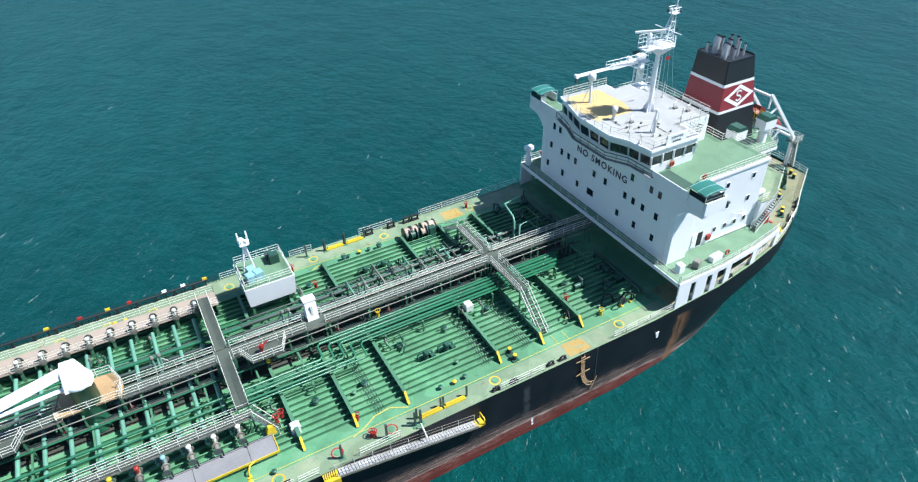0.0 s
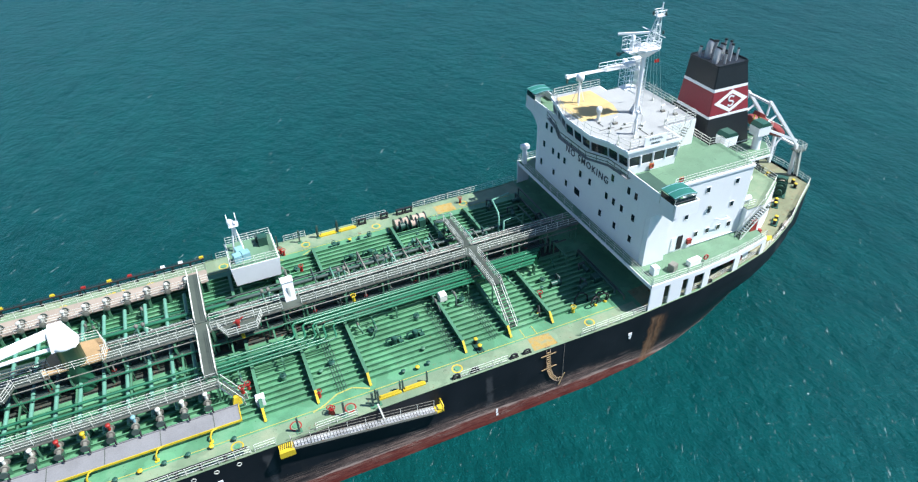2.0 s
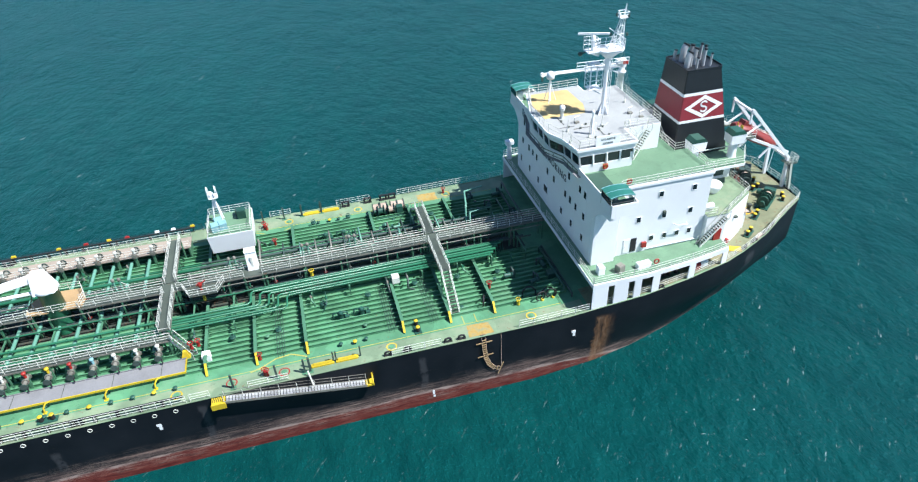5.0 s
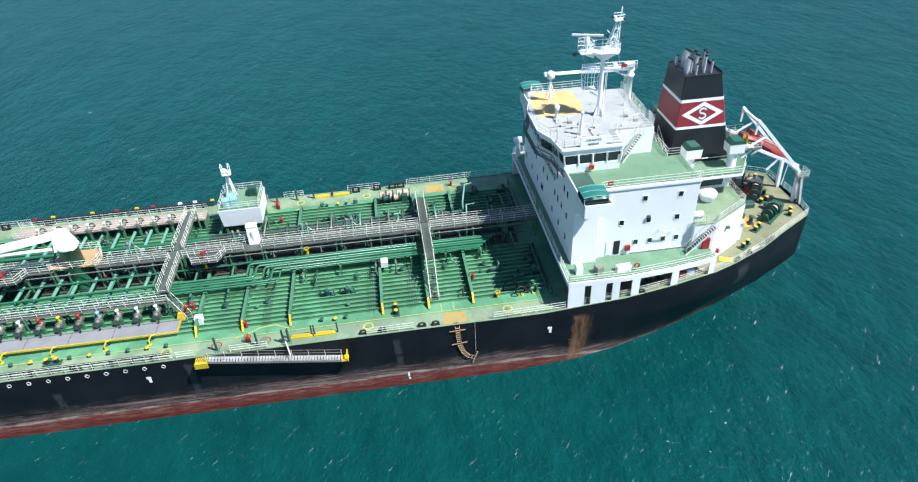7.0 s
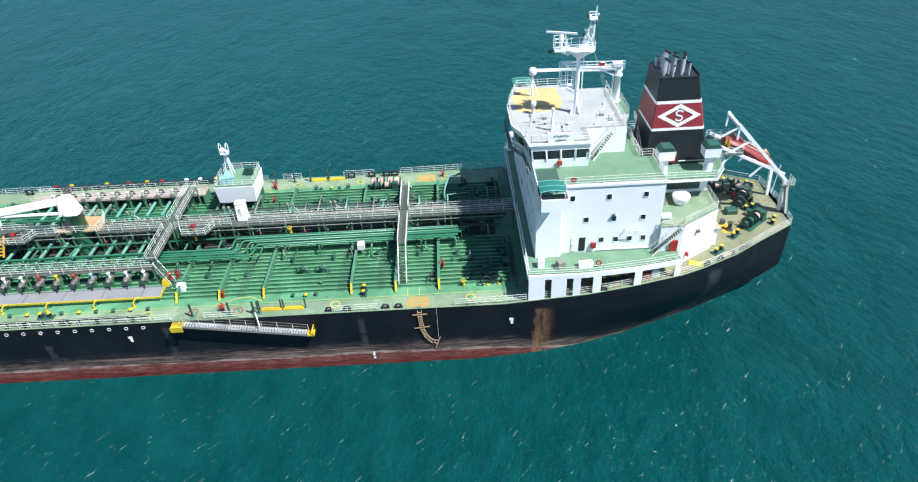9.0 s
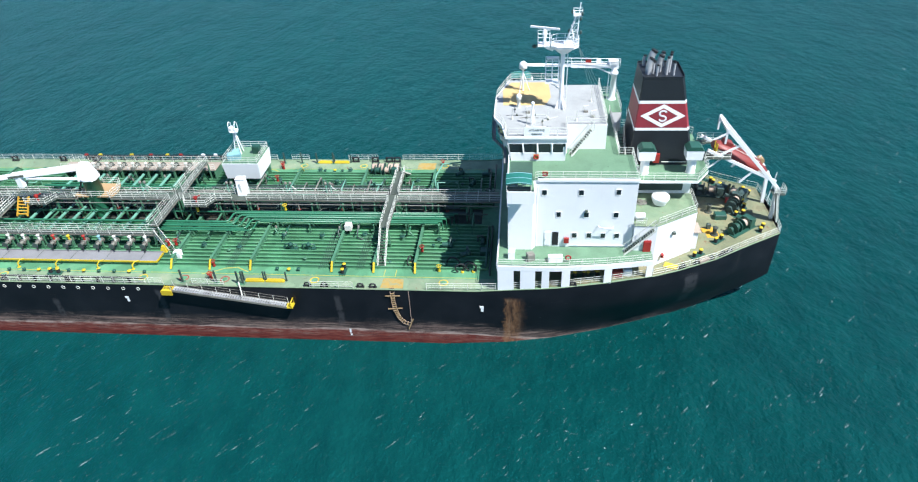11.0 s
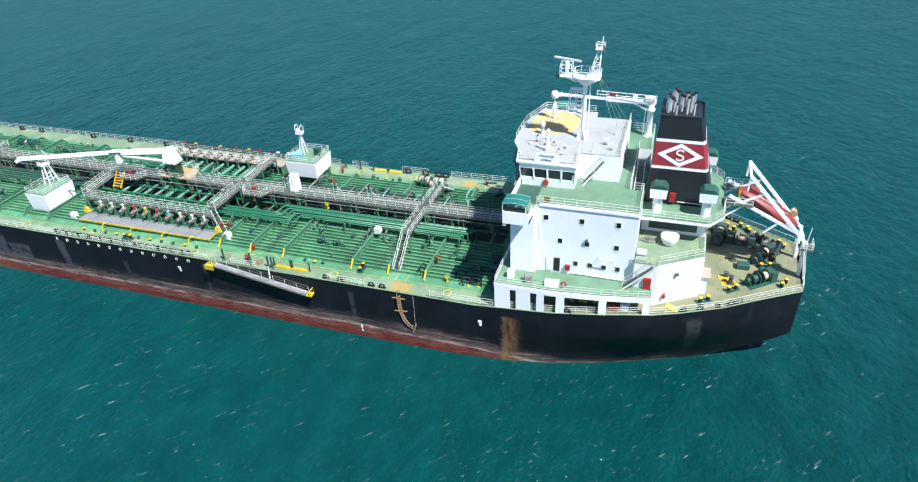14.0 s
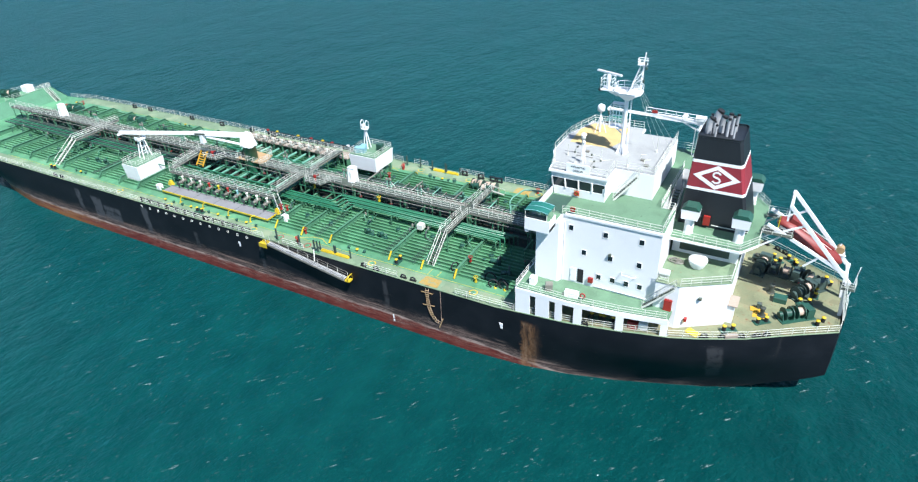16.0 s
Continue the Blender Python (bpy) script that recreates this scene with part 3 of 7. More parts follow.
    # side doors and their fittings
    # flat black panel puts the unlit inside of the open doorway into colour
    door = part("door", Mesh().box(17.55, 18.3, -12.06, -11.99, PLAT + 0.25, PLAT + 2.2), "black", e, "black panel painted for the shade inside an open doorway")
    part("door_leaf", Mesh().box(16.6, 17.35, -12.08, -12.0, PLAT + 0.25, PLAT + 2.2), "white", door)
    part("door_handle", Mesh().box(16.7, 16.8, -12.16, -12.08, PLAT + 1.1, PLAT + 1.2), "steel", door)
    part("wall_pipe", Mesh().tube([(19.8, -12.1, PLAT + 0.3), (26.8, -12.1, PLAT + 0.3)], 0.05, 6).tube([(15.6, -12.1, PLAT), (15.6, -12.1, 22.0)], 0.05, 6), "white", e)
    part("hose_box", Mesh().box(19.0, 19.6, -12.3, -11.99, PLAT + 0.7, PLAT + 1.4), "red", e, "red fire hose box")
    part("lamp_bracket", Mesh().tube([(23.0, -12.0, 16.4), (23.2, -12.6, 16.5), (24.6, -12.6, 16.4), (24.8, -12.0, 16.2)], 0.05, 6), "white", e)
    part("wall_lamp", Mesh().box(21.3, 21.6, -12.3, -12.0, 18.4, 18.7), "grate", e)
    return e


acc = house()


def lettering(text, at, size, rot, material, name, label, parent=None):
    cu = bpy.data.curves.new(name, "FONT")
    cu.body, cu.size, cu.extrude, cu.align_x, cu.space_character, cu.offset = text, size, 0.01, "CENTER", 1.25, size * 0.02
    tmp = bpy.data.objects.new("tmp", cu)
    me = bpy.data.meshes.new_from_object(tmp)
    bpy.data.objects.remove(tmp)
    me.materials.clear()
    me.materials.append(M[material])
    ob = new(name, me)
    ob.location, ob.rotation_euler = at, [radians(a) for a in rot]
    if parent:
        ob.parent = parent
    ob["label"] = label
    return ob


for word, y in (("NO", 4.10), ("SMOKING", -1.12)):
    lettering(word, (FRONT - 0.03, y, 20.05), 1.3, (90, 0, -90), "navy", "lettering", "dark blue word " + word + " on the white front", acc)


def poop_platform():
    """The walkway deck round the house, carried on a white pillared side."""
    e = thing("house_platform", (0, 0, 0), "green walkway deck round the house on white side pillars", "platform")
    xs = [10.9, 13, 16, 18, 21, 24, 27, 29.6]
    outer = [(x, -platform_edge(x)) for x in xs]
    plan = outer + [(x, -y) for x, y in outer[::-1]]
    part("platform_deck", Mesh().prism(plan, PLAT - 0.3, PLAT), "roof", e)
    opens = [(12.9, 13.7), (15.5, 16.3), (17.2, 18.7), (19.7, 23.8), (24.7, 28.9)]
    ends = [10.95] + [v for o in opens for v in o] + [29.7]
    for s in (-1, 1):
        for a, b in zip(ends[::2], ends[1::2]):
            p = Mesh()
            ya, yb = platform_edge(a) + 0.02, platform_edge(b) + 0.02
            q = [(a, s * ya), (b, s * yb), (b, s * (yb - 0.16)), (a, s * (ya - 0.16))]
            p.prism(q if s < 0 else q[::-1], deck_top(a) - 0.05, PLAT - 0.3)
            part("pillar", p, "white", e)
        for a, b in zip(xs, xs[1:]):
            fascia = Mesh()
            ya, yb = platform_edge(a) + 0.03, platform_edge(b) + 0.03
            q = [(a, s * ya), (b, s * yb), (b, s * (yb - 0.2)), (a, s * (ya - 0.2))]
            fascia.prism(q if s < 0 else q[::-1], PLAT - 0.62, PLAT + 0.03)
            part("fascia", fascia, "white", e)
    part("front_coaming", Mesh().box(10.8, 10.92, -16.1, 16.1, PLAT - 0.42, PLAT + 0.03), "white", e)
    for y in range(-14, 15, 4):
        part("support_knee", Mesh().add([(10.95, y - 0.03, PLAT - 0.3), (15.0, y - 0.03, PLAT - 0.3), (15.0, y - 0.03, 11.6), (10.95, y + 0.03, PLAT - 0.3), (15.0, y + 0.03, PLAT - 0.3), (15.0, y + 0.03, 11.6)], [(0, 1, 2), (5, 4, 3), (0, 2, 5, 3)]), "white", e)
    return e


poop_platform()
for s in (-1, 1):
    railing([(x, s * (platform_edge(x) - 0.06), PLAT) for x in (11.0, 16, 18, 21, 24, 27, 29.4)], "white pipe railing along the house platform", step=1.6)
railing([(11.0, -16.0, PLAT), (11.0, -1.4, PLAT)], "white pipe railing before the house")
railing([(11.0, 1.0, PLAT), (11.0, 16.0, PLAT)], "white pipe railing before the house")


def bridge():
    e = thing("wheelhouse", (0, 0, ROOF), "white wheelhouse with a band of large raked windows", "wheelhouse")
    yp, ys = -7.6, 8.8
    base = [(FRONT + 0.3, yp), (18.9, yp), (18.9, ys), (FRONT + 0.3, ys), (11.6, 5.6), (10.9, 3.2), (10.9, -2.2), (11.9, -4.4)]
    top = [(FRONT - 0.2, yp - 0.1), (19.0, yp - 0.1), (19.0, ys + 0.1), (FRONT - 0.2, ys + 0.1), (11.1, 5.7), (10.35, 3.3), (10.35, -2.3), (11.4, -4.5)]
    H = 3.1
    def at_height(z):
        k = z / H
        return [(a[0] + (b[0] - a[0]) * k, a[1] + (b[1] - a[1]) * k) for a, b in zip(base, top)]
    part("lower_wall", Mesh().prism(at_height(0), 0, 1.15, at_height(1.15)), "white", e)
    part("window_band", Mesh().prism([(x * 0.999 + 0.015, y * 0.992) for x, y in at_height(1.15)], 1.15, 2.35, [(x * 0.999 + 0.015, y * 0.992) for x, y in at_height(2.35)]), "glass", e, "dark bridge windows")
    part("upper_wall", Mesh().prism(at_height(2.35), 2.35, H, at_height(H)), "white", e)
    lo, hi = at_height(1.15), at_height(2.35)
    n = len(base)
    for i in range(n):
        j = (i + 1) % n
        if i == 1:
            # aft face is plain
            part("aft_wall", Mesh().box(18.6, 18.97, yp, ys, 1.1, 2.4), "white", e)
            continue
        L = math.dist(lo[i], lo[j])
        k = max(1, round(L / 1.75))
        for q in range(k + 1):
            u = q / k
            a = Vector((lo[i][0] + (lo[j][0] - lo[i][0]) * u, lo[i][1] + (lo[j][1] - lo[i][1]) * u, 1.1))
            b = Vector((hi[i][0] + (hi[j][0] - hi[i][0]) * u, hi[i][1] + (hi[j][1] - hi[i][1]) * u, 2.4))
            part("mullion", Mesh().beam(a, b, 0.2, 0.16), "white", e)
    big = [(x + (0.25 if x > 15 else -0.25), y + (0.2 if y > 0 else -0.2)) for x, y in top]
    part("roof", Mesh().prism(big, H, H + 0.3), "white", e)
    # chart room behind, under the same roof
    part("aft_house", Mesh().box(18.9, 24.0, -4.6, 7.4, 0, H + 0.28), "white", e)
    return e


bridge()
TOPZ = ROOF + 3.4


def compass_deck():
    plan = [(11.9, -7.75), (19.1, -7.75), (19.1, -4.55), (23.95, -4.55), (23.95, 7.35), (19.1, 7.35), (19.1, 8.95), (11.9, 8.95), (10.9, 5.75), (10.2, 3.35), (10.2, -2.35), (11.2, -4.6)]
    structure("deck_compass", Mesh().prism(plan, TOPZ - 0.02, TOPZ + 0.02), "greydeck", "pale grey compass deck over the wheelhouse", "deck")
    structure("deck_sand", Mesh().prism([(11.2, 0.9), (16.6, 0.9), (17.4, 3.4), (17.2, 8.3), (12.1, 8.3), (11.0, 5.6)], TOPZ + 0.02, TOPZ + 0.03), "sand", "sand yellow painted patch of the compass deck", "deck")
    railing([(19.2, -4.6, TOPZ), (23.9, -4.5, TOPZ), (23.9, 7.3, TOPZ)], "white railing round the compass deck", step=1.4)
    railing([(19.0, 8.9, TOPZ), (12.0, 8.9, TOPZ), (11.0, 5.7, TOPZ), (10.3, 3.3, TOPZ)], "white railing round the compass deck", step=1.4)
    railing([(12.0, -7.7, TOPZ), (19.0, -7.7, TOPZ), (19.0, -4.7, TOPZ)], "white railing round the compass deck", step=1.2)
    railing([(12.0, -7.7, TOPZ), (11.2, -4.6, TOPZ), (10.3, -2.4, TOPZ), (10.3, 3.3, TOPZ)], "white railing round the compass deck", step=1.6, bars=2)
    # nameboard with its frame
    b = thing("name_board", (15.4, -7.78, TOPZ + 0.0), "white board with the ship's name in dark letters", "sign")
    part("board", Mesh().box(-1.5, 1.5, -0.04, 0.04, 0.05, 1.25), "white", b)
    for x in (-1.4, 1.4):
        part("leg", Mesh().beam((x, 0.1, 0), (x, 0.1, 1.2), 0.06, 0.06), "rail", b)
    lettering("ATLANTIC", (0, -0.06, 0.74), 0.32, (90, 0, 0), "pipe_dark", "lettering", "dark letters of the name", b)
    lettering("GEMINI", (0, -0.06, 0.22), 0.32, (90, 0, 0), "pipe_dark", "lettering", "dark letters of the name", b)


compass_deck()


def house_roof():
    """Bridge deck: the green roof of the house with its two open wings."""
    e = thing("bridge_deck", (0, 0, 0), "green bridge deck with open wings at both sides", "deck")
    plan = [(FRONT + 0.02, -12.05), (27.25, -12.05), (27.25, -6.0), (25.6, -6.0), (25.6, 6.0), (27.25, 6.0), (27.25, 12.25), (FRONT + 0.02, 12.25)]
    part("deck_plate", Mesh().prism(plan, ROOF - 0.02, ROOF + 0.03), "roof", e)
    part("edge_strip", Mesh().box(15.6, 27.3, -12.12, -11.75, ROOF - 0.25, ROOF + 0.05), "white", e)
    for s in (-1, 1):
        y0, y1 = s * 12.1, s * 16.25
        lo, hi = min(y0, y1), max(y0, y1)
        w = part("wing_floor", Mesh().box(FRONT + 0.02, 15.2, lo, hi, ROOF - 0.5, ROOF - 0.1), "white", e)
        part("wing_deck", Mesh().box(FRONT + 0.1, 15.1, lo, hi, ROOF - 0.1, ROOF - 0.06), "roof", w)
        part("wing_front", Mesh().box(FRONT - 0.02, FRONT + 0.08, s * 8.0 if s > 0 else lo, hi if s > 0 else -7.6, ROOF - 0.6, ROOF + 0.95), "white", w)
        yo = s * 16.2
        part("wing_end", Mesh().box(FRONT, 15.2, min(yo, yo + 0.1 * s), max(yo, yo + 0.1 * s), ROOF - 0.65, ROOF + 0.95), "white", w)
        part("wing_back", Mesh().box(15.1, 15.2, s * 14.3 if s > 0 else lo, hi if s > 0 else -14.3, ROOF - 0.5, ROOF + 0.95), "white", w)
    railing([(15.25, -12.2, ROOF), (15.6, -11.95, ROOF), (27.1, -11.95, ROOF), (27.1, -6.1, ROOF), (25.5, -6.1, ROOF), (25.5, 6.1, ROOF)], "pale green railing round the bridge deck", step=1.5)
    railing([(15.4, 12.1, ROOF), (27.1, 12.1, ROOF), (27.1, 6.1, ROOF)], "pale green railing round the bridge deck", step=1.5)
    for s in (-1, 1):
        c = thing("wing_canopy", (13.3, s * 14.9, ROOF - 0.06), "teal canvas canopy over the bridge wing console", "canopy", "wing canopies")
        top = Mesh()
        v = []
        for i in range(7):
            a = i / 6
            for y in (-1.2, 1.2):
                v.append((-1.35 + 2.9 * a, y, 1.75 + 0.28 * math.sin(math.pi * (0.1 + 0.8 * a))))
        top.add(v, [(2 * i, 2 * i + 2, 2 * i + 3, 2 * i + 1) for i in range(6)], True)
        top.add([(x, y, z - 0.06) for x, y, z in v], [(2 * i + 1, 2 * i + 3, 2 * i + 2, 2 * i) for i in range(6)], True)
        part("awning", top, "teal", c)
        for x in (-1.25, 1.45):
            for y in (-1.15, 1.15):
                part("pole", Mesh().tube([(x, y, 0), (x, y, 1.75)], 0.04, 6), "rail", c)
        for k in range(3):
            part("batten", Mesh().tube([(-1.35 + 2.9 * q / 6, -1.1 + 1.1 * k, 1.77 + 0.28 * math.sin(math.pi * (0.1 + 0.8 * q / 6))) for q in range(7)], 0.035, 5), "blue", c)
        part("windscreen", Mesh().box(-1.3, -1.26, -1.1, 1.1, 0.95, 1.6).box(-1.2, 1.4, s * 1.12 - 0.02, s * 1.12 + 0.02, 0.95, 1.55), "glass", c, "dark windscreen")
        part("console", Mesh().box(-0.9, 0.0, -0.6, 0.6, 0, 1.1).box(-0.8, -0.1, -0.5, 0.5, 1.1, 1.25), "white", c, "white wing control console")
        part("searchlight", Mesh().lathe(0.75, 0.3, [(0.1, 0.9), (0.32, 1.05), (0.32, 1.5), (0.1, 1.6)], 10), "white", c)
    part("mat", Mesh().box(FRONT + 0.2, 15.0, -11.9, -7.9, ROOF + 0.03, ROOF + 0.045), "mat", e, "dark green rubber mat")
    # red lifebuoy box on the rail and on the wheelhouse side
    for at in ((16.4, -11.8, ROOF + 0.35), (15.4, -7.75, ROOF + 0.3)):
        b = thing("lifebuoy", at, "orange red lifebuoy in a holder", "lifebuoy", "lifebuoys")
        part("ring", Mesh().tube([(0.27 * math.cos(a), -0.08, 0.36 + 0.27 * math.sin(a)) for a in [k * math.tau / 14 for k in range(15)]], 0.09, 6), "red", b)
        part("holder", Mesh().box(-0.32, 0.32, -0.04, 0.0, 0.0, 0.7), "orange", b)


house_roof()


def bridge_catwalk():
    """Narrow window-cleaning walkway before the bridge."""
    e = thing("window_walkway", (0, 0, ROOF), "narrow grey walkway with dark rail below the bridge windows", "walkway")
    pts = [(FRONT - 0.35, -8.6), (FRONT - 0.6, -5.0), (10.1, -2.4), (10.0, 3.6), (11.0, 6.2), (FRONT - 0.5, 9.2)]
    w = Mesh()
    for a, b in zip(pts, pts[1:]):
        w.beam((*a, -0.5), (*b, -0.5), 0.45, 0.05)
    part("grating", w, "tray", e)
    e.location.z += 0.75
    for z, r in ((0.05, 0.04), (0.5, 0.05)):
        part("rail", Mesh().tube([(x - 0.25, y, z) for x, y in pts], r, 6), "pipe_dark", e)
    for p in along([(x - 0.25, y, -0.5) for x, y in pts], 1.4):
        part("post", Mesh().tube([p, p + Vector((0, 0, 1.0))], 0.035, 5), "pipe_dark", e)


bridge_catwalk()


def ladder_stair(a, b, width, label, group="stairs", material="rail", side_axis=None):
    """Inclined steel stair from a (foot) to b (head)."""
    a, b = Vector(a), Vector(b)
    e = thing("stair", a, label, "stairs", group)
    d = b - a
    flat = Vector((d.x, d.y, 0)).normalized()
    side = Vector((-flat.y, flat.x, 0)) * width / 2
    for s in (-1, 1):
        part("stringer", Mesh().beam(side * s, d + side * s, 0.06, 0.22), material, e)
        part("handrail", Mesh().tube([side * s, side * s + Vector((0, 0, 1.0)), d + side * s + Vector((0, 0, 1.0)), d + side * s], 0.035, 5), material, e)
        mid = d * 0.5 + side * s
        part("stanchion", Mesh().tube([mid, mid + Vector((0, 0, 1.0))], 0.035, 5), material, e)
    n = max(3, round(d.z / 0.24))
    step = Mesh().beam(-side, side, 0.24, 0.04).data("tread", M["grate"])
    for i in range(1, n):
        part("tread", step, "grate", e, at=d * (i / n))
    return e


ladder_stair((19.6, -6.2, ROOF), (22.2, -5.2, ROOF + 3.1), 0.7, "white inclined ladder to the compass deck")


def main_mast():
    e = thing("radar_mast", (18.5, 0.1, TOPZ - 0.2), "tall white radar mast with railed platform, scanner and lattice top", "mast")
    part("column", Mesh().lathe(0, 0, [(0.40, 0.2), (0.31, 0.9), (0.27, 1.5), (0.27, 7.4), (0.38, 7.7)], 16), "white", e)
    for a in range(4):
        c, s = math.cos(a * math.pi / 2 + 0.5), math.sin(a * math.pi / 2 + 0.5)
        part("foot_gusset", Mesh().add([(0.34 * c, 0.34 * s, 1.5), (0.95 * c, 0.95 * s, 0), (0.40 * c, 0.40 * s, 0), (0.34 * c + 0.06 * s, 0.34 * s - 0.06 * c, 1.5), (0.95 * c + 0.06 * s, 0.95 * s - 0.06 * c, 0), (0.40 * c + 0.06 * s, 0.40 * s - 0.06 * c, 0)], [(0, 2, 1), (3, 4, 5), (0, 1, 4, 3)]), "white", e)
    top = [(-1.5, -0.7), (-0.8, -1.2), (1.2, -1.2), (1.75, -0.6), (1.75, 0.6), (1.2, 1.2), (-0.8, 1.2), (-1.5, 0.7)]
    part("platform_cone", Mesh().prism([(x * 0.25, y * 0.35) for x, y in top], 7.4, 8.25, [(x * 0.92, y * 0.92) for x, y in top]), "white", e)
    deck = part("platform", Mesh().prism(top, 8.25, 8.4), "white", e)
    part("toe_plate", Mesh().tube([(x, y, 8.5) for x, y in top + top[:1]], 0.07, 5), "white", deck)
    for z in (8.85, 9.35):
        part("rail", Mesh().tube([(x, y, z) for x, y in top + top[:1]], 0.026, 5), "white", e)
    for p in along([(x, y, 8.4) for x, y in top + top[:1]], 0.9)[:-1]:
        part("post", Mesh().tube([p, p + Vector((0, 0, 0.97))], 0.035, 5), "white", e)
    # forward sponson with the scanner in its own railed cage
    front = [(-3.1, -1.1), (-1.7, -1.1), (-1.7, 0.3), (-3.1, 0.3)]
    sp = part("sponson", Mesh().prism(front, 8.55, 8.67).beam((-1.2, 0, 7.8), (-2.8, 0, 8.5), 0.3, 0.3), "white", e)
    for z in (9.2, 9.7, 10.1):
        part("sponson_rail", Mesh().tube([(x, y, z) for x, y in front + front[:1]], 0.026, 5), "white", sp)
    for x, y in front + [(-2.4, -1.1), (-2.4, 0.3)]:
        part("sponson_post", Mesh().tube([(x, y, 8.6), (x, y, 10.1)], 0.028, 5), "white", sp)
    r = part("radar_pedestal", Mesh().lathe(-2.3, -0.5, [(0.22, 8.67), (0.18, 9.4), (0.28, 9.8), (0.28, 10.3), (0.12, 10.5)], 12), "white", e)
    part("scanner", Mesh().beam((-2.3 - 1.7, 0.1, 10.65), (-2.3 + 1.7, -1.1, 10.65), 0.2, 0.22), "white", r, "long white radar scanner bar")
    part("horn", Mesh().lathe(-3.5, 0.2, [(0.16, 8.0), (0.3, 8.15), (0.3, 8.3), (0.1, 8.45)], 10).beam((-3.5, 0.2, 8.2), (-2.6, 0.1, 8.4), 0.12, 0.12), "pipe_dark", e, "dark signal horn")
    # raking lattice topmast
    legs = [((0.2, -0.5), (1.3, -0.16)), ((0.2, 0.5), (1.3, 0.16)), ((1.5, -0.55), (1.65, -0.16)), ((1.5, 0.55), (1.65, 0.16))]

    def leg(i, k):
        (ax, ay), (bx, by) = legs[i]
        return (ax + (bx - ax) * k, ay + (by - ay) * k, 8.4 + 3.5 * k)
    for i in range(4):
        part("lattice_leg", Mesh().tube([leg(i, 0), leg(i, 1)], 0.045, 6), "white", e)
    for k in range(4):
        lat = Mesh()
        for i, j in ((0, 1), (0, 2), (1, 3), (2, 3)):
            lat.tube([leg(i, k / 4), leg(j, (k + 1) / 4)], 0.022, 4).tube([leg(i, (k + 1) / 4), leg(j, (k + 1) / 4)], 0.022, 4)
        part("lattice_brace", lat, "white", e)
    part("lattice_top", Mesh().box(0.95, 2.0, -0.45, 0.45, 11.9, 11.98).lathe(1.05, 0, [(0.12, 11.98), (0.12, 12.35), (0.02, 12.45)], 8), "white", e)
    for z in (12.3, 12.6):
        part("top_rail", Mesh().tube([(0.95, -0.45, z), (2.0, -0.45, z), (2.0, 0.45, z), (0.95, 0.45, z), (0.95, -0.45, z)], 0.03, 4), "white", e)
    part("top_pole", Mesh().tube([(1.6, 0, 11.9), (1.75, 0, 13.4)], 0.07, 6), "white", e)
    for x, y, z in ((1.95, -0.45, 12.0), (0.85, 0.4, 12.0), (1.9, -0.55, 9.9), (0.6, 0.9, 9.6), (1.9, 0.3, 11.2)):
        part("signal_light", Mesh().lathe(x, y, [(0.08, z), (0.13, z + 0.08), (0.13, z + 0.34), (0.05, z + 0.42)], 8), "pipe_dark", e, "dark navigation light")
    part("yard", Mesh().tube([(0.95, -2.1, 10.1), (0.95, 2.1, 10.1)], 0.05, 5), "white", e)
    for y in (-0.5, 0.0, 0.4, 0.8):
        part("signal_halyard", Mesh().tube([(1.7, y, 8.3), (4.9 + y, 2.2 + 3.2 * y, 0.3)], 0.016, 3), "rail", e)
    part("pennant", Mesh().box(2.9, 3.6, 1.38, 1.42, 5.6, 6.0), "red", e, "small red pennant")
    for y in (-0.22, 0.22):
        part("ladder_side", Mesh().tube([(0.62, y, 0.2), (0.58, y, 7.6)], 0.035, 4), "white", e)
    for k in range(14):
        part("ladder_rung", Mesh().tube([(0.6, -0.22, 0.5 + 0.5 * k), (0.6, 0.22, 0.5 + 0.5 * k)], 0.025, 4), "white", e)
    # caged landing on the forward face, where the crane jib rests
    cage = [(-2.0, 0.1), (-0.4, 0.1), (-0.4, 1.5), (-2.0, 1.5)]
    lp = part("landing", Mesh().prism(cage, 3.4, 3.5).beam((-0.2, 0.5, 2.6), (-1.6, 0.8, 3.4), 0.16, 0.16), "white", e)
    for x, y in cage + [(-1.2, 0.1), (-1.2, 1.5)]:
        part("cage_post", Mesh().tube([(x, y, 3.5), (x, y, 6.4)], 0.045, 5), "white", lp)
    for z in (4.0, 4.6, 5.2, 5.8, 6.4):
        part("cage_hoop", Mesh().tube([(x, y, z) for x, y in cage + cage[:1]], 0.026, 5), "white", lp)
    part("jib_cradle", Mesh().box(-1.9, -0.5, 0.6, 1.2, 6.35, 6.55), "white", lp)


main_mast()


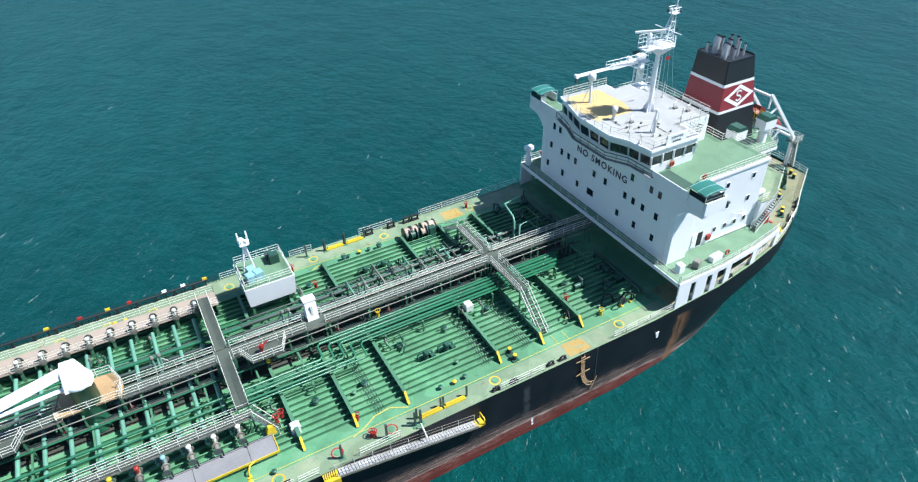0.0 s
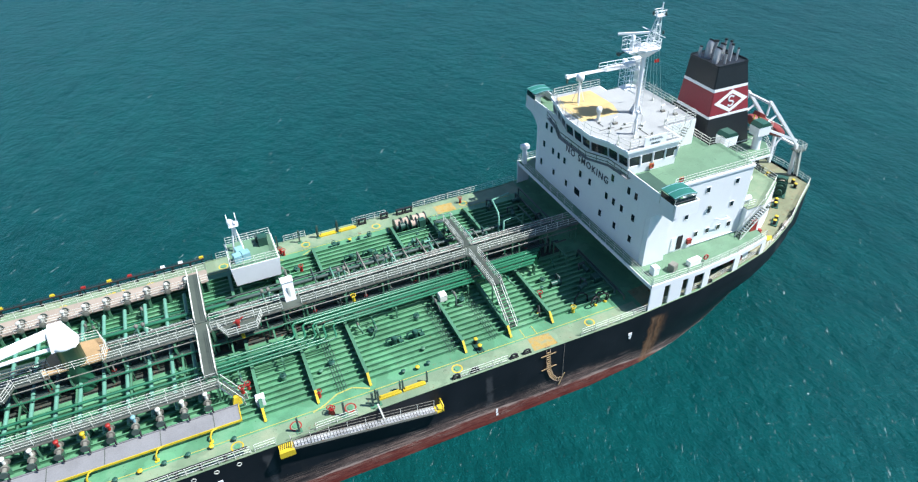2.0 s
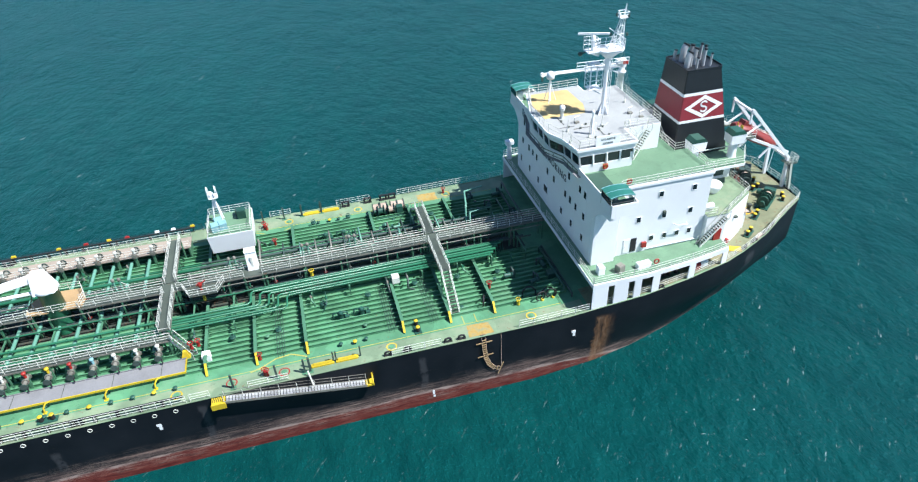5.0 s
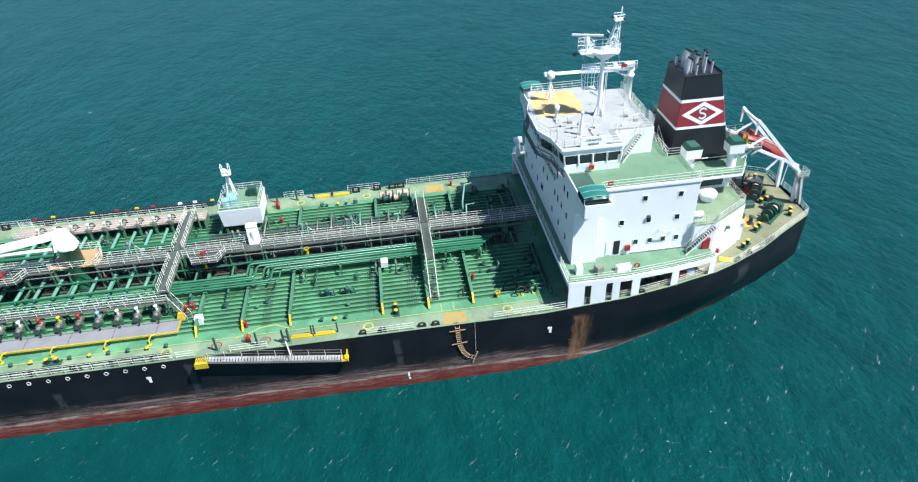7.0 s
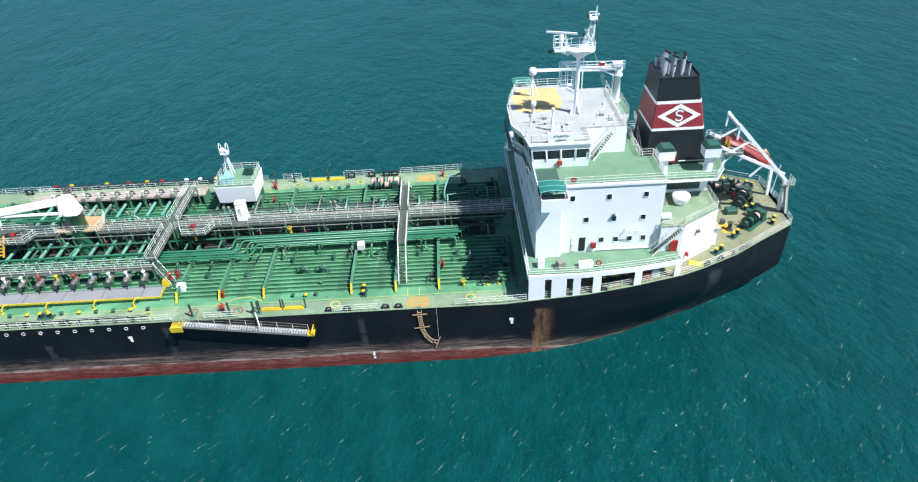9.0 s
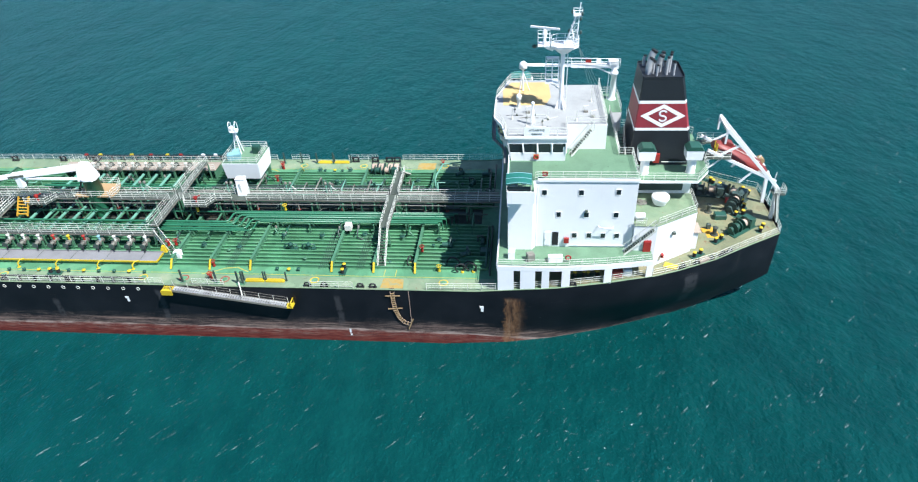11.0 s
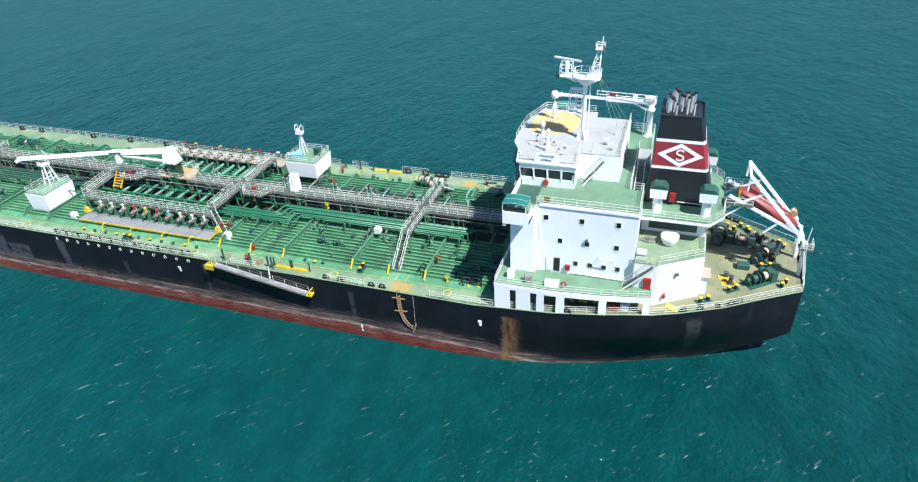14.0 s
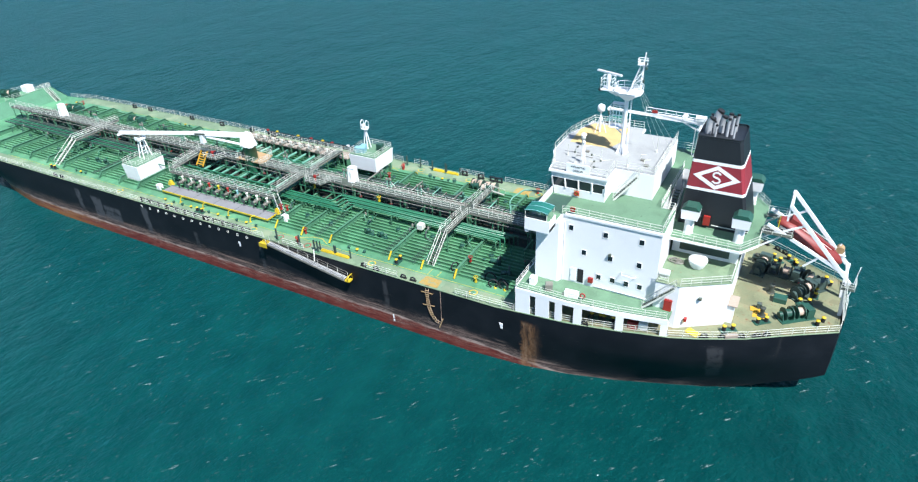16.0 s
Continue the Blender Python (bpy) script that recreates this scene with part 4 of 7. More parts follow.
def dome_mast(at, h, r, label):
    e = thing("satellite_dome", at, label, "antenna")
    part("stem", Mesh().lathe(0, 0, [(0.15, 0), (0.12, h + r * 0.4)], 8), "white", e)
    part("dome", Mesh().lathe(0, 0, [(r * 0.6, h), (r, h + r * 0.25), (r, h + r * 1.2), (r * 0.85, h + r * 1.65), (r * 0.45, h + r * 1.95), (0.03, h + r * 2.05)], 14), "white", e)
    for a in range(3):
        c, s = math.cos(a * math.tau / 3), math.sin(a * math.tau / 3)
        part("strut", Mesh().tube([(1.7 * r * c, 1.7 * r * s, 0), (0.15 * c, 0.15 * s, h * 0.75)], 0.05, 5), "white", e)


dome_mast((13.7, 5.7, TOPZ), 3.0, 0.52, "white satellite dome on a braced stem")
dome_mast((14.9, -4.6, TOPZ), 2.6, 0.2, "slim white pole with a small ball top")


def compass(at):
    e = thing("standard_compass", at, "white binnacle on the compass deck", "compass")
    part("pedestal", Mesh().lathe(0, 0, [(0.3, 0), (0.22, 0.3), (0.22, 1.0), (0.34, 1.1), (0.3, 1.5), (0.05, 1.6)], 10), "rail", e)
    part("hood", Mesh().lathe(0, 0, [(0.36, 1.45), (0.3, 1.7), (0.08, 1.82)], 10), "white", e)


compass((13.2, 0.4, TOPZ))
for at, h in (((12.4, -3.2, TOPZ), 1.6), ((14.2, -5.4, TOPZ), 2.2), ((20.3, -3.6, TOPZ), 1.4), ((22.5, 2.0, TOPZ), 2.2), ((11.6, -5.9, TOPZ), 1.3), ((16.8, -3.2, TOPZ), 1.5)):
    a = thing("whip_antenna", at, "thin white aerial on a small base", "antenna", "aerials")
    part("base", Mesh().lathe(0, 0, [(0.14, 0), (0.14, 0.3), (0.05, 0.4)], 8), "rail", a)
    part("rod", Mesh().tube([(0, 0, 0.3), (0.05, 0, h)], 0.04, 5), "rail", a)
for at in ((22.4, -2.6, TOPZ), (14.4, -1.4, TOPZ), (21.6, -1.2, TOPZ)):
    a = thing("deck_locker", at, "small pale grey fitting on the compass deck", "fitting", "roof fittings")
    part("box", Mesh().box(-0.25, 0.25, -0.2, 0.2, 0, 0.25), "service", a)
    part("pipe", Mesh().tube([(-0.3, 0, 0.35), (-0.3, 0, 0.8), (0.4, 0.2, 0.9)], 0.05, 5), "rail", a)


rnd = random.Random(21)
for k in range(8):
    x, y = rnd.uniform(12, 18), rnd.uniform(-7, 0)
    c = thing("cable_run", (x, y, TOPZ + 0.02), "thin cable conduit lying on the compass deck", "conduit", "roof conduits", rnd.choice((0, 90, 0, 90, 35)))
    part("conduit", Mesh().tube([(-rnd.uniform(0.6, 2.2), 0, 0.05), (0, 0.05, 0.09), (rnd.uniform(0.5, 1.8), 0, 0.05)], 0.035, 5), rnd.choice(["rail", "service", "service", "tray"]), c)
    part("clip", Mesh().box(-0.1, 0.1, -0.1, 0.1, 0, 0.2), "grate", c)


def provision_crane():
    base = ROOF + 0.03
    e = thing("provision_crane", (26.3, 10.4, base), "white provision crane on a tall post with its jib swung forward", "crane")
    part("post", Mesh().lathe(0, 0, [(0.65, 0), (0.5, 0.25), (0.43, 0.5), (0.4, 3.6), (0.58, 3.7), (0.58, 4.0), (0.42, 4.1), (0.38, 4.7)], 14), "white", e)
    part("post_ladder", Mesh().beam((-0.75, -0.25, 0), (-0.7, -0.25, 4.2), 0.05, 0.05).beam((-0.75, 0.25, 0), (-0.7, 0.25, 4.2), 0.05, 0.05), "white", e)
    tip = Vector((-12.4, -1.5, 5.7))
    j = part("jib", Mesh().prism([(-0.6, -0.28), (0.5, -0.28), (0.5, 0.28), (-0.6, 0.28)], 4.5, 5.2).beam((0.3, 0, 4.85), Vector((0.3, 0, 4.85)).lerp(tip, 0.5), 0.42, 0.55).beam(Vector((0.3, 0, 4.85)).lerp(tip, 0.49), tip, 0.28, 0.34), "white", e)
    part("jib_head", Mesh().tube([tip + Vector((0, -0.25, 0)), tip + Vector((0, 0.25, 0))], 0.26, 10), "white", j)
    part("hook_block", Mesh().box(tip.x - 0.1, tip.x + 0.1, tip.y - 0.12, tip.y + 0.12, 4.8, 5.5), "pipe_dark", j)
    part("brace", Mesh().beam((-0.3, 0, 3.7), (-2.6, -0.3, 4.8), 0.18, 0.18), "white", e)
    part("winch", Mesh().box(-0.9, 0.4, -0.45, 0.45, 5.2, 5.7), "white", e)
    part("drum", Mesh().tube([(-2.3, -0.4, 5.5), (-2.3, 0.3, 5.5)], 0.34, 10), "white", e)
    for z in (5.6, 6.05):
        part("jib_rail", Mesh().tube([(0.6, -0.6, z), (-7.4, -1.2, z + 0.45)], 0.04, 5), "white", e)
    for k in range(7):
        x = 0.6 - 1.33 * k
        part("jib_post", Mesh().tube([(x, -0.6 - 0.1 * k, 4.9 + 0.07 * k), (x, -0.6 - 0.1 * k, 6.05 + 0.075 * k)], 0.035, 4), "white", e)


provision_crane()

# ---- funnel and after decks ----
FDECK = 20.0
BDECK = 16.85


def funnel():
    e = thing("funnel", (0, 0, FDECK), "tapered black funnel with a red band edged in white", "funnel")
    def plan(z):
        k = z / 11.2
        x0, x1, w = 27.2 + 0.7 * k, 35.0 - 2.5 * k, 3.45 - 0.85 * k
        return [(x0 + 0.12, -w), (x1, -w), (x1 + 0.3, -w + 0.5), (x1 + 0.3, w - 0.5), (x1, w), (x0 + 0.12, w), (x0, w - 0.12), (x0, -w + 0.12)]
    for a, b, mat, name in ((0, 4.65, "fun_black", "lower_casing"), (4.65, 5.0, "white", "lower_stripe"), (5.0, 8.1, "fun_red", "red_band"), (8.1, 8.48, "white", "upper_stripe"), (8.48, 11.15, "fun_black", "top_casing")):
        part(name, Mesh().prism(plan(a), a, b, plan(b)), mat, e)
    rim = Mesh()
    pl = plan(11.2)
    for p, q in zip(pl, pl[1:] + pl[:1]):
        rim.beam((*p, 11.3), (*q, 11.3), 0.08, 0.22)
    part("rim", rim, "fun_black", e)
    # diamond emblem on both sides
    for s in (-1, 1):
        def y_at(z):
            return s * (3.45 - 0.85 * z / 11.2 + 0.03)
        cx, cz, a, h = 30.75, 6.55, 2.7, 1.5
        out = [(cx - a, cz), (cx, cz + h), (cx + a, cz), (cx, cz - h)]
        inn = [(cx + (x - cx) * 0.66, cz + (z - cz) * 0.66) for x, z in out]
        d = Mesh()
        v = [(x, y_at(z), z) for x, z in out + inn]
        d.add(v, [(i, (i + 1) % 4, 4 + (i + 1) % 4, 4 + i) if s > 0 else (4 + i, 4 + (i + 1) % 4, (i + 1) % 4, i) for i in range(4)])
        part("emblem", d, "white", e, "white diamond outline")
        # plain curved stroke inside the diamond
        sw = Mesh()
        arc = [(0.42 * math.cos(t), 0.33 + 0.33 * math.sin(t)) for t in [0.35 + k * (4.36 / 8) for k in range(9)]]
        arc = [(x, z) for x, z in arc] + [(-x, -z) for x, z in arc[::-1]]
        for (ax, az), (bx, bz) in zip(arc, arc[1:]):
            m = -s
            sw.beam((cx + ax * m, y_at(cz + az), cz + az), (cx + bx * m, y_at(cz + bz), cz + bz), 0.06, 0.2)
        part("emblem_stroke", sw, "white", e, "white curved stroke")
    # exhaust pipes
    for x, y, r, h, lean in ((28.7, -1.0, 0.36, 1.55, 0.35), (29.2, 0.9, 0.42, 1.8, 0.4), (30.0, -0.3, 0.34, 1.65, 0.25), (30.6, 1.3, 0.26, 1.5, 0.1), (30.8, -1.2, 0.18, 1.75, 0.08), (31.2, -0.5, 0.18, 1.85, 0.08), (31.5, 0.7, 0.18, 1.7, 0.08), (29.6, -1.7, 0.14, 1.1, 0.05), (28.5, 1.6, 0.2, 1.1, 0.1), (31.6, -1.5, 0.13, 1.3, 0.05), (29.3, -0.9, 0.12, 1.2, 0.05)):
        p = part("exhaust_pipe", Mesh().tube([(x, y, 10.9), (x, y, 11.2 + h * 0.75), (x + lean * 0.25, y, 11.2 + h * 0.95), (x + lean * 0.8, y, 11.2 + h * 1.15)], r, 12), "steel", e, "weathered steel exhaust pipe")
        part("mouth", Mesh().tube([(x + lean * 0.66, y, 11.2 + h * 1.10), (x + lean * 0.8, y, 11.2 + h * 1.15), (x + lean * 0.95, y, 11.2 + h * 1.22)], r * 1.06, 12), "black", p, "soot-black pipe end")
    part("fire_box", Mesh().box(30.2, 30.95, -3.85, -3.45, 0.5, 1.7), "red", e, "red fire hose box")
    part("side_pipe", Mesh().tube([(31.2, -4.0, 0.75), (35.4, -4.0, 0.75)], 0.06, 6), "rail", e)
    part("wall_fitting", Mesh().box(29.0, 29.5, -3.8, -3.55, 0.3, 1.8).box(29.7, 29.9, -3.8, -3.55, 0.6, 1.6), "black", e)


funnel()


def funnel_deck():
    e = thing("funnel_deck", (0, 0, 0), "green funnel deck on a white casing", "deck")
    plan = [(25.7, -7.4), (35.2, -7.4), (36.9, -4.9), (36.9, 4.9), (35.2, 7.4), (25.7, 7.4)]
    part("deck_plate", Mesh().prism(plan, FDECK - 0.35, FDECK), "white", e)
    part("deck_paint", Mesh().prism([(x * 0.999 + 0.03, y * 0.99) for x, y in plan], FDECK, FDECK + 0.02), "roof", e)
    part("casing", Mesh().box(27.3, 35.0, -5.2, 5.2, BDECK, FDECK - 0.35), "white", e)
    # plain dark panel added on the port side of the casing
    part("casing_louvre", Mesh().box(28.2, 34.0, -5.26, -5.19, BDECK + 0.5, BDECK + 2.2), "pipe_dark", e)
    railing([(27.3, -7.3, FDECK), (35.1, -7.3, FDECK), (36.8, -4.8, FDECK), (36.8, -2.6, FDECK)], "pale green railing round the funnel deck", step=1.4)
    railing([(36.8, 4.8, FDECK), (35.1, 7.3, FDECK), (27.3, 7.3, FDECK)], "pale green railing round the funnel deck", step=1.4)


funnel_deck()


def vent_head(at):
    e = thing("ventilator", at, "white ventilator trunk with a green topped hood", "ventilator", "ventilators")
    part("trunk", Mesh().lathe(0, 0, [(0.62, 0), (0.55, 0.2), (0.55, 2.4)], 12), "white", e)
    part("hood", Mesh().prism([(-0.95, -0.8), (0.95, -0.8), (0.95, 0.8), (-0.95, 0.8)], 2.1, 3.35, [(-1.05, -0.8), (1.05, -0.8), (1.05, 0.8), (-1.05, 0.8)]), "white", e)
    part("hood_top", Mesh().prism([(-1.07, -0.82), (1.07, -0.82), (1.07, 0.82), (-1.07, 0.82)], 3.35, 3.85, [(-0.6, -0.82), (0.6, -0.82), (0.6, 0.82), (-0.6, 0.82)]), "machine", e, "green hood top")
    return e


for at in ((28.9, -5.4, FDECK), (34.6, -5.2, FDECK), (34.6, 5.2, FDECK), (28.9, 5.4, FDECK)):
    vent_head(at)


def after_house():
    e = thing("engine_casing_house", (0, 0, 0), "white after deckhouse with slanted sides and green top", "deckhouse")
    plan = [(27.25, -12.6), (30.0, -12.6), (35.2, -9.4), (35.2, 9.4), (30.0, 12.6), (27.25, 12.6)]
    part("wall", Mesh().prism(plan, 10.4, BDECK - 0.02), "white", e)
    part("deck_top", Mesh().prism([(x + 0.0, y * 1.005) for x, y in plan], BDECK - 0.02, BDECK + 0.03), "strip", e)
    part("aft_door", Mesh().box(35.19, 35.26, -8.6, -7.8, 10.9, 12.9), "white", e)
    part("aft_locker", Mesh().box(35.2, 36.0, -8.9, -7.4, 10.8, 13.4), "white", e, "white door shelter against the wall")
    part("shelter_top", Mesh().box(35.15, 36.3, -9.1, -6.8, 13.4, 13.5), "pinkish", e, "brown-grey shelter top")
    part("wall_lamp", Mesh().box(32.1, 32.5, -11.6, -11.2, 14.9, 15.15), "grate", e)
    for z in (11.9, 12.2):
        part("fitting", Mesh().box(31.0, 31.3, -12.4, -11.9, z, z + 0.15), "red", e)
    railing([(30.05, -12.45, BDECK), (35.05, -9.35, BDECK), (35.05, -5.4, BDECK)], "white railing round the after house top", step=1.3)
    railing([(27.4, -12.45, BDECK), (28.6, -12.45, BDECK)], "white railing at the stair head", step=1.2)
    railing([(30.05, 12.45, BDECK), (35.05, 9.35, BDECK), (35.05, 5.4, BDECK)], "white railing round the after house top", step=1.3)
    ladder_stair((26.2, -13.2, PLAT), (29.6, -13.2, BDECK), 0.8, "white inclined stair up to the after house top")
    t = thing("water_tank", (30.9, -7.7, BDECK), "round white tank on the after house top", "tank")
    part("shell", Mesh().lathe(0, 0, [(0.75, 0.1), (1.05, 0.75), (1.12, 1.1), (1.08, 1.22), (0.2, 1.3)], 20), "white", t)
    part("foot", Mesh().lathe(0, 0, [(0.6, 0), (0.6, 0.15)], 12), "grate", t)
    h = thing("hose_heap", (28.3, -7.6, BDECK), "pale green coil of netting on deck", "net")
    m = Mesh()
    rnd = random.Random(5)
    for i in range(26):
        a = rnd.uniform(0, 6.28)
        r = rnd.uniform(0.2, 1.1)
        m.tube([(r * math.cos(a + t_), 0.6 * r * math.sin(a + t_), 0.1 + 0.5 * rnd.random() * (1.2 - r)) for t_ in (0, 0.6, 1.2)], 0.07, 5)
    part("net", m, "service", h)
    d = thing("life_raft", (27.9, -11.2, BDECK), "white life raft canister on a cradle", "life raft")
    part("canister", Mesh().tube([(-0.5, -0.3, 0.75), (0.6, -0.3, 0.75)], 0.38, 12), "white", d)
    part("cradle", Mesh().box(-0.4, 0.5, -0.5, -0.1, 0, 0.4), "rail", d)


after_house()


def free_fall_boat():
    e = thing("lifeboat_davit", (0, 0, 0), "white steel launching frame for a stern lifeboat", "davit")
    for y, x1 in ((-1.9, 46.9), (2.1, 46.6)):
        part("ramp_beam", Mesh().beam((37.2, y, 21.3), (x1 - 0.3, y, 16.7), 0.3, 0.35), "white", e)
        part("upper_beam", Mesh().beam((39.2, y, 24.2), (x1 + 0.3, y, 15.6), 0.34, 0.38), "white", e)
        part("post", Mesh().beam((47.2, y, 11.0), (46.9, y, 15.9), 0.4, 0.4), "white", e)
        for p, q in (((36.6, y, 19.2), (38.4, y, 20.6)), ((42.0, y, 16.6), (43.4, y, 18.2)), ((38.9, y, 20.6), (41.2, y, 22.0)), ((39.2, y, 22.2), (39.2, y, 24.3))):
            part("brace", Mesh().beam(p, q, 0.2, 0.2), "white", e)
    part("top_cross", Mesh().beam((39.3, -1.9, 23.9), (39.3, 2.1, 23.9), 0.28, 0.28), "white", e)
    part("foot_cross", Mesh().beam((46.8, -1.9, 15.8), (46.8, 2.1, 15.8), 0.3, 0.3), "white", e)
    part("boarding_gate", Mesh().beam((38.4, -1.5, 20.3), (38.4, -1.5, 22.0), 0.5, 0.12).beam((38.4, -0.6, 20.3), (38.4, -0.6, 22.0), 0.12, 0.12).beam((38.4, -1.5, 21.2), (38.4, -0.6, 21.2), 0.1, 0.1), "yellow", e, "yellow boarding gate")
    part("gallery_stay", Mesh().beam((36.6, -2.4, 18.2), (39.0, -2.2, 20.2), 0.16, 0.16), "white", e)
    for x0, x1, y0, y1, z in ((36.8, 40.2, -2.6, -0.6, FDECK + 0.32), (36.8, 40.2, 1.7, 2.7, FDECK + 0.32), (46.3, 47.8, -2.9, -1.4, 15.2)):
        part("gallery", Mesh().box(x0, x1, y0, y1, z, z + 0.08), "grate", e)
    railing([(36.9, -2.6, FDECK + 0.4), (40.0, -2.6, FDECK + 0.4)], "white railing of the embarkation gallery", step=1.1)
    railing([(46.4, -2.9, 15.28), (47.8, -2.9, 15.28), (47.8, -1.4, 15.28)], "white railing of the davit platform", step=0.8)
    ladder_stair((47.7, -2.6, 11.0), (46.9, -2.6, 15.2), 0.6, "white steep ladder to the davit platform")
    b = thing("lifeboat", (0, 0, 0), "faded red enclosed lifeboat tilted on its launching ramp", "lifeboat")
    a, c = Vector((38.3, 0.1, 21.15)), Vector((45.9, 0.1, 16.95))
    d = (c - a)
    up = Vector((-d.z, 0, d.x)).normalized()
    up = up if up.z > 0 else -up
    hull_m, n = Mesh(), 12
    prof = [(0.0, 0.55, 0.5), (0.06, 0.95, 0.85), (0.2, 1.28, 1.1), (0.5, 1.38, 1.2), (0.75, 1.2, 1.05), (0.92, 0.7, 0.7), (1.0, 0.2, 0.3)]
    v = []
    for k, w, hh in prof:
        o = a + d * k
        for q in range(n):
            t = q * math.tau / n
            v.append(o + Vector((0, 1, 0)) * (1.15 * w * math.cos(t)) + up * (0.88 * hh * math.sin(t) * (1.0 if math.sin(t) > 0 else 0.85)))
    f = [(i * n + q, i * n + (q + 1) % n, (i + 1) * n + (q + 1) % n, (i + 1) * n + q) for i in range(len(prof) - 1) for q in range(n)]
    hull_m.add(v, f, True).add(v[:n], [tuple(range(n))[::-1]]).add(v[-n:], [tuple(range(n))])
    part("boat_hull", hull_m, "boat", b)
    for yy in (-0.75, 0.75):
        part("grab_rail", Mesh().tube([a + d * k_ + Vector((0, yy, 0)) + up * 1.02 for k_ in (0.25, 0.5, 0.75)], 0.04, 5), "rail", b)
    part("canopy_ridge", Mesh().beam(a + d * 0.26 + up * 1.0, a + d * 0.8 + up * 0.9, 0.5, 0.16), "boat", b)
    part("cabin", Mesh().beam(a + d * 0.10 + up * 0.95, a + d * 0.24 + up * 1.0, 1.2, 0.7), "boat", b)
    part("fender_band", Mesh().beam(a + d * 0.03 + Vector((0, -1.32, 0)), a + d * 0.9 + Vector((0, -1.1, 0)), 0.12, 0.18).beam(a + d * 0.03 + Vector((0, 1.32, 0)), a + d * 0.9 + Vector((0, 1.1, 0)), 0.12, 0.18), "rail", b)
    w = thing("rescue_hook_gear", (45.6, 2.3, 16.9), "pale winch gear on the davit beam", "winch")
    part("drum", Mesh().tube([(0, -0.4, 0.6), (0, 0.5, 0.6)], 0.5, 12), "tan", w)
    part("frame", Mesh().box(-0.6, 0.6, -0.5, 0.6, 0, 0.2).beam((-0.6, 0, 0), (0, 0, 1.4), 0.1, 0.1), "white", w)
    f2 = railing([(36.9, 2.6, FDECK + 0.4), (40.0, 2.6, FDECK + 0.4)], "white railing of the embarkation gallery", step=1.1)
    f1 = thing("flag_staff", (48.0, 2.4, 11.0), "thin white staff at the stern", "pole")
    part("staff", Mesh().tube([(0, 0, 0), (0.3, 0, 4.6)], 0.05, 6), "white", f1)


free_fall_boat()


def bollard(at, turn=0.0, group="bollards"):
    e = thing("bollard", at, "black twin bollard with yellow tops", "bollard", group, turn)
    part("base", Mesh().box(-1.0, 1.0, -0.4, 0.4, 0, 0.12), "machine", e)
    for x in (-0.55, 0.55):
        p = part("bitt", Mesh().lathe(x, 0, [(0.23, 0.1), (0.23, 0.75)], 12), "black", e)
        part("cap", Mesh().lathe(x, 0, [(0.26, 0.75), (0.25, 0.82), (0.16, 0.85)], 12), "yellow", p)
    return e


def winch(at, turn=0.0, material="machine"):
    e = thing("mooring_winch", at, "dark green mooring winch with rope drums", "winch", "mooring winches", turn)
    part("bed", Mesh().box(-2.2, 2.2, -0.9, 0.9, 0, 0.18), material, e)
    for x, w in ((-1.2, 0.9), (0.3, 0.9)):
        d = part("drum", Mesh().tube([(x - w / 2, 0, 0.95), (x + w / 2, 0, 0.95)], 0.5, 14), "rope" if x > 0 else material, e, "rope-filled drum" if x > 0 else "")
        for q in (x - w / 2, x + w / 2):
            part("flange", Mesh().tube([(q - 0.04, 0, 0.95), (q + 0.04, 0, 0.95)], 0.82, 16), material, d)
    part("gearbox", Mesh().box(1.0, 1.9, -0.75, 0.75, 0.15, 1.5), material, e)
    part("motor", Mesh().tube([(1.3, 0.6, 0.7), (1.3, 1.6, 0.7)], 0.38, 10), material, e)
    part("warping_head", Mesh().lathe(0, 0, [(0.1, 0), (0.1, 0.1)], 6).tube([(-2.3, 0, 0.95), (-1.9, 0, 0.95)], 0.34, 12), material, e)
    for x in (-1.85, -0.45, 0.95):
        part("pedestal", Mesh().prism([(x - 0.1, -0.6), (x + 0.1, -0.6), (x + 0.1, 0.6), (x - 0.1, 0.6)], 0.15, 1.1, [(x - 0.1, -0.2), (x + 0.1, -0.2), (x + 0.1, 0.2), (x - 0.1, 0.2)]), material, e)
    return e


MZ = 10.85
ladder_stair((26.3, -4.4, FDECK), (26.3, 0.2, ROOF), 0.9, "white stair from the funnel deck to the bridge deck")
winch((42.6, -4.6, MZ), 38)
winch((40.4, 4.2, MZ), -10, "pipe_dark")
winch((37.6, 4.8, MZ), 80, "pipe_dark")
winch((43.5, 3.6, MZ + 0.05), -40, "pipe_dark")
for at, tu in (((35.9, -10.4, MZ), 35), ((39.2, -7.2, MZ), 40), ((45.3, -4.6, MZ), 60), ((41.0, 8.0, MZ), -40), ((38.7, 6.8, MZ), -50), ((44.4, 1.2, MZ), 90), ((45.6, 4.6, MZ), -60)):
    bollard(at, tu)


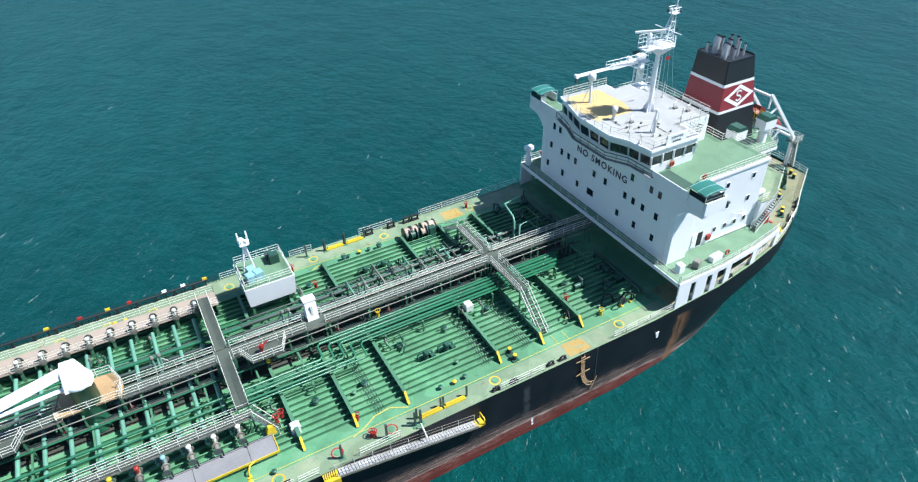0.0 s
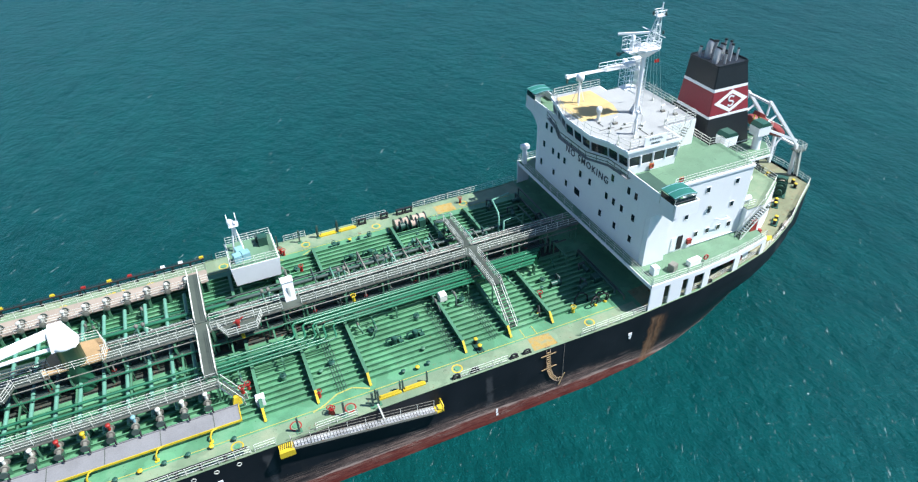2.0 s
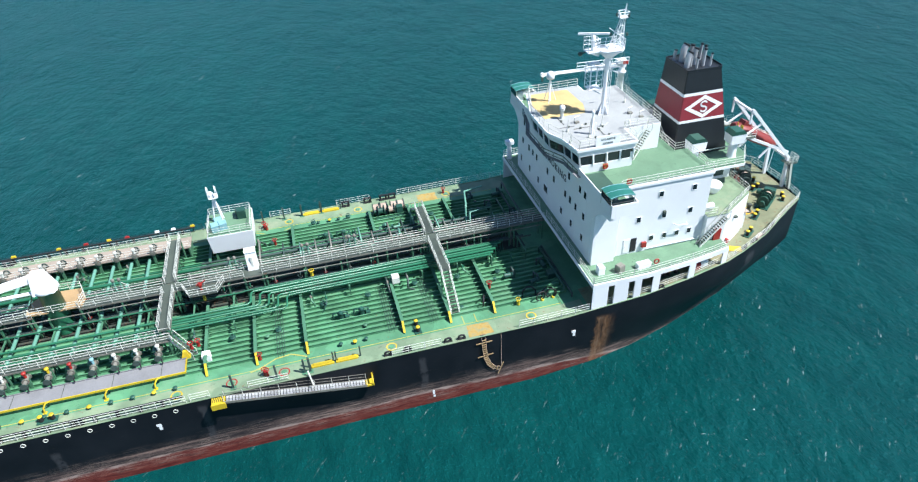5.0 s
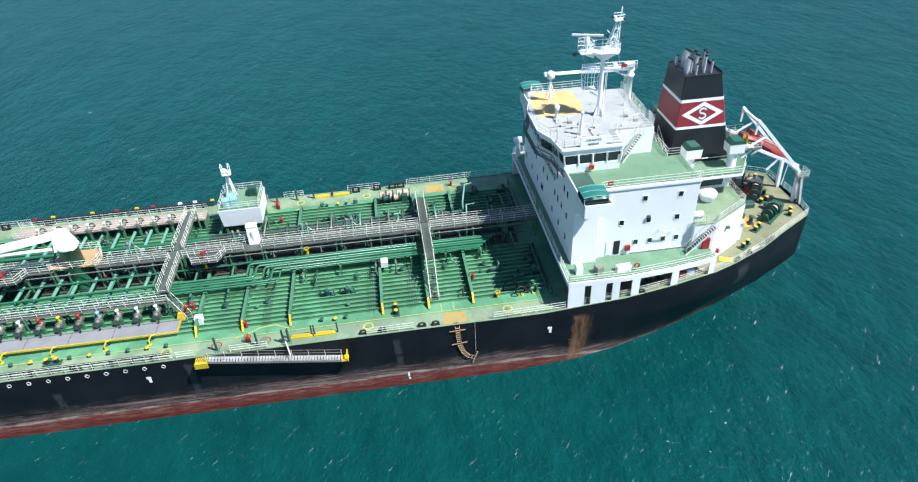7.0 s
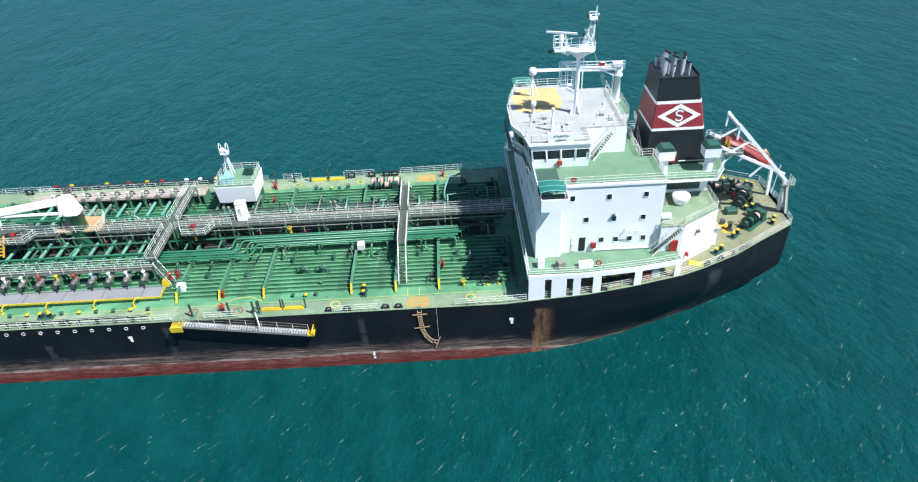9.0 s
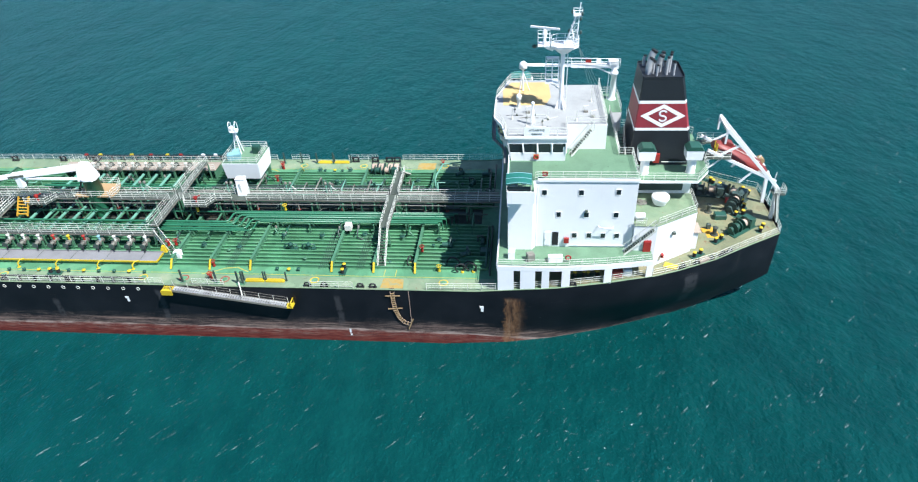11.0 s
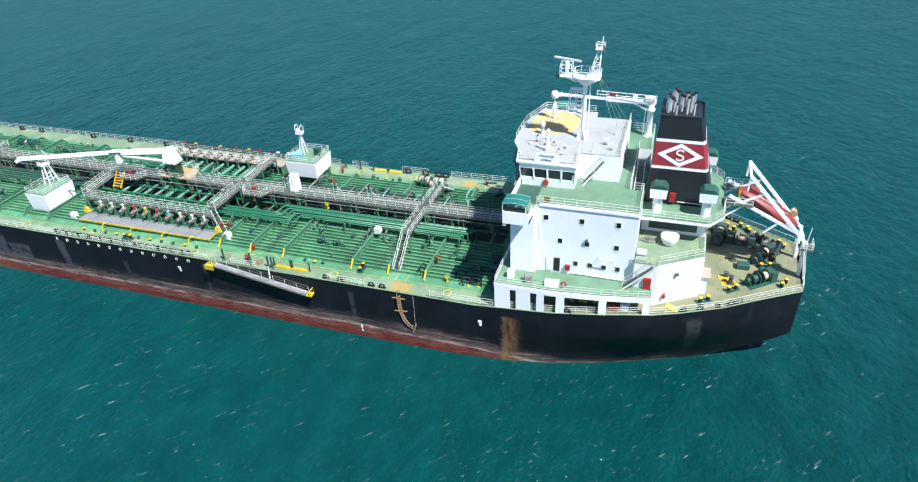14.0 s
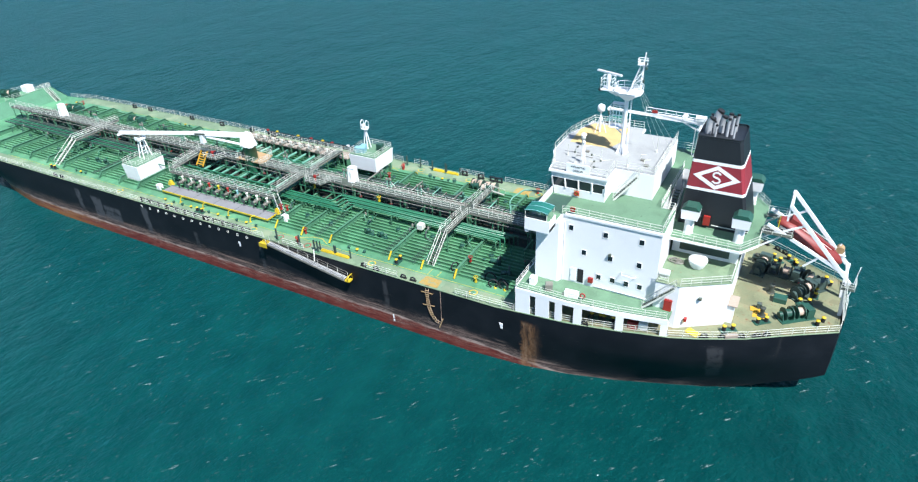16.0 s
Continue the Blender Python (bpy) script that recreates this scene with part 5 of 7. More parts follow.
def small_box(name, at, size, material, label, category, turn=0.0, group=""):
    e = thing(name, at, label, category, group, turn)
    x, y, z = size
    part("body", Mesh().box(-x / 2, x / 2, -y / 2, y / 2, 0, z * 0.88), material, e)
    part("lid", Mesh().prism([(-x / 2 - 0.03, -y / 2 - 0.03), (x / 2 + 0.03, -y / 2 - 0.03), (x / 2 + 0.03, y / 2 + 0.03), (-x / 2 - 0.03, y / 2 + 0.03)], z * 0.88, z, [(-x / 2 + 0.05, -y / 2 + 0.05), (x / 2 - 0.05, -y / 2 + 0.05), (x / 2 - 0.05, y / 2 - 0.05), (-x / 2 + 0.05, y / 2 - 0.05)]), material, e)
    return e


def fairlead(at, turn=0.0):
    e = thing("fairlead", at, "black steel mooring chock at the deck edge", "fairlead", "fairleads", turn)
    c = Mesh()
    c.tube([(0.36 * math.cos(a), 0, 0.36 + 0.22 * math.sin(a)) for a in [k * math.tau / 12 for k in range(13)]], 0.11, 6)
    part("ring", c, "black", e)
    part("foot", Mesh().box(-0.5, 0.5, -0.14, 0.14, 0, 0.16), "black", e)
    return e


def capstan(at, pad=False):
    e = thing("capstan", at, "dark brown vertical roller on a round base", "capstan", "capstans")
    part("base", Mesh().lathe(0, 0, [(0.55, 0), (0.5, 0.15), (0.3, 0.2)], 14), "shade_brown", e)
    part("roller", Mesh().lathe(0, 0, [(0.34, 0.2), (0.26, 0.5), (0.26, 1.0), (0.36, 1.2), (0.1, 1.25)], 14), "shade_brown", e)
    if pad:
        part("pad", Mesh().box(-1.0, 1.0, -0.7, 0.7, 0.0, 0.05), "orange", e, "worn orange painted pad")


for at, pad in (((39.4, -0.4, MZ), False), ((39.0, -5.8, MZ), True), ((36.8, 6.2, MZ), False)):
    capstan(at, pad)
for at, tu in (((39.2, 7.6, MZ), -40), ((43.3, -1.2, MZ), 20), ((44.6, 2.6, MZ), 70), ((42.0, 6.6, MZ), -50)):
    bollard(at, tu)
winch((43.0, 0.9, MZ), 60, "pipe_dark")
for a, b in ((12.9, 13.7), (15.5, 16.3), (17.2, 18.7), (19.7, 23.8), (24.7, 28.9)):
    railing([(a, -platform_edge(a) + 0.25, deck_top(a)), (b, -platform_edge(b) + 0.25, deck_top(b))], "white pipe railing in a side opening", h=0.95, step=1.3)
recess = Mesh()
for a, b in ((11.0, 15.0), (15.0, 18.0), (18.0, 21.0), (21.0, 24.0), (24.0, 27.0)):
    recess.add([(a, -platform_edge(a) + 0.2, deck_top(a) + 0.006), (b, -platform_edge(b) + 0.2, deck_top(b) + 0.006), (b, -12.2, deck_top(b) + 0.006), (a, -12.2, deck_top(a) + 0.006)], [(0, 1, 2, 3)])
structure("pavement", recess, "moor", "olive side passage under the house platform", "walkway")
for x in (21.0, 22.6):
    bollard((x, -14.2, deck_top(x)), 8)
fairlead((20.1, -15.9, deck_top(20.1)), -6)
small_box("hose_box", (25.6, -14.3, deck_top(25.6)), (1.2, 0.7, 0.9), "red", "red and white hose box in the side passage", "box")
small_box("deck_locker", (26.8, -14.1, deck_top(26.8)), (1.0, 0.7, 0.9), "white", "white box in the side passage", "locker")
small_box("chock_box", (36.4, -11.65, deck_top(36.4)), (1.5, 0.5, 0.55), "pinkish", "faded pink box beside the stern chocks", "box", 30)
small_box("deck_hatch", (40.6, -1.9, MZ), (1.5, 1.1, 0.8), "machine", "green hatch box on the mooring deck", "hatch")
small_box("red_box", (42.9, 1.6, MZ), (1.4, 1.2, 0.8), "red", "red storage box on the mooring deck", "box")
small_box("yellow_pad", (32.3, -12.6, 10.8), (1.6, 1.0, 0.1), "yellow", "yellow painted pad on deck", "pad", -25)
small_box("deck_stand", (38.4, -4.8, MZ), (1.6, 0.9, 0.12), "orange", "orange painted plate on deck", "plate", 10)
small_box("deck_stand", (38.5, -4.5, MZ + 0.12), (0.5, 0.4, 0.8), "pipe_dark", "dark fitting on an orange plate", "fitting", 10)


def stern_rail():
    for s in (-1, 1):
        xs = [29.8, 33, 36, 38, 40, 42.6, 45, 47.35]
        railing([(x, s * (deck_half(x) - 0.1), deck_top(x)) for x in xs], "white pipe railing at the stern edge", step=1.7)
    railing([(47.4, -5.3, 11.0), (47.9, 0, 11.0), (47.4, 5.3, 11.0)], "white pipe railing across the stern", step=1.5)
    for s in (-1, 1):
        for x in (33.6, 35.6, 37.4, 39.0, 40.0):
            y = s * (deck_half(x) - 0.3)
            fairlead((x, y, deck_top(x)), 31 if s < 0 else -31)


stern_rail()

# ---- deck edge ----
def edge_rail(x0, x1, side, material="rail", label="white pipe railing along the deck edge", step=1.9):
    xs = [x0] + [x for x in (-118, -110, -102) if x0 < x < x1] + [x1]
    railing([(x, side * (deck_half(x) * (STB if side > 0 else 1.0) - 0.13), deck_top(x)) for x in xs], label, material=material, step=step)


for a, b in ((-125.5, -62), (-34.6, -32.6), (-28.6, -24.4), (-13.0, -7.4), (2.0, 10.7)):
    edge_rail(a, b, -1)
for a, b in ((-125.5, -62.5), (-34, -27.5), (-25, -22), (-15.2, -10.2), (-6, 10.7)):
    edge_rail(a, b, 1)
edge_rail(-61.5, -35.0, -1, "rail", "white and dark railing beside the manifold", 1.5)
edge_rail(-62, -34.5, 1, "black", "dark railing beside the starboard manifold", 2.1)
for side, x0, x1 in ((-1, -61.5, -35.2), (1, -61.5, -35.5)):
    c = thing("hose_support_rail", (0, side * (HB * (STB if side > 0 else 1.0) - 0.32), DECK_Z), "heavy black pipe rail on posts along the manifold edge", "rail", "hose rails")
    part("bar", Mesh().tube([(x0, 0, 0.85), (x1, 0, 0.85)], 0.13, 8), "black", c)
    k = 0
    x = x0
    while x <= x1:
        part("post", Mesh().beam((x, 0, 0), (x, 0, 0.8), 0.18, 0.3), "black", c)
        x += 2.2
        k += 1
# coloured covers hung on the starboard rail
for x, col, lab in ((-61.8, "red", "red"), (-59.2, "yellow", "yellow"), (-53.5, "yellow", "yellow"), (-50.0, "red", "red"), (-47.0, "yellow", "yellow"), (-44.6, "red", "red"), (-40.6, "white", "white"), (-38.4, "white", "white"), (-35.8, "yellow", "yellow")):
    b = thing("equipment_cover", (x, HB * STB - 0.1, DECK_Z + 0.85), lab + " canvas cover on the black edge rail", "cover", "rail covers")
    part("canvas", Mesh().prism([(-0.3, -0.2), (0.3, -0.2), (0.3, 0.2), (-0.3, 0.2)], 0, 0.3, [(-0.25, -0.15), (0.25, -0.15), (0.25, 0.15), (-0.25, 0.15)]), col, b)
    part("stay", Mesh().beam((0, -0.1, -0.85), (0, -0.1, 0), 0.1, 0.1), "black", b)


def panama_chock(at):
    e = thing("roller_fairlead", at, "large black roller fairlead at the deck edge", "fairlead", "roller fairleads")
    part("bed", Mesh().box(-0.6, 0.6, -0.22, 0.22, 0, 0.16), "black", e)
    for x in (-0.45, 0.45):
        part("roller", Mesh().lathe(x, 0, [(0.17, 0.16), (0.13, 0.4), (0.17, 0.75)], 10), "black", e)
    part("yoke", Mesh().box(-0.6, 0.6, -0.16, 0.16, 0.75, 0.88), "black", e)


for x in (-13.4, -11.2, -6.5, -4.9, -86.5, -84.4, -55.0, -45.5):
    fairlead((x, -15.9, DECK_Z))
for x in (-10.6, -8.2, -6.9, -13.9, -104.0, -98.5, -84.5, -75.0, -66.0, -60.0):
    panama_chock((x, 16.3, DECK_Z))
for at in ((-48.8, -14.3, DECK_Z), (-9.4, -12.7, DECK_Z), (-46.0, 14.2, DECK_Z), (-90.0, -13.9, DECK_Z), (-6.6, 13.3, DECK_Z), (-31.0, 14.2, DECK_Z)):
    bollard(at, 90 if at[0] == -9.4 else 0, "deck bollards")


def deck_ring(x, y, col="yellow", r=0.62):
    e = thing("deck_ring", (x, y, DECK_Z + 0.016), "painted %s ring round a deck fitting" % col, "deck marking", "painted rings")
    m, n = Mesh(), 24
    v = [(q * math.cos(k * math.tau / n), q * math.sin(k * math.tau / n), 0) for q in (r, r - 0.13) for k in range(n)]
    m.add(v, [(k, (k + 1) % n, n + (k + 1) % n, n + k) for k in range(n)])
    part("ring", m, col, e)
    part("plate", Mesh().lathe(0, 0, [(0.3, 0), (0.3, 0.05)], 12), "deck", e)


for x, y in ((-12.8, -14.7), (4.0, -14.7), (-36.1, -14.8), (1.2, 14.9), (-12.3, 14.9), (-22.4, 14.9), (-33.4, 14.9), (-42.4, 14.9), (-47.4, 14.9), (-52.5, 14.9), (-56, -14.8), (-69, -14.8)):
    deck_ring(x, y)
for x, y in ((-30.4, -14.8), (-24.8, -14.9)):
    deck_ring(x, y, "red")
# painted lines that swing round the gangway and the ladder
def painted_line(pts, w=0.1):
    m = Mesh()
    for a, b in zip(pts, pts[1:]):
        m.beam((*a, DECK_Z + 0.02), (*b, DECK_Z + 0.02), w, 0.008)
    structure("trim", m, "line", "yellow line painted on the deck", "deck marking")


for s in (-1, 1):
    painted_line([(-28.4, s * 13.9), (-27.0, s * 13.4), (-25.6, s * 12.6), (-23.9, s * 12.4), (-22.2, s * 13.3)], 0.16)
painted_line([(-3.9, -12.3), (-3.9, -13.7)])
painted_line([(-2.4, -12.3), (-2.4, -13.7)])
structure("paint_patch", Mesh().prism([(-4.0, -16.0), (-1.0, -16.0), (-1.2, -14.2), (-3.8, -14.0)], DECK_Z + 0.012, DECK_Z + 0.018), "worn_orange", "worn orange painted ladder station", "deck marking")
structure("paint_patch", Mesh().prism([(-3.2, 13.9), (-0.3, 13.9), (-0.3, 15.9), (-3.2, 15.9)], DECK_Z + 0.012, DECK_Z + 0.018), "worn_orange", "worn orange painted station on deck", "deck marking")
for x, y in ((-20.6, -15.1), (-17.9, -15.1), (-19.0, 15.9), (-16.2, 15.9)):
    e = thing("stores_trough", (x, y, DECK_Z), "yellow trough with a cover at the deck edge", "trough", "yellow troughs")
    part("tray", Mesh().box(-1.25, 1.25, -0.24, 0.24, 0, 0.2), "yellow", e)
    part("cover", Mesh().prism([(-1.1, -0.18), (1.1, -0.18), (1.1, 0.18), (-1.1, 0.18)], 0.2, 0.42, [(-1.0, -0.08), (1.0, -0.08), (1.0, 0.08), (-1.0, 0.08)]), "yellow", e)
    for q in (-1.5, 1.5):
        part("post", Mesh().beam((q, 0.1, 0), (q, 0.1, 1.5), 0.16, 0.16), "pipe_dark", e)
for x, y in ((-22.0, -15.7), (-22.6, -15.7), (-25.6, -15.6), (-30.2, -15.6), (-23.0, 15.8), (-20.4, 15.8), (-17.6, 15.8), (-26.0, 15.8)):
    e = thing("davit_post", (x, y, DECK_Z), "short dark steel post at the deck edge", "post", "edge posts")
    part("shaft", Mesh().beam((0, 0, 0), (0, 0, 2.0), 0.2, 0.2), "pipe_dark", e)
    part("foot", Mesh().box(-0.3, 0.3, -0.3, 0.3, 0, 0.08), "girder", e)

# ---- catwalks ----
CW = 12.55


def catwalk(a, b, width, label, rails=(1, 1), supports=5.5, z_to=DECK_Z):
    a, b = Vector(a), Vector(b)
    e = thing("catwalk", a, label, "catwalk", "catwalks")
    d = b - a
    side = Vector((-d.y, d.x, 0)).normalized() * width / 2
    part("grating", Mesh().beam((0, 0, 0), d, width, 0.06), "grate", e)
    for s in (-1, 1):
        part("side_beam", Mesh().beam(side * s + Vector((0, 0, -0.1)), d + side * s + Vector((0, 0, -0.1)), 0.07, 0.2), "service", e)
    n = max(1, round(d.length / supports))
    leg = Mesh().beam((0, 0, 0), (0, 0, z_to - a.z), 0.16, 0.16).data("leg", M["girder"])
    for i in range(n + 1):
        p = d * min(0.985, max(0.015, i / n))
        for s in (-0.9, 0.9):
            part("leg", leg, "girder", e, at=p + side * s)
    for s, on in zip((-1, 1), rails):
        if on:
            railing([a + side * s, b + side * s], "white pipe railing of a raised catwalk", group="catwalk railings", step=1.7)
    return e


YC = -0.2
for a, b in ((10.9, -3.75), (-5.3, -26.0), (-28.2, -36.0), (-37.7, -47.0), (-52.0, -88.0), (-88.0, -124.0)):
    catwalk((a, YC, CW), (b, YC, CW), 1.45, "long raised grating catwalk with white railings")
catwalk((-3.75, YC, CW), (-5.3, YC, CW), 1.7, "short crossing of raised catwalks", (0, 0))
catwalk((-36.0, YC, CW), (-37.7, YC, CW), 1.7, "short crossing of raised catwalks", (0, 0))
catwalk((-26.0, YC, CW), (-28.2, YC, CW), 1.7, "catwalk length beside a white locker", (1, 0))
catwalk((-4.5, YC + 0.9, CW + 0.06), (-4.5, 7.2, CW + 0.06), 1.1, "raised cross catwalk with white railings")
catwalk((-4.5, YC - 0.9, CW + 0.06), (-4.5, -7.6, CW + 0.06), 1.1, "raised cross catwalk with white railings")
ladder_stair((-4.5, -11.9, DECK_Z), (-4.5, -7.6, CW), 1.0, "yellow-footed stair from the deck to the catwalk")
ladder_stair((-4.5, 12.4, DECK_Z), (-4.5, 7.2, CW), 1.0, "stair from the deck to the catwalk")
catwalk((-36.9, YC + 0.9, CW + 0.06), (-36.9, 10.0, CW + 0.06), 1.2, "raised cross catwalk with white railings")
catwalk((-36.9, YC - 0.9, CW + 0.06), (-36.9, -8.0, CW + 0.06), 1.2, "raised cross catwalk with white railings")
catwalk((-92.3, YC + 0.9, CW), (-92.3, 3.6, CW), 1.1, "raised cross catwalk with white railings")
catwalk((-91.0, YC - 0.9, CW), (-91.0, -7.6, CW), 1.1, "raised cross catwalk with white railings")
ladder_stair((-91.0, -12.6, DECK_Z), (-91.0, -7.6, CW), 1.0, "stair from the deck to the catwalk")
catwalk((-62.0, YC - 0.9, CW), (-62.0, -8.0, CW - 0.4), 1.1, "raised cross catwalk with white railings")
# bay beside the catwalk for the fire monitor
for x, y, on in ((-32.9, -2.0, True), (-57.5, -1.9, True)):
    e = thing("monitor_bay", (x, y, CW), "half-round catwalk bay with a curved white rail", "platform", "monitor bays")
    part("floor", Mesh().prism([(-2.4, 0.9), (-1.6, -0.9), (1.6, -0.9), (2.4, 0.9)], -0.05, 0.0), "grate", e)
    railing([(x - 2.4, y + 0.9, CW), (x - 1.6, y - 0.9, CW), (x + 1.6, y - 0.9, CW), (x + 2.4, y + 0.9, CW)], "curved white railing round a monitor bay", step=1.0, group="bay railings")
    m = thing("fire_monitor", (x - 0.3, y + 0.2, CW), "red fire monitor on a stand", "fire monitor", "fire monitors")
    part("stand", Mesh().lathe(0, 0, [(0.16, 0), (0.12, 0.7)], 8), "red", m)
    part("barrel", Mesh().tube([(-0.4, 0, 0.8), (0.3, 0.1, 0.95), (0.7, 0.2, 1.15)], 0.09, 8), "red", m)
    part("elbow", Mesh().lathe(0, 0, [(0.25, 0.6), (0.3, 0.8), (0.2, 1.05)], 8), "red", m)
e = thing("escape_stair", (-59.6, -2.2, CW), "orange step frame beside the catwalk", "stairs")
for s in (-0.5, 0.5):
    part("side", Mesh().beam((s * 1.6, 0.3, 0.9), (s * 1.6, -1.6, -1.4), 0.1, 0.28), "orange", e)
for k in range(6):
    part("tread", Mesh().box(-0.8, 0.8, 0.1 - 0.3 * k - 0.12, 0.1 - 0.3 * k + 0.12, 0.65 - 0.36 * k, 0.7 - 0.36 * k), "orange", e)

for at, w, h in (((-27.0, 0.75, CW), 1.25, 2.5), ((-106.5, 0.7, CW), 1.3, 2.4)):
    b = thing("stair_hood", at, "tall white sheet-metal locker on the catwalk", "locker", "catwalk lockers")
    part("shell", Mesh().prism([(-w / 2, -0.75), (w / 2, -0.75), (w / 2, 0.75), (-w / 2, 0.75)], -0.4, h, [(-w / 2, -0.35), (w / 2, -0.35), (w / 2, 0.6), (-w / 2, 0.6)]), "white", b)
    part("cap", Mesh().box(-w / 2 - 0.06, w / 2 + 0.06, -0.42, 0.68, h, h + 0.1), "white", b)
    part("shutter", Mesh().box(-0.12, 0.12, -0.62, -0.5, 0.2, h - 0.5), "rail", b)

# ---- pipework ----
def pipe(pts, r, material="pipe", label="green cargo pipe run along the deck", flanges=6.0):
    e = thing("cargo_pipe", pts[0], label, "pipe", "deck pipes")
    o = Vector(pts[0])
    part("run", Mesh().tube([Vector(p) - o for p in pts], r, 9), material, e)
    if flanges:
        key = ("flange", round(r, 2), material)
        if key not in POSTS:
            POSTS[key] = Mesh().tube([(-0.05, 0, 0), (0.05, 0, 0)], r * 1.5, 10).data("flange", M[material])
        for a, b in zip(pts, pts[1:]):
            if abs(b[0] - a[0]) > 3 and abs(b[1] - a[1]) < 0.1:
                x = max(a[0], b[0]) - 2.0
                while x > min(a[0], b[0]) + 1:
                    part("flange", POSTS[key], material, e, at=Vector((x, a[1], a[2])) - o)
                    x -= flanges
    return e


BUNDLE = [(-1.75, -1.9, 0.10), (-2.2, -2.45, 0.14), (-2.7, -3.3, 0.14), (-3.2, -4.3, 0.13), (-3.75, -5.4, 0.13), (-4.25, -6.4, 0.10)]
for k, (ya, yf, r) in enumerate(BUNDLE):
    z = 11.05 + 0.06 * (k % 2)
    xj = -23.2 - 1.05 * (5 - k)
    end = 4.8 - 0.5 * k
    yo = ya - (2.3 if k else 0.15)
    pts = [(end, ya, z - 1.5), (end, ya, z), (xj, ya, z), (xj - 0.35, ya - 0.35 if k else yo, z), (xj - 0.4, yo + 0.35 if k else yo, z), (xj - 0.75, yo, z)]
    last = -63.0 - k if k in (0, 1, 3, 5) else -37.0
    pipe(pts + [(last, yo, z)], r)
for k in range(5):
    y = -2.2 - 0.62 * k
    pipe([(-64.0 - k, y, 10.9), (-121.0, y, 10.9)], 0.15, "pipe" if k % 2 else "pipe_dark", flanges=7.0)
for k, (y, z, r, mat) in enumerate(((2.9, 10.7, 0.16, "pipe_dark"), (3.5, 10.75, 0.14, "pipe_pale"), (4.2, 10.6, 0.18, "pipe_dark"), (5.0, 10.9, 0.22, "pipe_dark"), (5.8, 10.5, 0.13, "pipe"), (6.4, 10.5, 0.13, "pipe_dark"))):
    pipe([(9.0 - 2 * k, y, z), (-34.0, y, z)], r, mat, "dark pipe run on the starboard deck")
    pipe([(-34.0, y, z - 0.1), (-62.0, y + 0.5, z - 0.1)], r, "pipe" if k % 2 else "pipe_dark", "green pipe run between the manifolds")
    pipe([(-62.0, y * 0.8, z - 0.1), (-119.0, y * 0.8, z - 0.1)], r, "pipe_dark" if k % 2 else "pipe", "pipe run on the forward deck")
# pale service pipes and cable trays beside the catwalk
for y, z, r in ((0.85, 12.2, 0.05), (1.2, 12.3, 0.07), (1.6, 12.1, 0.09), (2.05, 12.2, 0.06), (2.5, 11.8, 0.08), (-1.25, 12.0, 0.06)):
    pipe([(10.5, y, z), (-35.0, y, z)], r, "service", "grey service pipe beside the catwalk", 9.0)
    pipe([(-37.6, y, z), (-120.0, y, z)], r, "service" if r < 0.07 else "grate", "grey service pipe beside the catwalk", 11.0)
rnd = random.Random(11)
for k in range(9):
    y, z = -1.1 + 0.33 * k, 10.1 + 0.9 * rnd.random()
    pipe([(9.0 - k, y, z), (-120.0, y, z)], 0.08 + 0.05 * rnd.random(), rnd.choice(["pipe_dark", "pipe_dark", "pipe", "grate"]), "dark pipe below the catwalk", 5.0)


def pipe_support(x, y0, y1, z, material="girder"):
    e = thing("pipe_support", (x, 0, DECK_Z), "green steel goalpost under the deck pipes", "pipe support", "pipe supports")
    part("crossbar", Mesh().box(-0.09, 0.09, y0, y1, z - DECK_Z - 0.16, z - DECK_Z), material, e)
    for y in (y0 + 0.1, (y0 + y1) / 2, y1 - 0.1):
        part("leg", Mesh().box(-0.08, 0.08, y - 0.08, y + 0.08, 0, z - DECK_Z - 0.16), material, e)


x = 7.0
while x > -119:
    wide = -62 < x < -27
    pipe_support(x, -7.2 if wide else -4.6, -1.3, 10.88)
    pipe_support(x - 0.4, -1.2, 1.3, 12.0)
    pipe_support(x - 1.2, 1.5, 6.7, 10.35)
    x -= 4.6 if x > -34 else 5.2

# tall vent risers and gooseneck pipes
def riser(at, h, pts, label="pale gooseneck vent pipe"):
    e = thing("vent_pipe", at, label, "vent pipe", "vent pipes")
    part("bend", Mesh().tube(pts, 0.12, 8), "pipe_pale", e)
    part("collar", Mesh().lathe(0, 0, [(0.28, 0), (0.28, 0.12), (0.16, 0.2)], 10), "girder", e)


riser((1.2, 3.2, DECK_Z), 5, [(0, 0, 0), (0, 0, 4.6), (0.2, 0.6, 5.0), (0.8, 3.6, 5.0), (3.6, 4.2, 5.0)])
riser((1.6, 2.6, DECK_Z), 5, [(0, 0, 0), (0, 0, 4.4), (3.0, 0.2, 4.4), (3.2, 0.2, 0.2)])
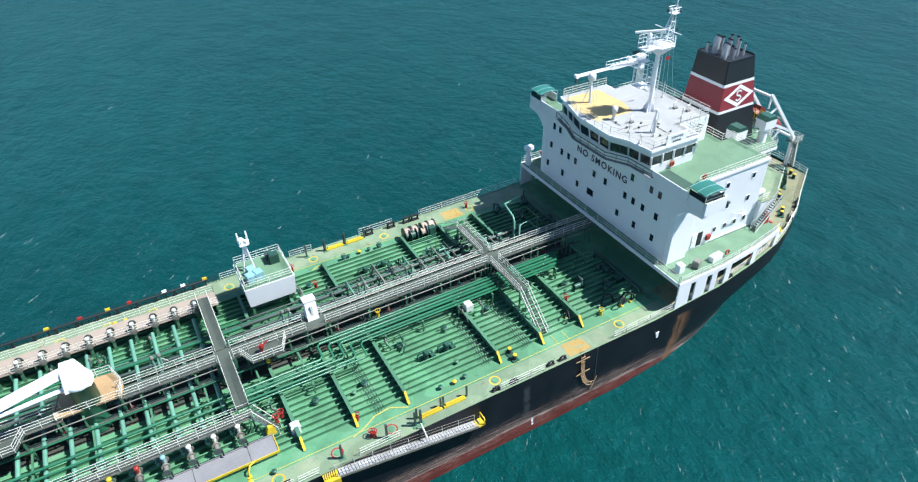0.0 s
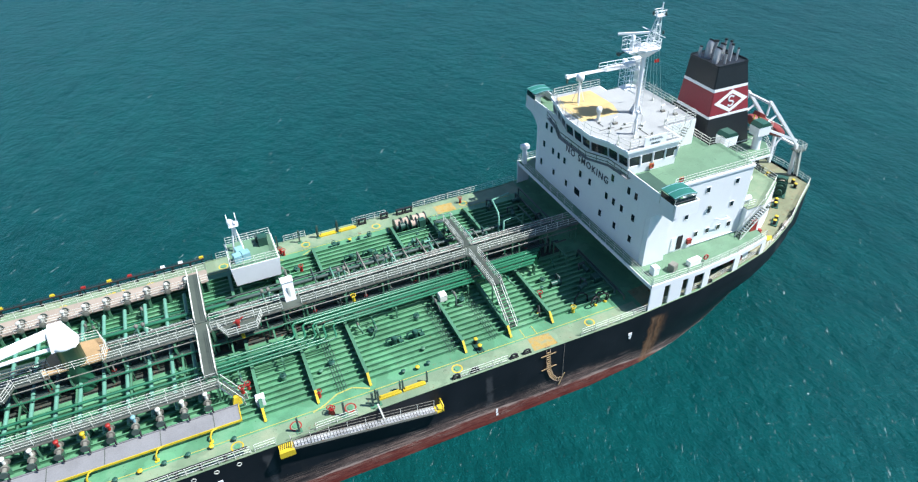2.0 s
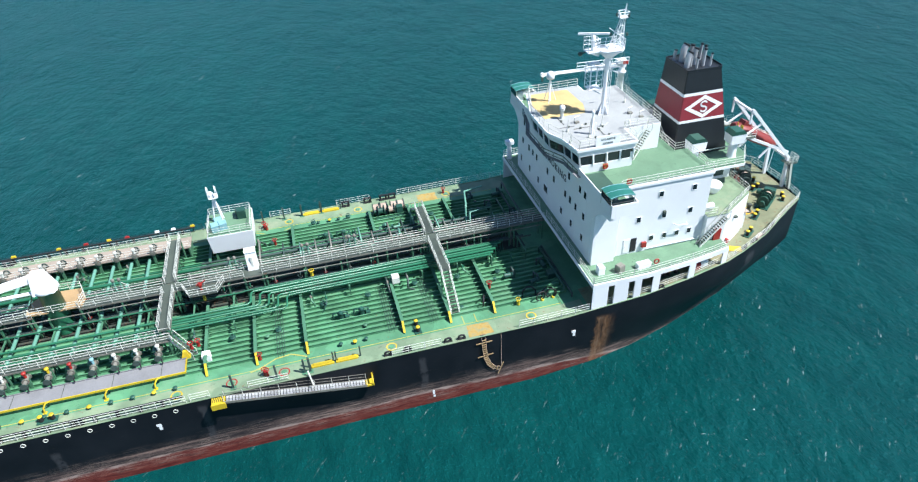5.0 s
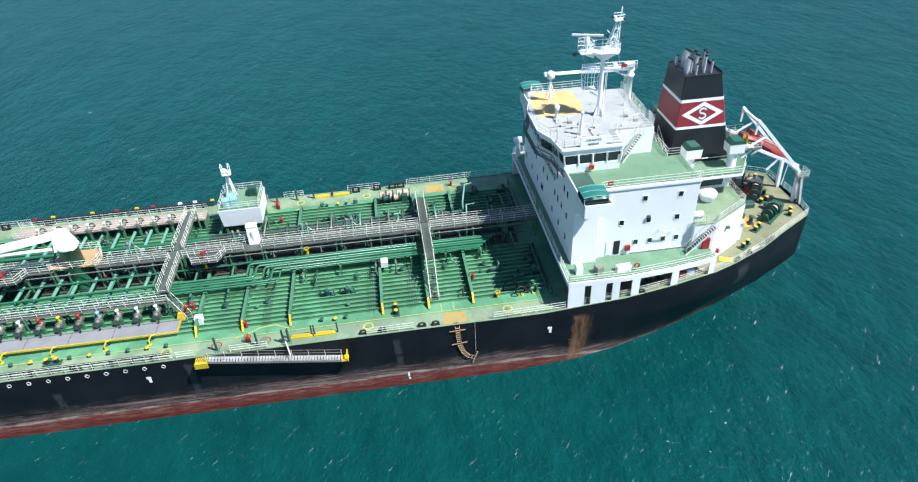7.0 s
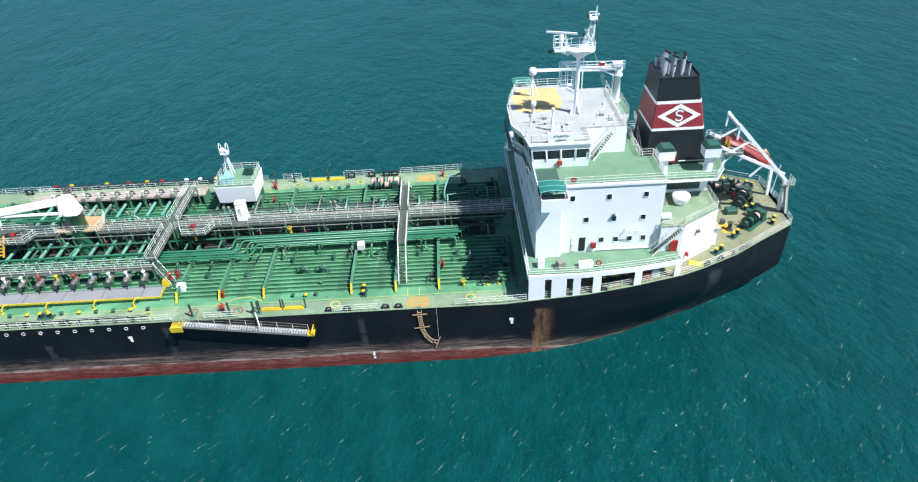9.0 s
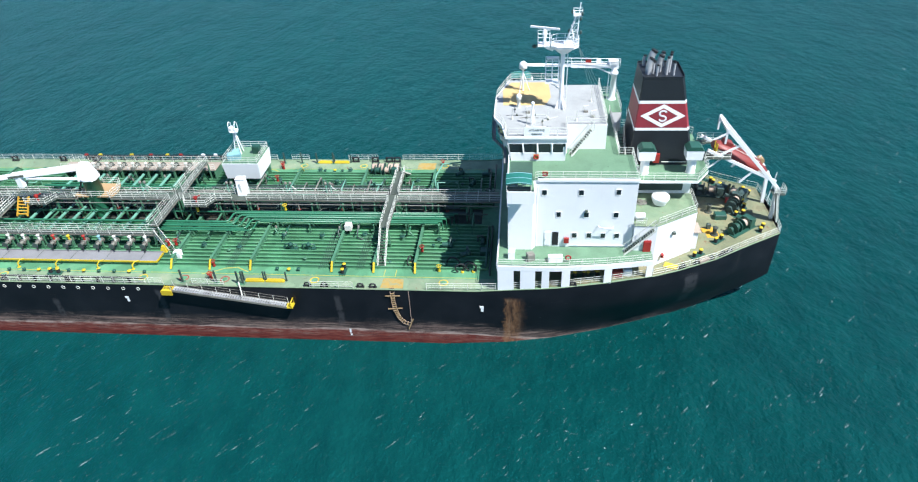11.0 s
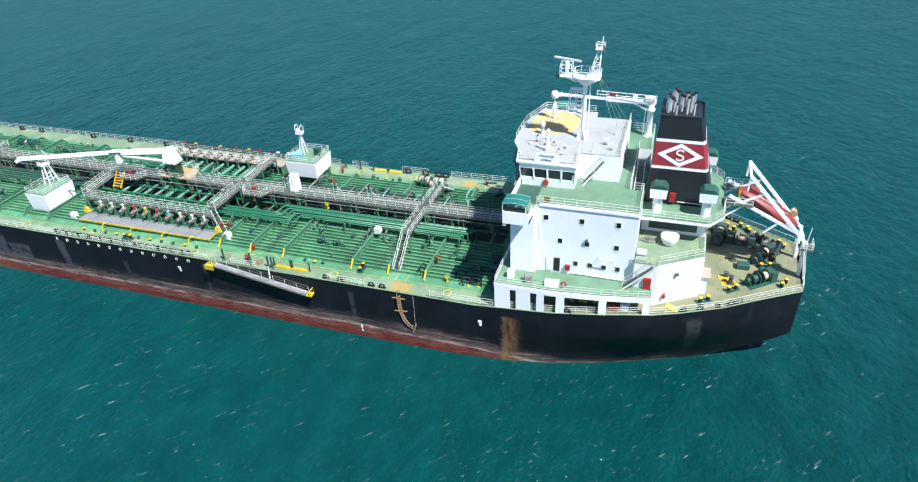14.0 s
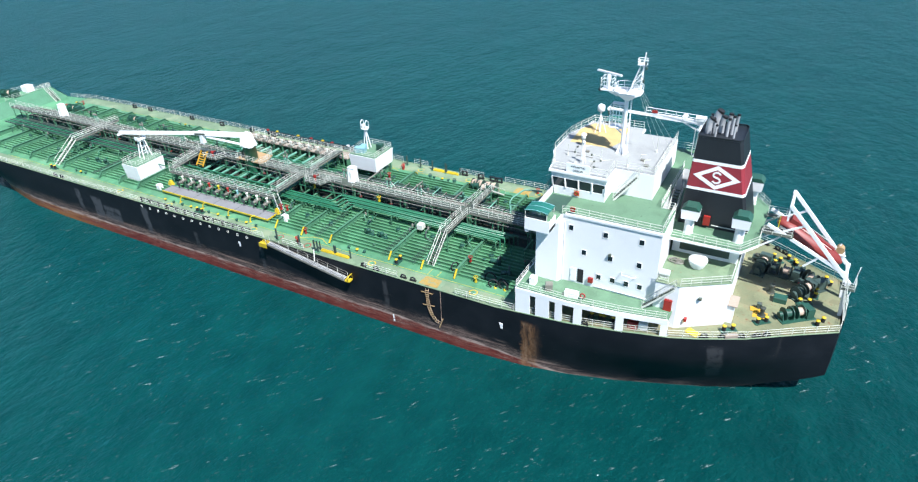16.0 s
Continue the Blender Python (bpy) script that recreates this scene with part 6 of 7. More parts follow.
for x in (-14.5, -20.5, -29.5, -43, -70, -82, -97):
    e = thing("vent_stand", (x, 1.9, DECK_Z), "pair of pale valve risers beside the catwalk", "vent", "valve risers")
    for dx in (-0.35, 0.35):
        part("riser_pipe", Mesh().tube([(dx, 0, 0), (dx, 0, 4.4)], 0.13, 8), "pipe_pale", e)
        part("valve_head", Mesh().lathe(dx, 0, [(0.15, 4.3), (0.22, 4.4), (0.22, 4.6), (0.1, 4.75)], 10), "service", e)
    for dx in (-1.0, 1.0):
        part("stay", Mesh().beam((dx, 0.3, 3.2), (dx * 0.35, 0, 4.2), 0.08, 0.08), "rail", e)

# ---- tank fittings ----
def tank_hatch(at, r=0.5, h=0.8):
    e = thing("tank_hatch", at, "green round tank hatch with a bolted lid", "hatch", "tank hatches")
    part("coaming", Mesh().lathe(0, 0, [(r, 0), (r, h)], 14), "girder", e)
    part("lid", Mesh().lathe(0, 0, [(r + 0.08, h), (r + 0.08, h + 0.08), (r + 0.04, h + 0.1), (0.05, h + 0.13)], 14), "machine", e)
    part("handwheel", Mesh().tube([(0.24 * math.cos(a), 0.24 * math.sin(a), h + 0.35) for a in [k * math.tau / 10 for k in range(11)]], 0.04, 5), "machine", e)


def tank_cleaning_gear(at):
    e = thing("tank_cleaning_machine", at, "dark green tank cleaning machine with pipe loops", "deck machine", "tank machines")
    part("pedestal", Mesh().lathe(0, 0, [(0.45, 0), (0.3, 0.3), (0.3, 0.9), (0.4, 1.0), (0.2, 1.25)], 12), "machine", e)
    part("loop", Mesh().tube([(-0.9, 0.2, 0.1), (-0.9, 0.2, 0.9), (0, 0.2, 1.05), (0.8, 0.1, 0.9), (0.8, 0.1, 0.1)], 0.09, 6), "machine", e)
    part("valve", Mesh().box(0.5, 1.0, -0.4, 0.1, 0, 0.6), "machine", e)


def low_vent(at, material="machine"):
    e = thing("mushroom_vent", at, "low dark green mushroom vent on deck", "vent", "mushroom vents")
    part("stem", Mesh().lathe(0, 0, [(0.13, 0), (0.13, 0.36)], 8), "machine" if material == "yellow" else material, e)
    part("cap", Mesh().lathe(0, 0, [(0.24, 0.34), (0.25, 0.44), (0.23, 0.46), (0.05, 0.5)], 12), material, e)


for x0 in (-16.5, -82.6):
    for s in (-1, 1):
        tank_cleaning_gear((x0 - 1.2, s * 8.4, DECK_Z))
        tank_cleaning_gear((x0 + 1.3, s * 8.4, DECK_Z))
        low_vent((x0 - 1.8, s * 12.85, DECK_Z))
        low_vent((x0 + 1.1, s * 12.85, DECK_Z))
        low_vent((x0 - 0.2, s * 12.95, DECK_Z), "yellow")
for x, y in ((-2.6, -5.6), (-8.0, -5.2), (-14.0, -5.6), (-19.5, -5.6), (-25.0, -8.6), (-30.2, -8.2), (-30.6, -4.6), (2.6, -6.2), (-24.8, 9.4), (-14.0, 12.6), (-19.0, 12.6), (-2.4, 9.3), (-64.5, -6), (-69, -3.8), (-75, -8), (-86, -9), (-97, -8), (-103, -5), (-75, 9), (-86, 8), (-97, 9), (-103, 6), (-110, -6), (-114, 7)):
    tank_hatch((x, y, DECK_Z), 0.3, 0.6)
rnd = random.Random(3)
for k in range(60):
    x, y = rnd.uniform(-112, 8), rnd.choice((-1, 1)) * rnd.uniform(3.2, 12.4)
    if not -62 < x < -34:
        low_vent((x, y, DECK_Z), rnd.choice(["machine", "machine", "girder", "pipe"]))


def small_valve(at, col, turn=0.0):
    e = thing("deck_valve", at, "%s valve with a handwheel on deck" % col.replace("fun_", ""), "valve", "deck valves", turn)
    part("body", Mesh().lathe(0, 0, [(0.22, 0), (0.16, 0.5), (0.22, 0.6)], 8), col, e)
    part("wheel", Mesh().tube([(0.3 * math.cos(a), 0.3 * math.sin(a), 0.85) for a in [k * math.tau / 10 for k in range(11)]], 0.05, 5), col, e)
    part("spindle", Mesh().tube([(0, 0, 0.6), (0, 0, 0.9)], 0.05, 5), col, e)


for x, y, z, c in ((-24.4, 7.6, 10.6, "red"), (-25.9, 14.4, 9.2, "red"), (-25.6, 13.8, 9.2, "red"), (-27.3, -12.2, 9.2, "red"), (-26.8, -14.7, 9.2, "red"), (-26.6, -14.9, 9.2, "red"), (0.6, -9.0, 9.8, "red"), (-20.2, -1.6, 11.3, "yellow"), (-33.0, -2.4, 11.5, "yellow"), (0.9, 15.2, 9.2, "red"), (-33.8, -8.9, 10.2, "red"), (-34.4, -9.6, 10.6, "red"), (3.2, -12.4, 9.2, "yellow"), (-47.0, 2.2, 10.4, "red"), (-118, 12.5, 9.3, "red"), (-120, 9.5, 9.3, "red")):
    small_valve((x, y, z), c)
for y in (-11.3, -12.1):
    e = thing("hose_coil", (5.0 if y > -12 else 7.2, y, DECK_Z), "black cargo hose arched over the deck", "hose", "deck hoses")
    part("hose", Mesh().tube([(-0.9, 0, 0.1), (-0.8, 0.1, 0.9), (-0.3, 0.2, 1.35), (0.3, 0.1, 1.3), (0.8, 0, 0.8), (0.8, -0.2, 0.1)], 0.1, 7), "black", e)
    part("saddle", Mesh().box(-1.1, 1.1, -0.2, 0.2, 0, 0.1), "girder", e)
small_box("vent_box", (-10.3, -4.7, 10.3), (0.9, 1.1, 0.9), "rail", "pale box on the pipe rack", "box")
small_box("deck_locker", (9.0, -8.6, DECK_Z), (1.3, 1.0, 0.9), "machine", "green locker in the shade of the house", "locker")
small_box("deck_locker", (-33.0, -10.5, DECK_Z), (0.9, 0.8, 1.2), "white", "small white locker beside the manifold stair", "locker")
small_box("deck_locker", (-62.4, -11.2, DECK_Z), (0.9, 0.8, 1.0), "white", "small white locker beside the drip tray", "locker")
small_box("deck_locker", (12.6, -14.4, PLAT), (0.8, 0.8, 1.1), "white", "white meter box on the house platform", "locker")
small_box("winch_cover", (14.9, -14.8, PLAT), (0.9, 0.8, 1.0), "service", "grey canvas covered winch", "winch cover", 20)
small_box("deck_locker", (17.9, -14.9, PLAT), (1.7, 0.7, 0.75), "white", "long white locker on the house platform", "locker", 4)
small_box("fire_locker", (29.0, -11.0 - 1.75, PLAT), (0.9, 0.25, 1.6), "red", "red fire locker under the stair", "locker")
b = thing("lifebuoy", (19.4, -15.2, PLAT + 0.4), "orange lifebuoy on the platform railing", "lifebuoy", "lifebuoys")
part("ring", Mesh().tube([(0.3 * math.cos(a), 0, 0.3 + 0.3 * math.sin(a)) for a in [k * math.tau / 12 for k in range(13)]], 0.09, 6), "red", b)
# rescue boat on the starboard platform
r = thing("rescue_boat", (16.5, 14.6, PLAT + 0.5), "orange rescue boat on its cradle", "boat")
part("boat_body", Mesh().prism([(-2.6, -0.6), (1.8, -0.9), (2.6, 0), (1.8, 0.9), (-2.6, 0.6)], 0, 0.9, [(-2.8, -0.9), (2.0, -1.1), (3.1, 0), (2.0, 1.1), (-2.8, 0.9)]), "boat", r)
part("cradle", Mesh().box(-1.5, -1.2, -0.8, 0.8, -0.5, 0.05).box(1.0, 1.3, -0.8, 0.8, -0.5, 0.05), "white", r)
d = thing("davit_column", (11.6, 15.3, PLAT), "white davit post by the rescue boat", "davit")
part("column", Mesh().lathe(0, 0, [(0.4, 0), (0.35, 2.4)], 10), "white", d)
part("head", Mesh().box(-0.6, 0.6, -0.4, 0.4, 2.4, 3.0), "white", d)

# rope drums on the starboard deck
w = winch((-8.0, 12.0, DECK_Z), 0, "machine")
for x in (-9.8, -8.7, -7.2, -6.2):
    e = thing("rope_drum", (x, 12.6, DECK_Z), "mooring drum wound with pale brown rope", "rope drum", "rope drums")
    part("rope", Mesh().tube([(-0.42, 0, 0.95), (0.42, 0, 0.95)], 0.75, 16), "rope", e)
    for q in (-0.47, 0.47):
        part("flange", Mesh().tube([(q - 0.04, 0, 0.95), (q + 0.04, 0, 0.95)], 0.92, 16), "pipe_dark", e)
    part("stand", Mesh().box(-0.5, 0.5, -0.5, 0.5, 0, 0.3), "machine", e)
structure("paint_patch", Mesh().prism([(-10.4, 13.3), (-5.6, 13.3), (-5.6, 13.7), (-10.4, 13.7)], DECK_Z + 0.012, DECK_Z + 0.018), "worn_orange", "worn orange painted strip at the winch", "deck marking")

# ---- cargo manifold ----
def manifold(side):
    y_in, y_out = side * 8.2, side * 10.5
    lo, hi = sorted((side * 10.3, side * 12.35))
    if side < 0:
        t = thing("drip_tray", (-47.7, side * 11.3, DECK_Z), "long grey drip tray with a yellow edge", "drip tray")
        part("tray_top", Mesh().box(-12.5, 12.5, -1.0, 1.0, 0.62, 0.72), "tray", t)
        part("outer_edge", Mesh().box(-12.6, 12.6, -1.08, -1.0, 0.55, 0.8), "yellow", t, "yellow painted edge")
        part("end_edge", Mesh().box(12.5, 12.6, -1.0, 1.0, 0.55, 0.8), "yellow", t)
        part("inner_edge", Mesh().box(-12.6, 12.6, 1.0, 1.08, 0.45, 0.86), "tray", t)
        for k in range(9):
            part("leg", Mesh().box(-12 + 3 * k - 0.1, -12 + 3 * k + 0.1, -0.9, 0.9, 0, 0.62), "girder", t)
        for k in range(5):
            part("seam", Mesh().box(-10 + 5 * k - 0.03, -10 + 5 * k + 0.03, -0.98, 0.98, 0.72, 0.735), "grate", t)
    else:
        t = thing("hose_walkway", (-48.6, side * 11.4, DECK_Z), "faded pinkish walkway over the starboard manifold", "walkway")
        part("planking", Mesh().box(-13.2, 13.2, -1.5, 1.1, 1.9, 2.0), "pinkish", t)
        for k in range(12):
            part("bearer", Mesh().box(-13 + 2.36 * k - 0.08, -13 + 2.36 * k + 0.08, -1.5, 1.1, 0, 1.9), "girder", t)
        for yy in (-1.5, 1.1):
            railing([(-61.6, side * 11.4 + yy, DECK_Z + 2.0), (-35.4, side * 11.4 + yy, DECK_Z + 2.0)], "white pipe railing of the manifold walkway", step=1.6, group="manifold railings")
    colors = ["rail", "rail", "rail", "blue", "red", "yellow", "red", "rail", "rail", "rail"] if side < 0 else ["rail"] * 10
    for k in range(10):
        x = -37.9 - 2.25 * k
        # transverse crossover pipe between both sides
        if side < 0:
            pipe([(x - 0.6, 9.4, 10.55), (x - 0.6, -8.8, 10.55)], 0.22, "pipe_pale", "pale green crossover pipe between the manifolds", 0)
        e = thing("manifold_valve", (x, side * (8.6 if side < 0 else 9.5), 10.75 if side < 0 else 11.45), "pale manifold reducer with a blanked flange", "valve", "manifold valves")
        part("reducer", Mesh().tube([(0, 0, 0), (0, side * 1.0, 0), (0, side * 1.7, 0.05)], 0.22, 10), "service", e)
        for q in (0.1, 0.95, 1.72):
            part("flange", Mesh().tube([(0, side * q - 0.05, 0), (0, side * q + 0.05, 0)], 0.4, 12), "service" if q < 1 else "pipe_dark", e)
        part("actuator", Mesh().tube([(0, side * 0.5, 0.2), (0, side * 0.5, 0.85)], 0.15, 8).lathe(0, side * 0.5, [(0.24, 0.8), (0.24, 0.95), (0.08, 1.0)], 10), colors[k], e)
        part("foot", Mesh().box(-0.15, 0.15, side * 0.3 - 0.1, side * 0.3 + 0.1, -1.6 if side < 0 else -2.3, -0.2), "girder", e)
        part("drain", Mesh().tube([(0.35, side * 1.6, 0), (0.35, side * 1.9, -0.3), (0.35, side * 1.9, -0.6)], 0.08, 6), "black", e)


manifold(-1)
manifold(1)
catwalk((-36.3, -8.35, 11.75), (-61.6, -8.35, 11.75), 0.95, "raised walkway along the manifold with white railings", supports=4)
ladder_stair((-34.3, -9.6, DECK_Z), (-36.2, -8.6, 11.7), 0.8, "white steep stair at the manifold end")
for x, z in ((-54.5, 0), (-49.0, 0), (-43.0, 0), (-38.0, 0)):
    e = thing("hose_bitt", (x, -12.9, DECK_Z), "yellow bent pipe guard below the drip tray", "guard", "tray guards")
    part("bend", Mesh().tube([(-0.3, -0.3, 0), (-0.25, -0.2, 0.7), (0.0, 0.1, 1.0), (0.5, 0.3, 1.05)], 0.09, 7), "yellow", e)
    part("foot", Mesh().box(-0.5, -0.1, -0.5, -0.1, 0, 0.06), "yellow", e)
for k in range(11):
    low_vent((-36.2 - 2.15 * k, -14.0, DECK_Z), "yellow" if k % 3 == 1 else "machine")
for x in (-35.2, -60.8):
    e = thing("corner_guard", (x, -9.8, DECK_Z + 0.6), "yellow guard block at the drip tray corner", "guard", "tray corners")
    part("block", Mesh().prism([(-0.5, -0.4), (0.5, -0.4), (0.5, 0.4), (-0.5, 0.4)], 0, 0.9, [(-0.2, -0.2), (0.2, -0.2), (0.2, 0.2), (-0.2, 0.2)]), "yellow", e)
    part("foot", Mesh().box(-0.6, 0.6, -0.5, 0.5, -0.6, 0.02), "girder", e)

# ---- hose crane ----
def hose_crane():
    p = thing("crane_pedestal_deck", (-49.6, 0.3, CW + 0.1), "tan painted platform round the crane pedestal", "platform")
    part("floor", Mesh().prism([(-3.0, -1.2), (2.9, -1.2), (3.2, 0.4), (2.4, 2.6), (-1.8, 2.8), (-3.2, 1.0)], 0, 0.12), "tan", p)
    for x, y in ((-2.6, -0.9), (2.6, -0.9), (2.0, 2.2), (-1.6, 2.4)):
        part("leg", Mesh().box(x - 0.12, x + 0.12, y - 0.12, y + 0.12, CW and -3.4, 0), "girder", p)
    railing([(-46.7, -0.8, CW + 0.22), (-46.4, 0.7, CW + 0.22), (-47.2, 2.9, CW + 0.22), (-51.3, 3.1, CW + 0.22)], "white railing round the crane platform", step=1.2, group="crane railings")
    railing([(-46.8, -1.05, CW + 0.22), (-52.4, -1.05, CW + 0.22)], "white railing round the crane platform", step=1.4, group="crane railings")
    e = thing("hose_crane", (-49.6, 0.1, CW + 0.2), "white deck crane on a green pedestal with its boom stowed", "crane")
    part("pedestal", Mesh().lathe(0, 0, [(1.15, -3.5), (1.15, 2.5), (1.25, 2.55), (1.25, 2.75)], 20), "pipe", e, "green pedestal")
    part("house", Mesh().prism([(-1.2, -1.1), (1.0, -1.1), (1.3, -0.5), (1.3, 0.5), (1.0, 1.1), (-1.2, 1.1)], 2.7, 5.0, [(-0.9, -0.75), (0.35, -0.75), (0.55, -0.4), (0.55, 0.4), (0.35, 0.75), (-0.9, 0.75)]), "white", e)
    part("house_skirt", Mesh().lathe(0, 0, [(1.3, 2.7), (1.4, 2.85), (1.3, 3.2), (0.9, 3.6)], 18), "white", e)
    tip = Vector((-24.6, -8.1, 4.3))
    root = Vector((-0.5, -0.1, 4.6))
    knee = root.lerp(tip, 0.36) + Vector((0, 0, 0.25))
    b = part("boom", Mesh().beam(root, knee, 0.62, 0.8).beam(knee, tip, 0.46, 0.56), "white", e)
    part("boom_head", Mesh().beam(tip + Vector((0.5, 0.15, 0.0)), tip + Vector((-0.5, -0.15, -0.5)), 0.5, 0.5), "white", b)
    part("cylinder_mount", Mesh().beam(knee + Vector((0.6, 0.2, -0.2)), knee + Vector((0.6, 0.2, -1.9)), 0.7, 0.8), "white", b, "white bracket below the boom")
    part("ram", Mesh().tube([(-0.9, -0.3, 2.7), root.lerp(tip, 0.3) + Vector((0, 0, -0.45))], 0.22, 10), "white", e)
    part("ladder", Mesh().beam((-3.0, 0.5, -0.2), (-1.2, 0.4, 3.2), 0.5, 0.06), "pipe_dark", e)
    part("boom_lettering_bar", Mesh().beam(root.lerp(tip, 0.30) + Vector((0.13, -0.42, 0.2)), root.lerp(tip, 0.38) + Vector((0.13, -0.42, 0.25)), 0.03, 0.3), "grate", b, "grey bar of small unreadable writing")


hose_crane()


def raised_house(at, sx, sy, z0, z1, label):
    """White box shelter on legs with a railed green top."""
    e = thing("foam_house", at, label, "shelter", "raised shelters")
    part("wall", Mesh().prism([(-sx / 2, -sy / 2), (sx / 2, -sy / 2), (sx / 2, sy / 2), (-sx / 2, sy / 2)], z0, z1, [(-sx / 2 - 0.2, -sy / 2 - 0.2), (sx / 2 + 0.2, -sy / 2 - 0.2), (sx / 2 + 0.2, sy / 2 + 0.2), (-sx / 2 - 0.2, sy / 2 + 0.2)]), "white", e)
    part("top_deck", Mesh().box(-sx / 2 - 0.1, sx / 2 + 0.1, -sy / 2 - 0.1, sy / 2 + 0.1, z1, z1 + 0.04), "roof", e)
    for x in (-sx / 2 + 0.3, sx / 2 - 0.3):
        for y in (-sy / 2 + 0.3, sy / 2 - 0.3):
            part("leg", Mesh().box(x - 0.15, x + 0.15, y - 0.15, y + 0.15, 0, z0), "girder", e)
    bx, by, bz = at
    c = [(bx - sx / 2, by - sy / 2, bz + z1), (bx + sx / 2, by - sy / 2, bz + z1), (bx + sx / 2, by + sy / 2, bz + z1), (bx - sx / 2, by + sy / 2, bz + z1)]
    railing(c + c[:1], "white railing round the shelter top", step=1.4, group="shelter railings")
    return e


raised_house((-29.6, 9.8, DECK_Z), 5.4, 5.2, 2.1, 4.8, "white raised shelter with a railed green top")
raised_house((-69.6, -8.2, DECK_Z), 3.8, 5.6, 0.3, 3.3, "white low shelter with a railed green top")
for x, y in ((-31.4, 8.4), (-30.4, 8.6), (-31.0, 9.6)):
    small_box("covered_reel", (x, y, DECK_Z + 4.84), (0.95, 0.95, 1.0), "blue", "pale blue canvas covered reel", "reel cover", 12, "covered reels")
small_box("deck_vent", (-28.0, 10.6, DECK_Z + 4.84), (1.1, 0.9, 1.3), "machine", "green fan housing on the shelter top", "fan housing")
small_box("deck_vent", (-28.4, 11.5, DECK_Z + 4.84), (0.8, 0.7, 0.9), "pipe_dark", "dark fan housing on the shelter top", "fan housing")


def light_mast(at, h, label):
    e = thing("light_mast", at, label, "mast", "light masts")
    top = Vector((0, 0, h))
    for dx, dy in ((-0.7, 0.0), (0.5, -0.5), (0.5, 0.5)):
        part("leg", Mesh().tube([(dx, dy, 0), (dx * 0.25, dy * 0.25, h * 0.75)], 0.1, 6), "white", e)
    part("column", Mesh().tube([(0, 0, h * 0.5), (0, 0, h)], 0.2, 8), "white", e)
    part("basket", Mesh().box(-0.55, 0.55, -0.5, 0.5, h - 0.7, h - 0.62), "white", e)
    for x in (-0.5, 0.5):
        part("hoop", Mesh().tube([(x, -0.5, h - 0.6), (x, -0.45, h + 0.6), (x, 0, h + 0.95), (x, 0.45, h + 0.6), (x, 0.5, h - 0.6)], 0.05, 5), "white", e)
    part("lamp", Mesh().lathe(-0.3, 0, [(0.2, h - 0.55), (0.34, h - 0.3), (0.34, h + 0.1), (0.1, h + 0.2)], 10), "white", e)
    part("lamp", Mesh().lathe(0.35, 0, [(0.2, h - 0.9), (0.3, h - 0.8), (0.3, h - 0.3), (0.1, h - 0.2)], 10), "white", e)


light_mast((-30.9, 10.6, DECK_Z + 4.84), 4.4, "white tripod mast with floodlights on the shelter")
# boom rest on the port shelter
e = thing("boom_rest", (-70.0, -7.0, DECK_Z + 3.34), "white lattice boom rest on the port shelter", "boom rest")
for dx in (-0.6, 0.6):
    for dy in (-0.9, 0.9):
        part("leg", Mesh().tube([(dx, dy, 0), (dx * 0.4, dy * 0.5, 3.6)], 0.12, 6), "white", e)
for z in (1.0, 2.1, 3.2):
    k = z / 3.6
    part("tie", Mesh().beam((-0.6 + 0.36 * k, -0.9 + 0.45 * k, z), (-0.6 + 0.36 * k, 0.9 - 0.45 * k, z), 0.09, 0.09), "white", e)
    part("tie", Mesh().beam((0.6 - 0.36 * k, -0.9 + 0.45 * k, z), (0.6 - 0.36 * k, 0.9 - 0.45 * k, z), 0.09, 0.09), "white", e)
part("cradle", Mesh().box(-0.5, 0.5, -0.9, 0.9, 3.5, 3.7).box(-0.4, 0.4, -0.95, -0.75, 3.7, 4.2).box(-0.4, 0.4, 0.75, 0.95, 3.7, 4.2), "white", e)

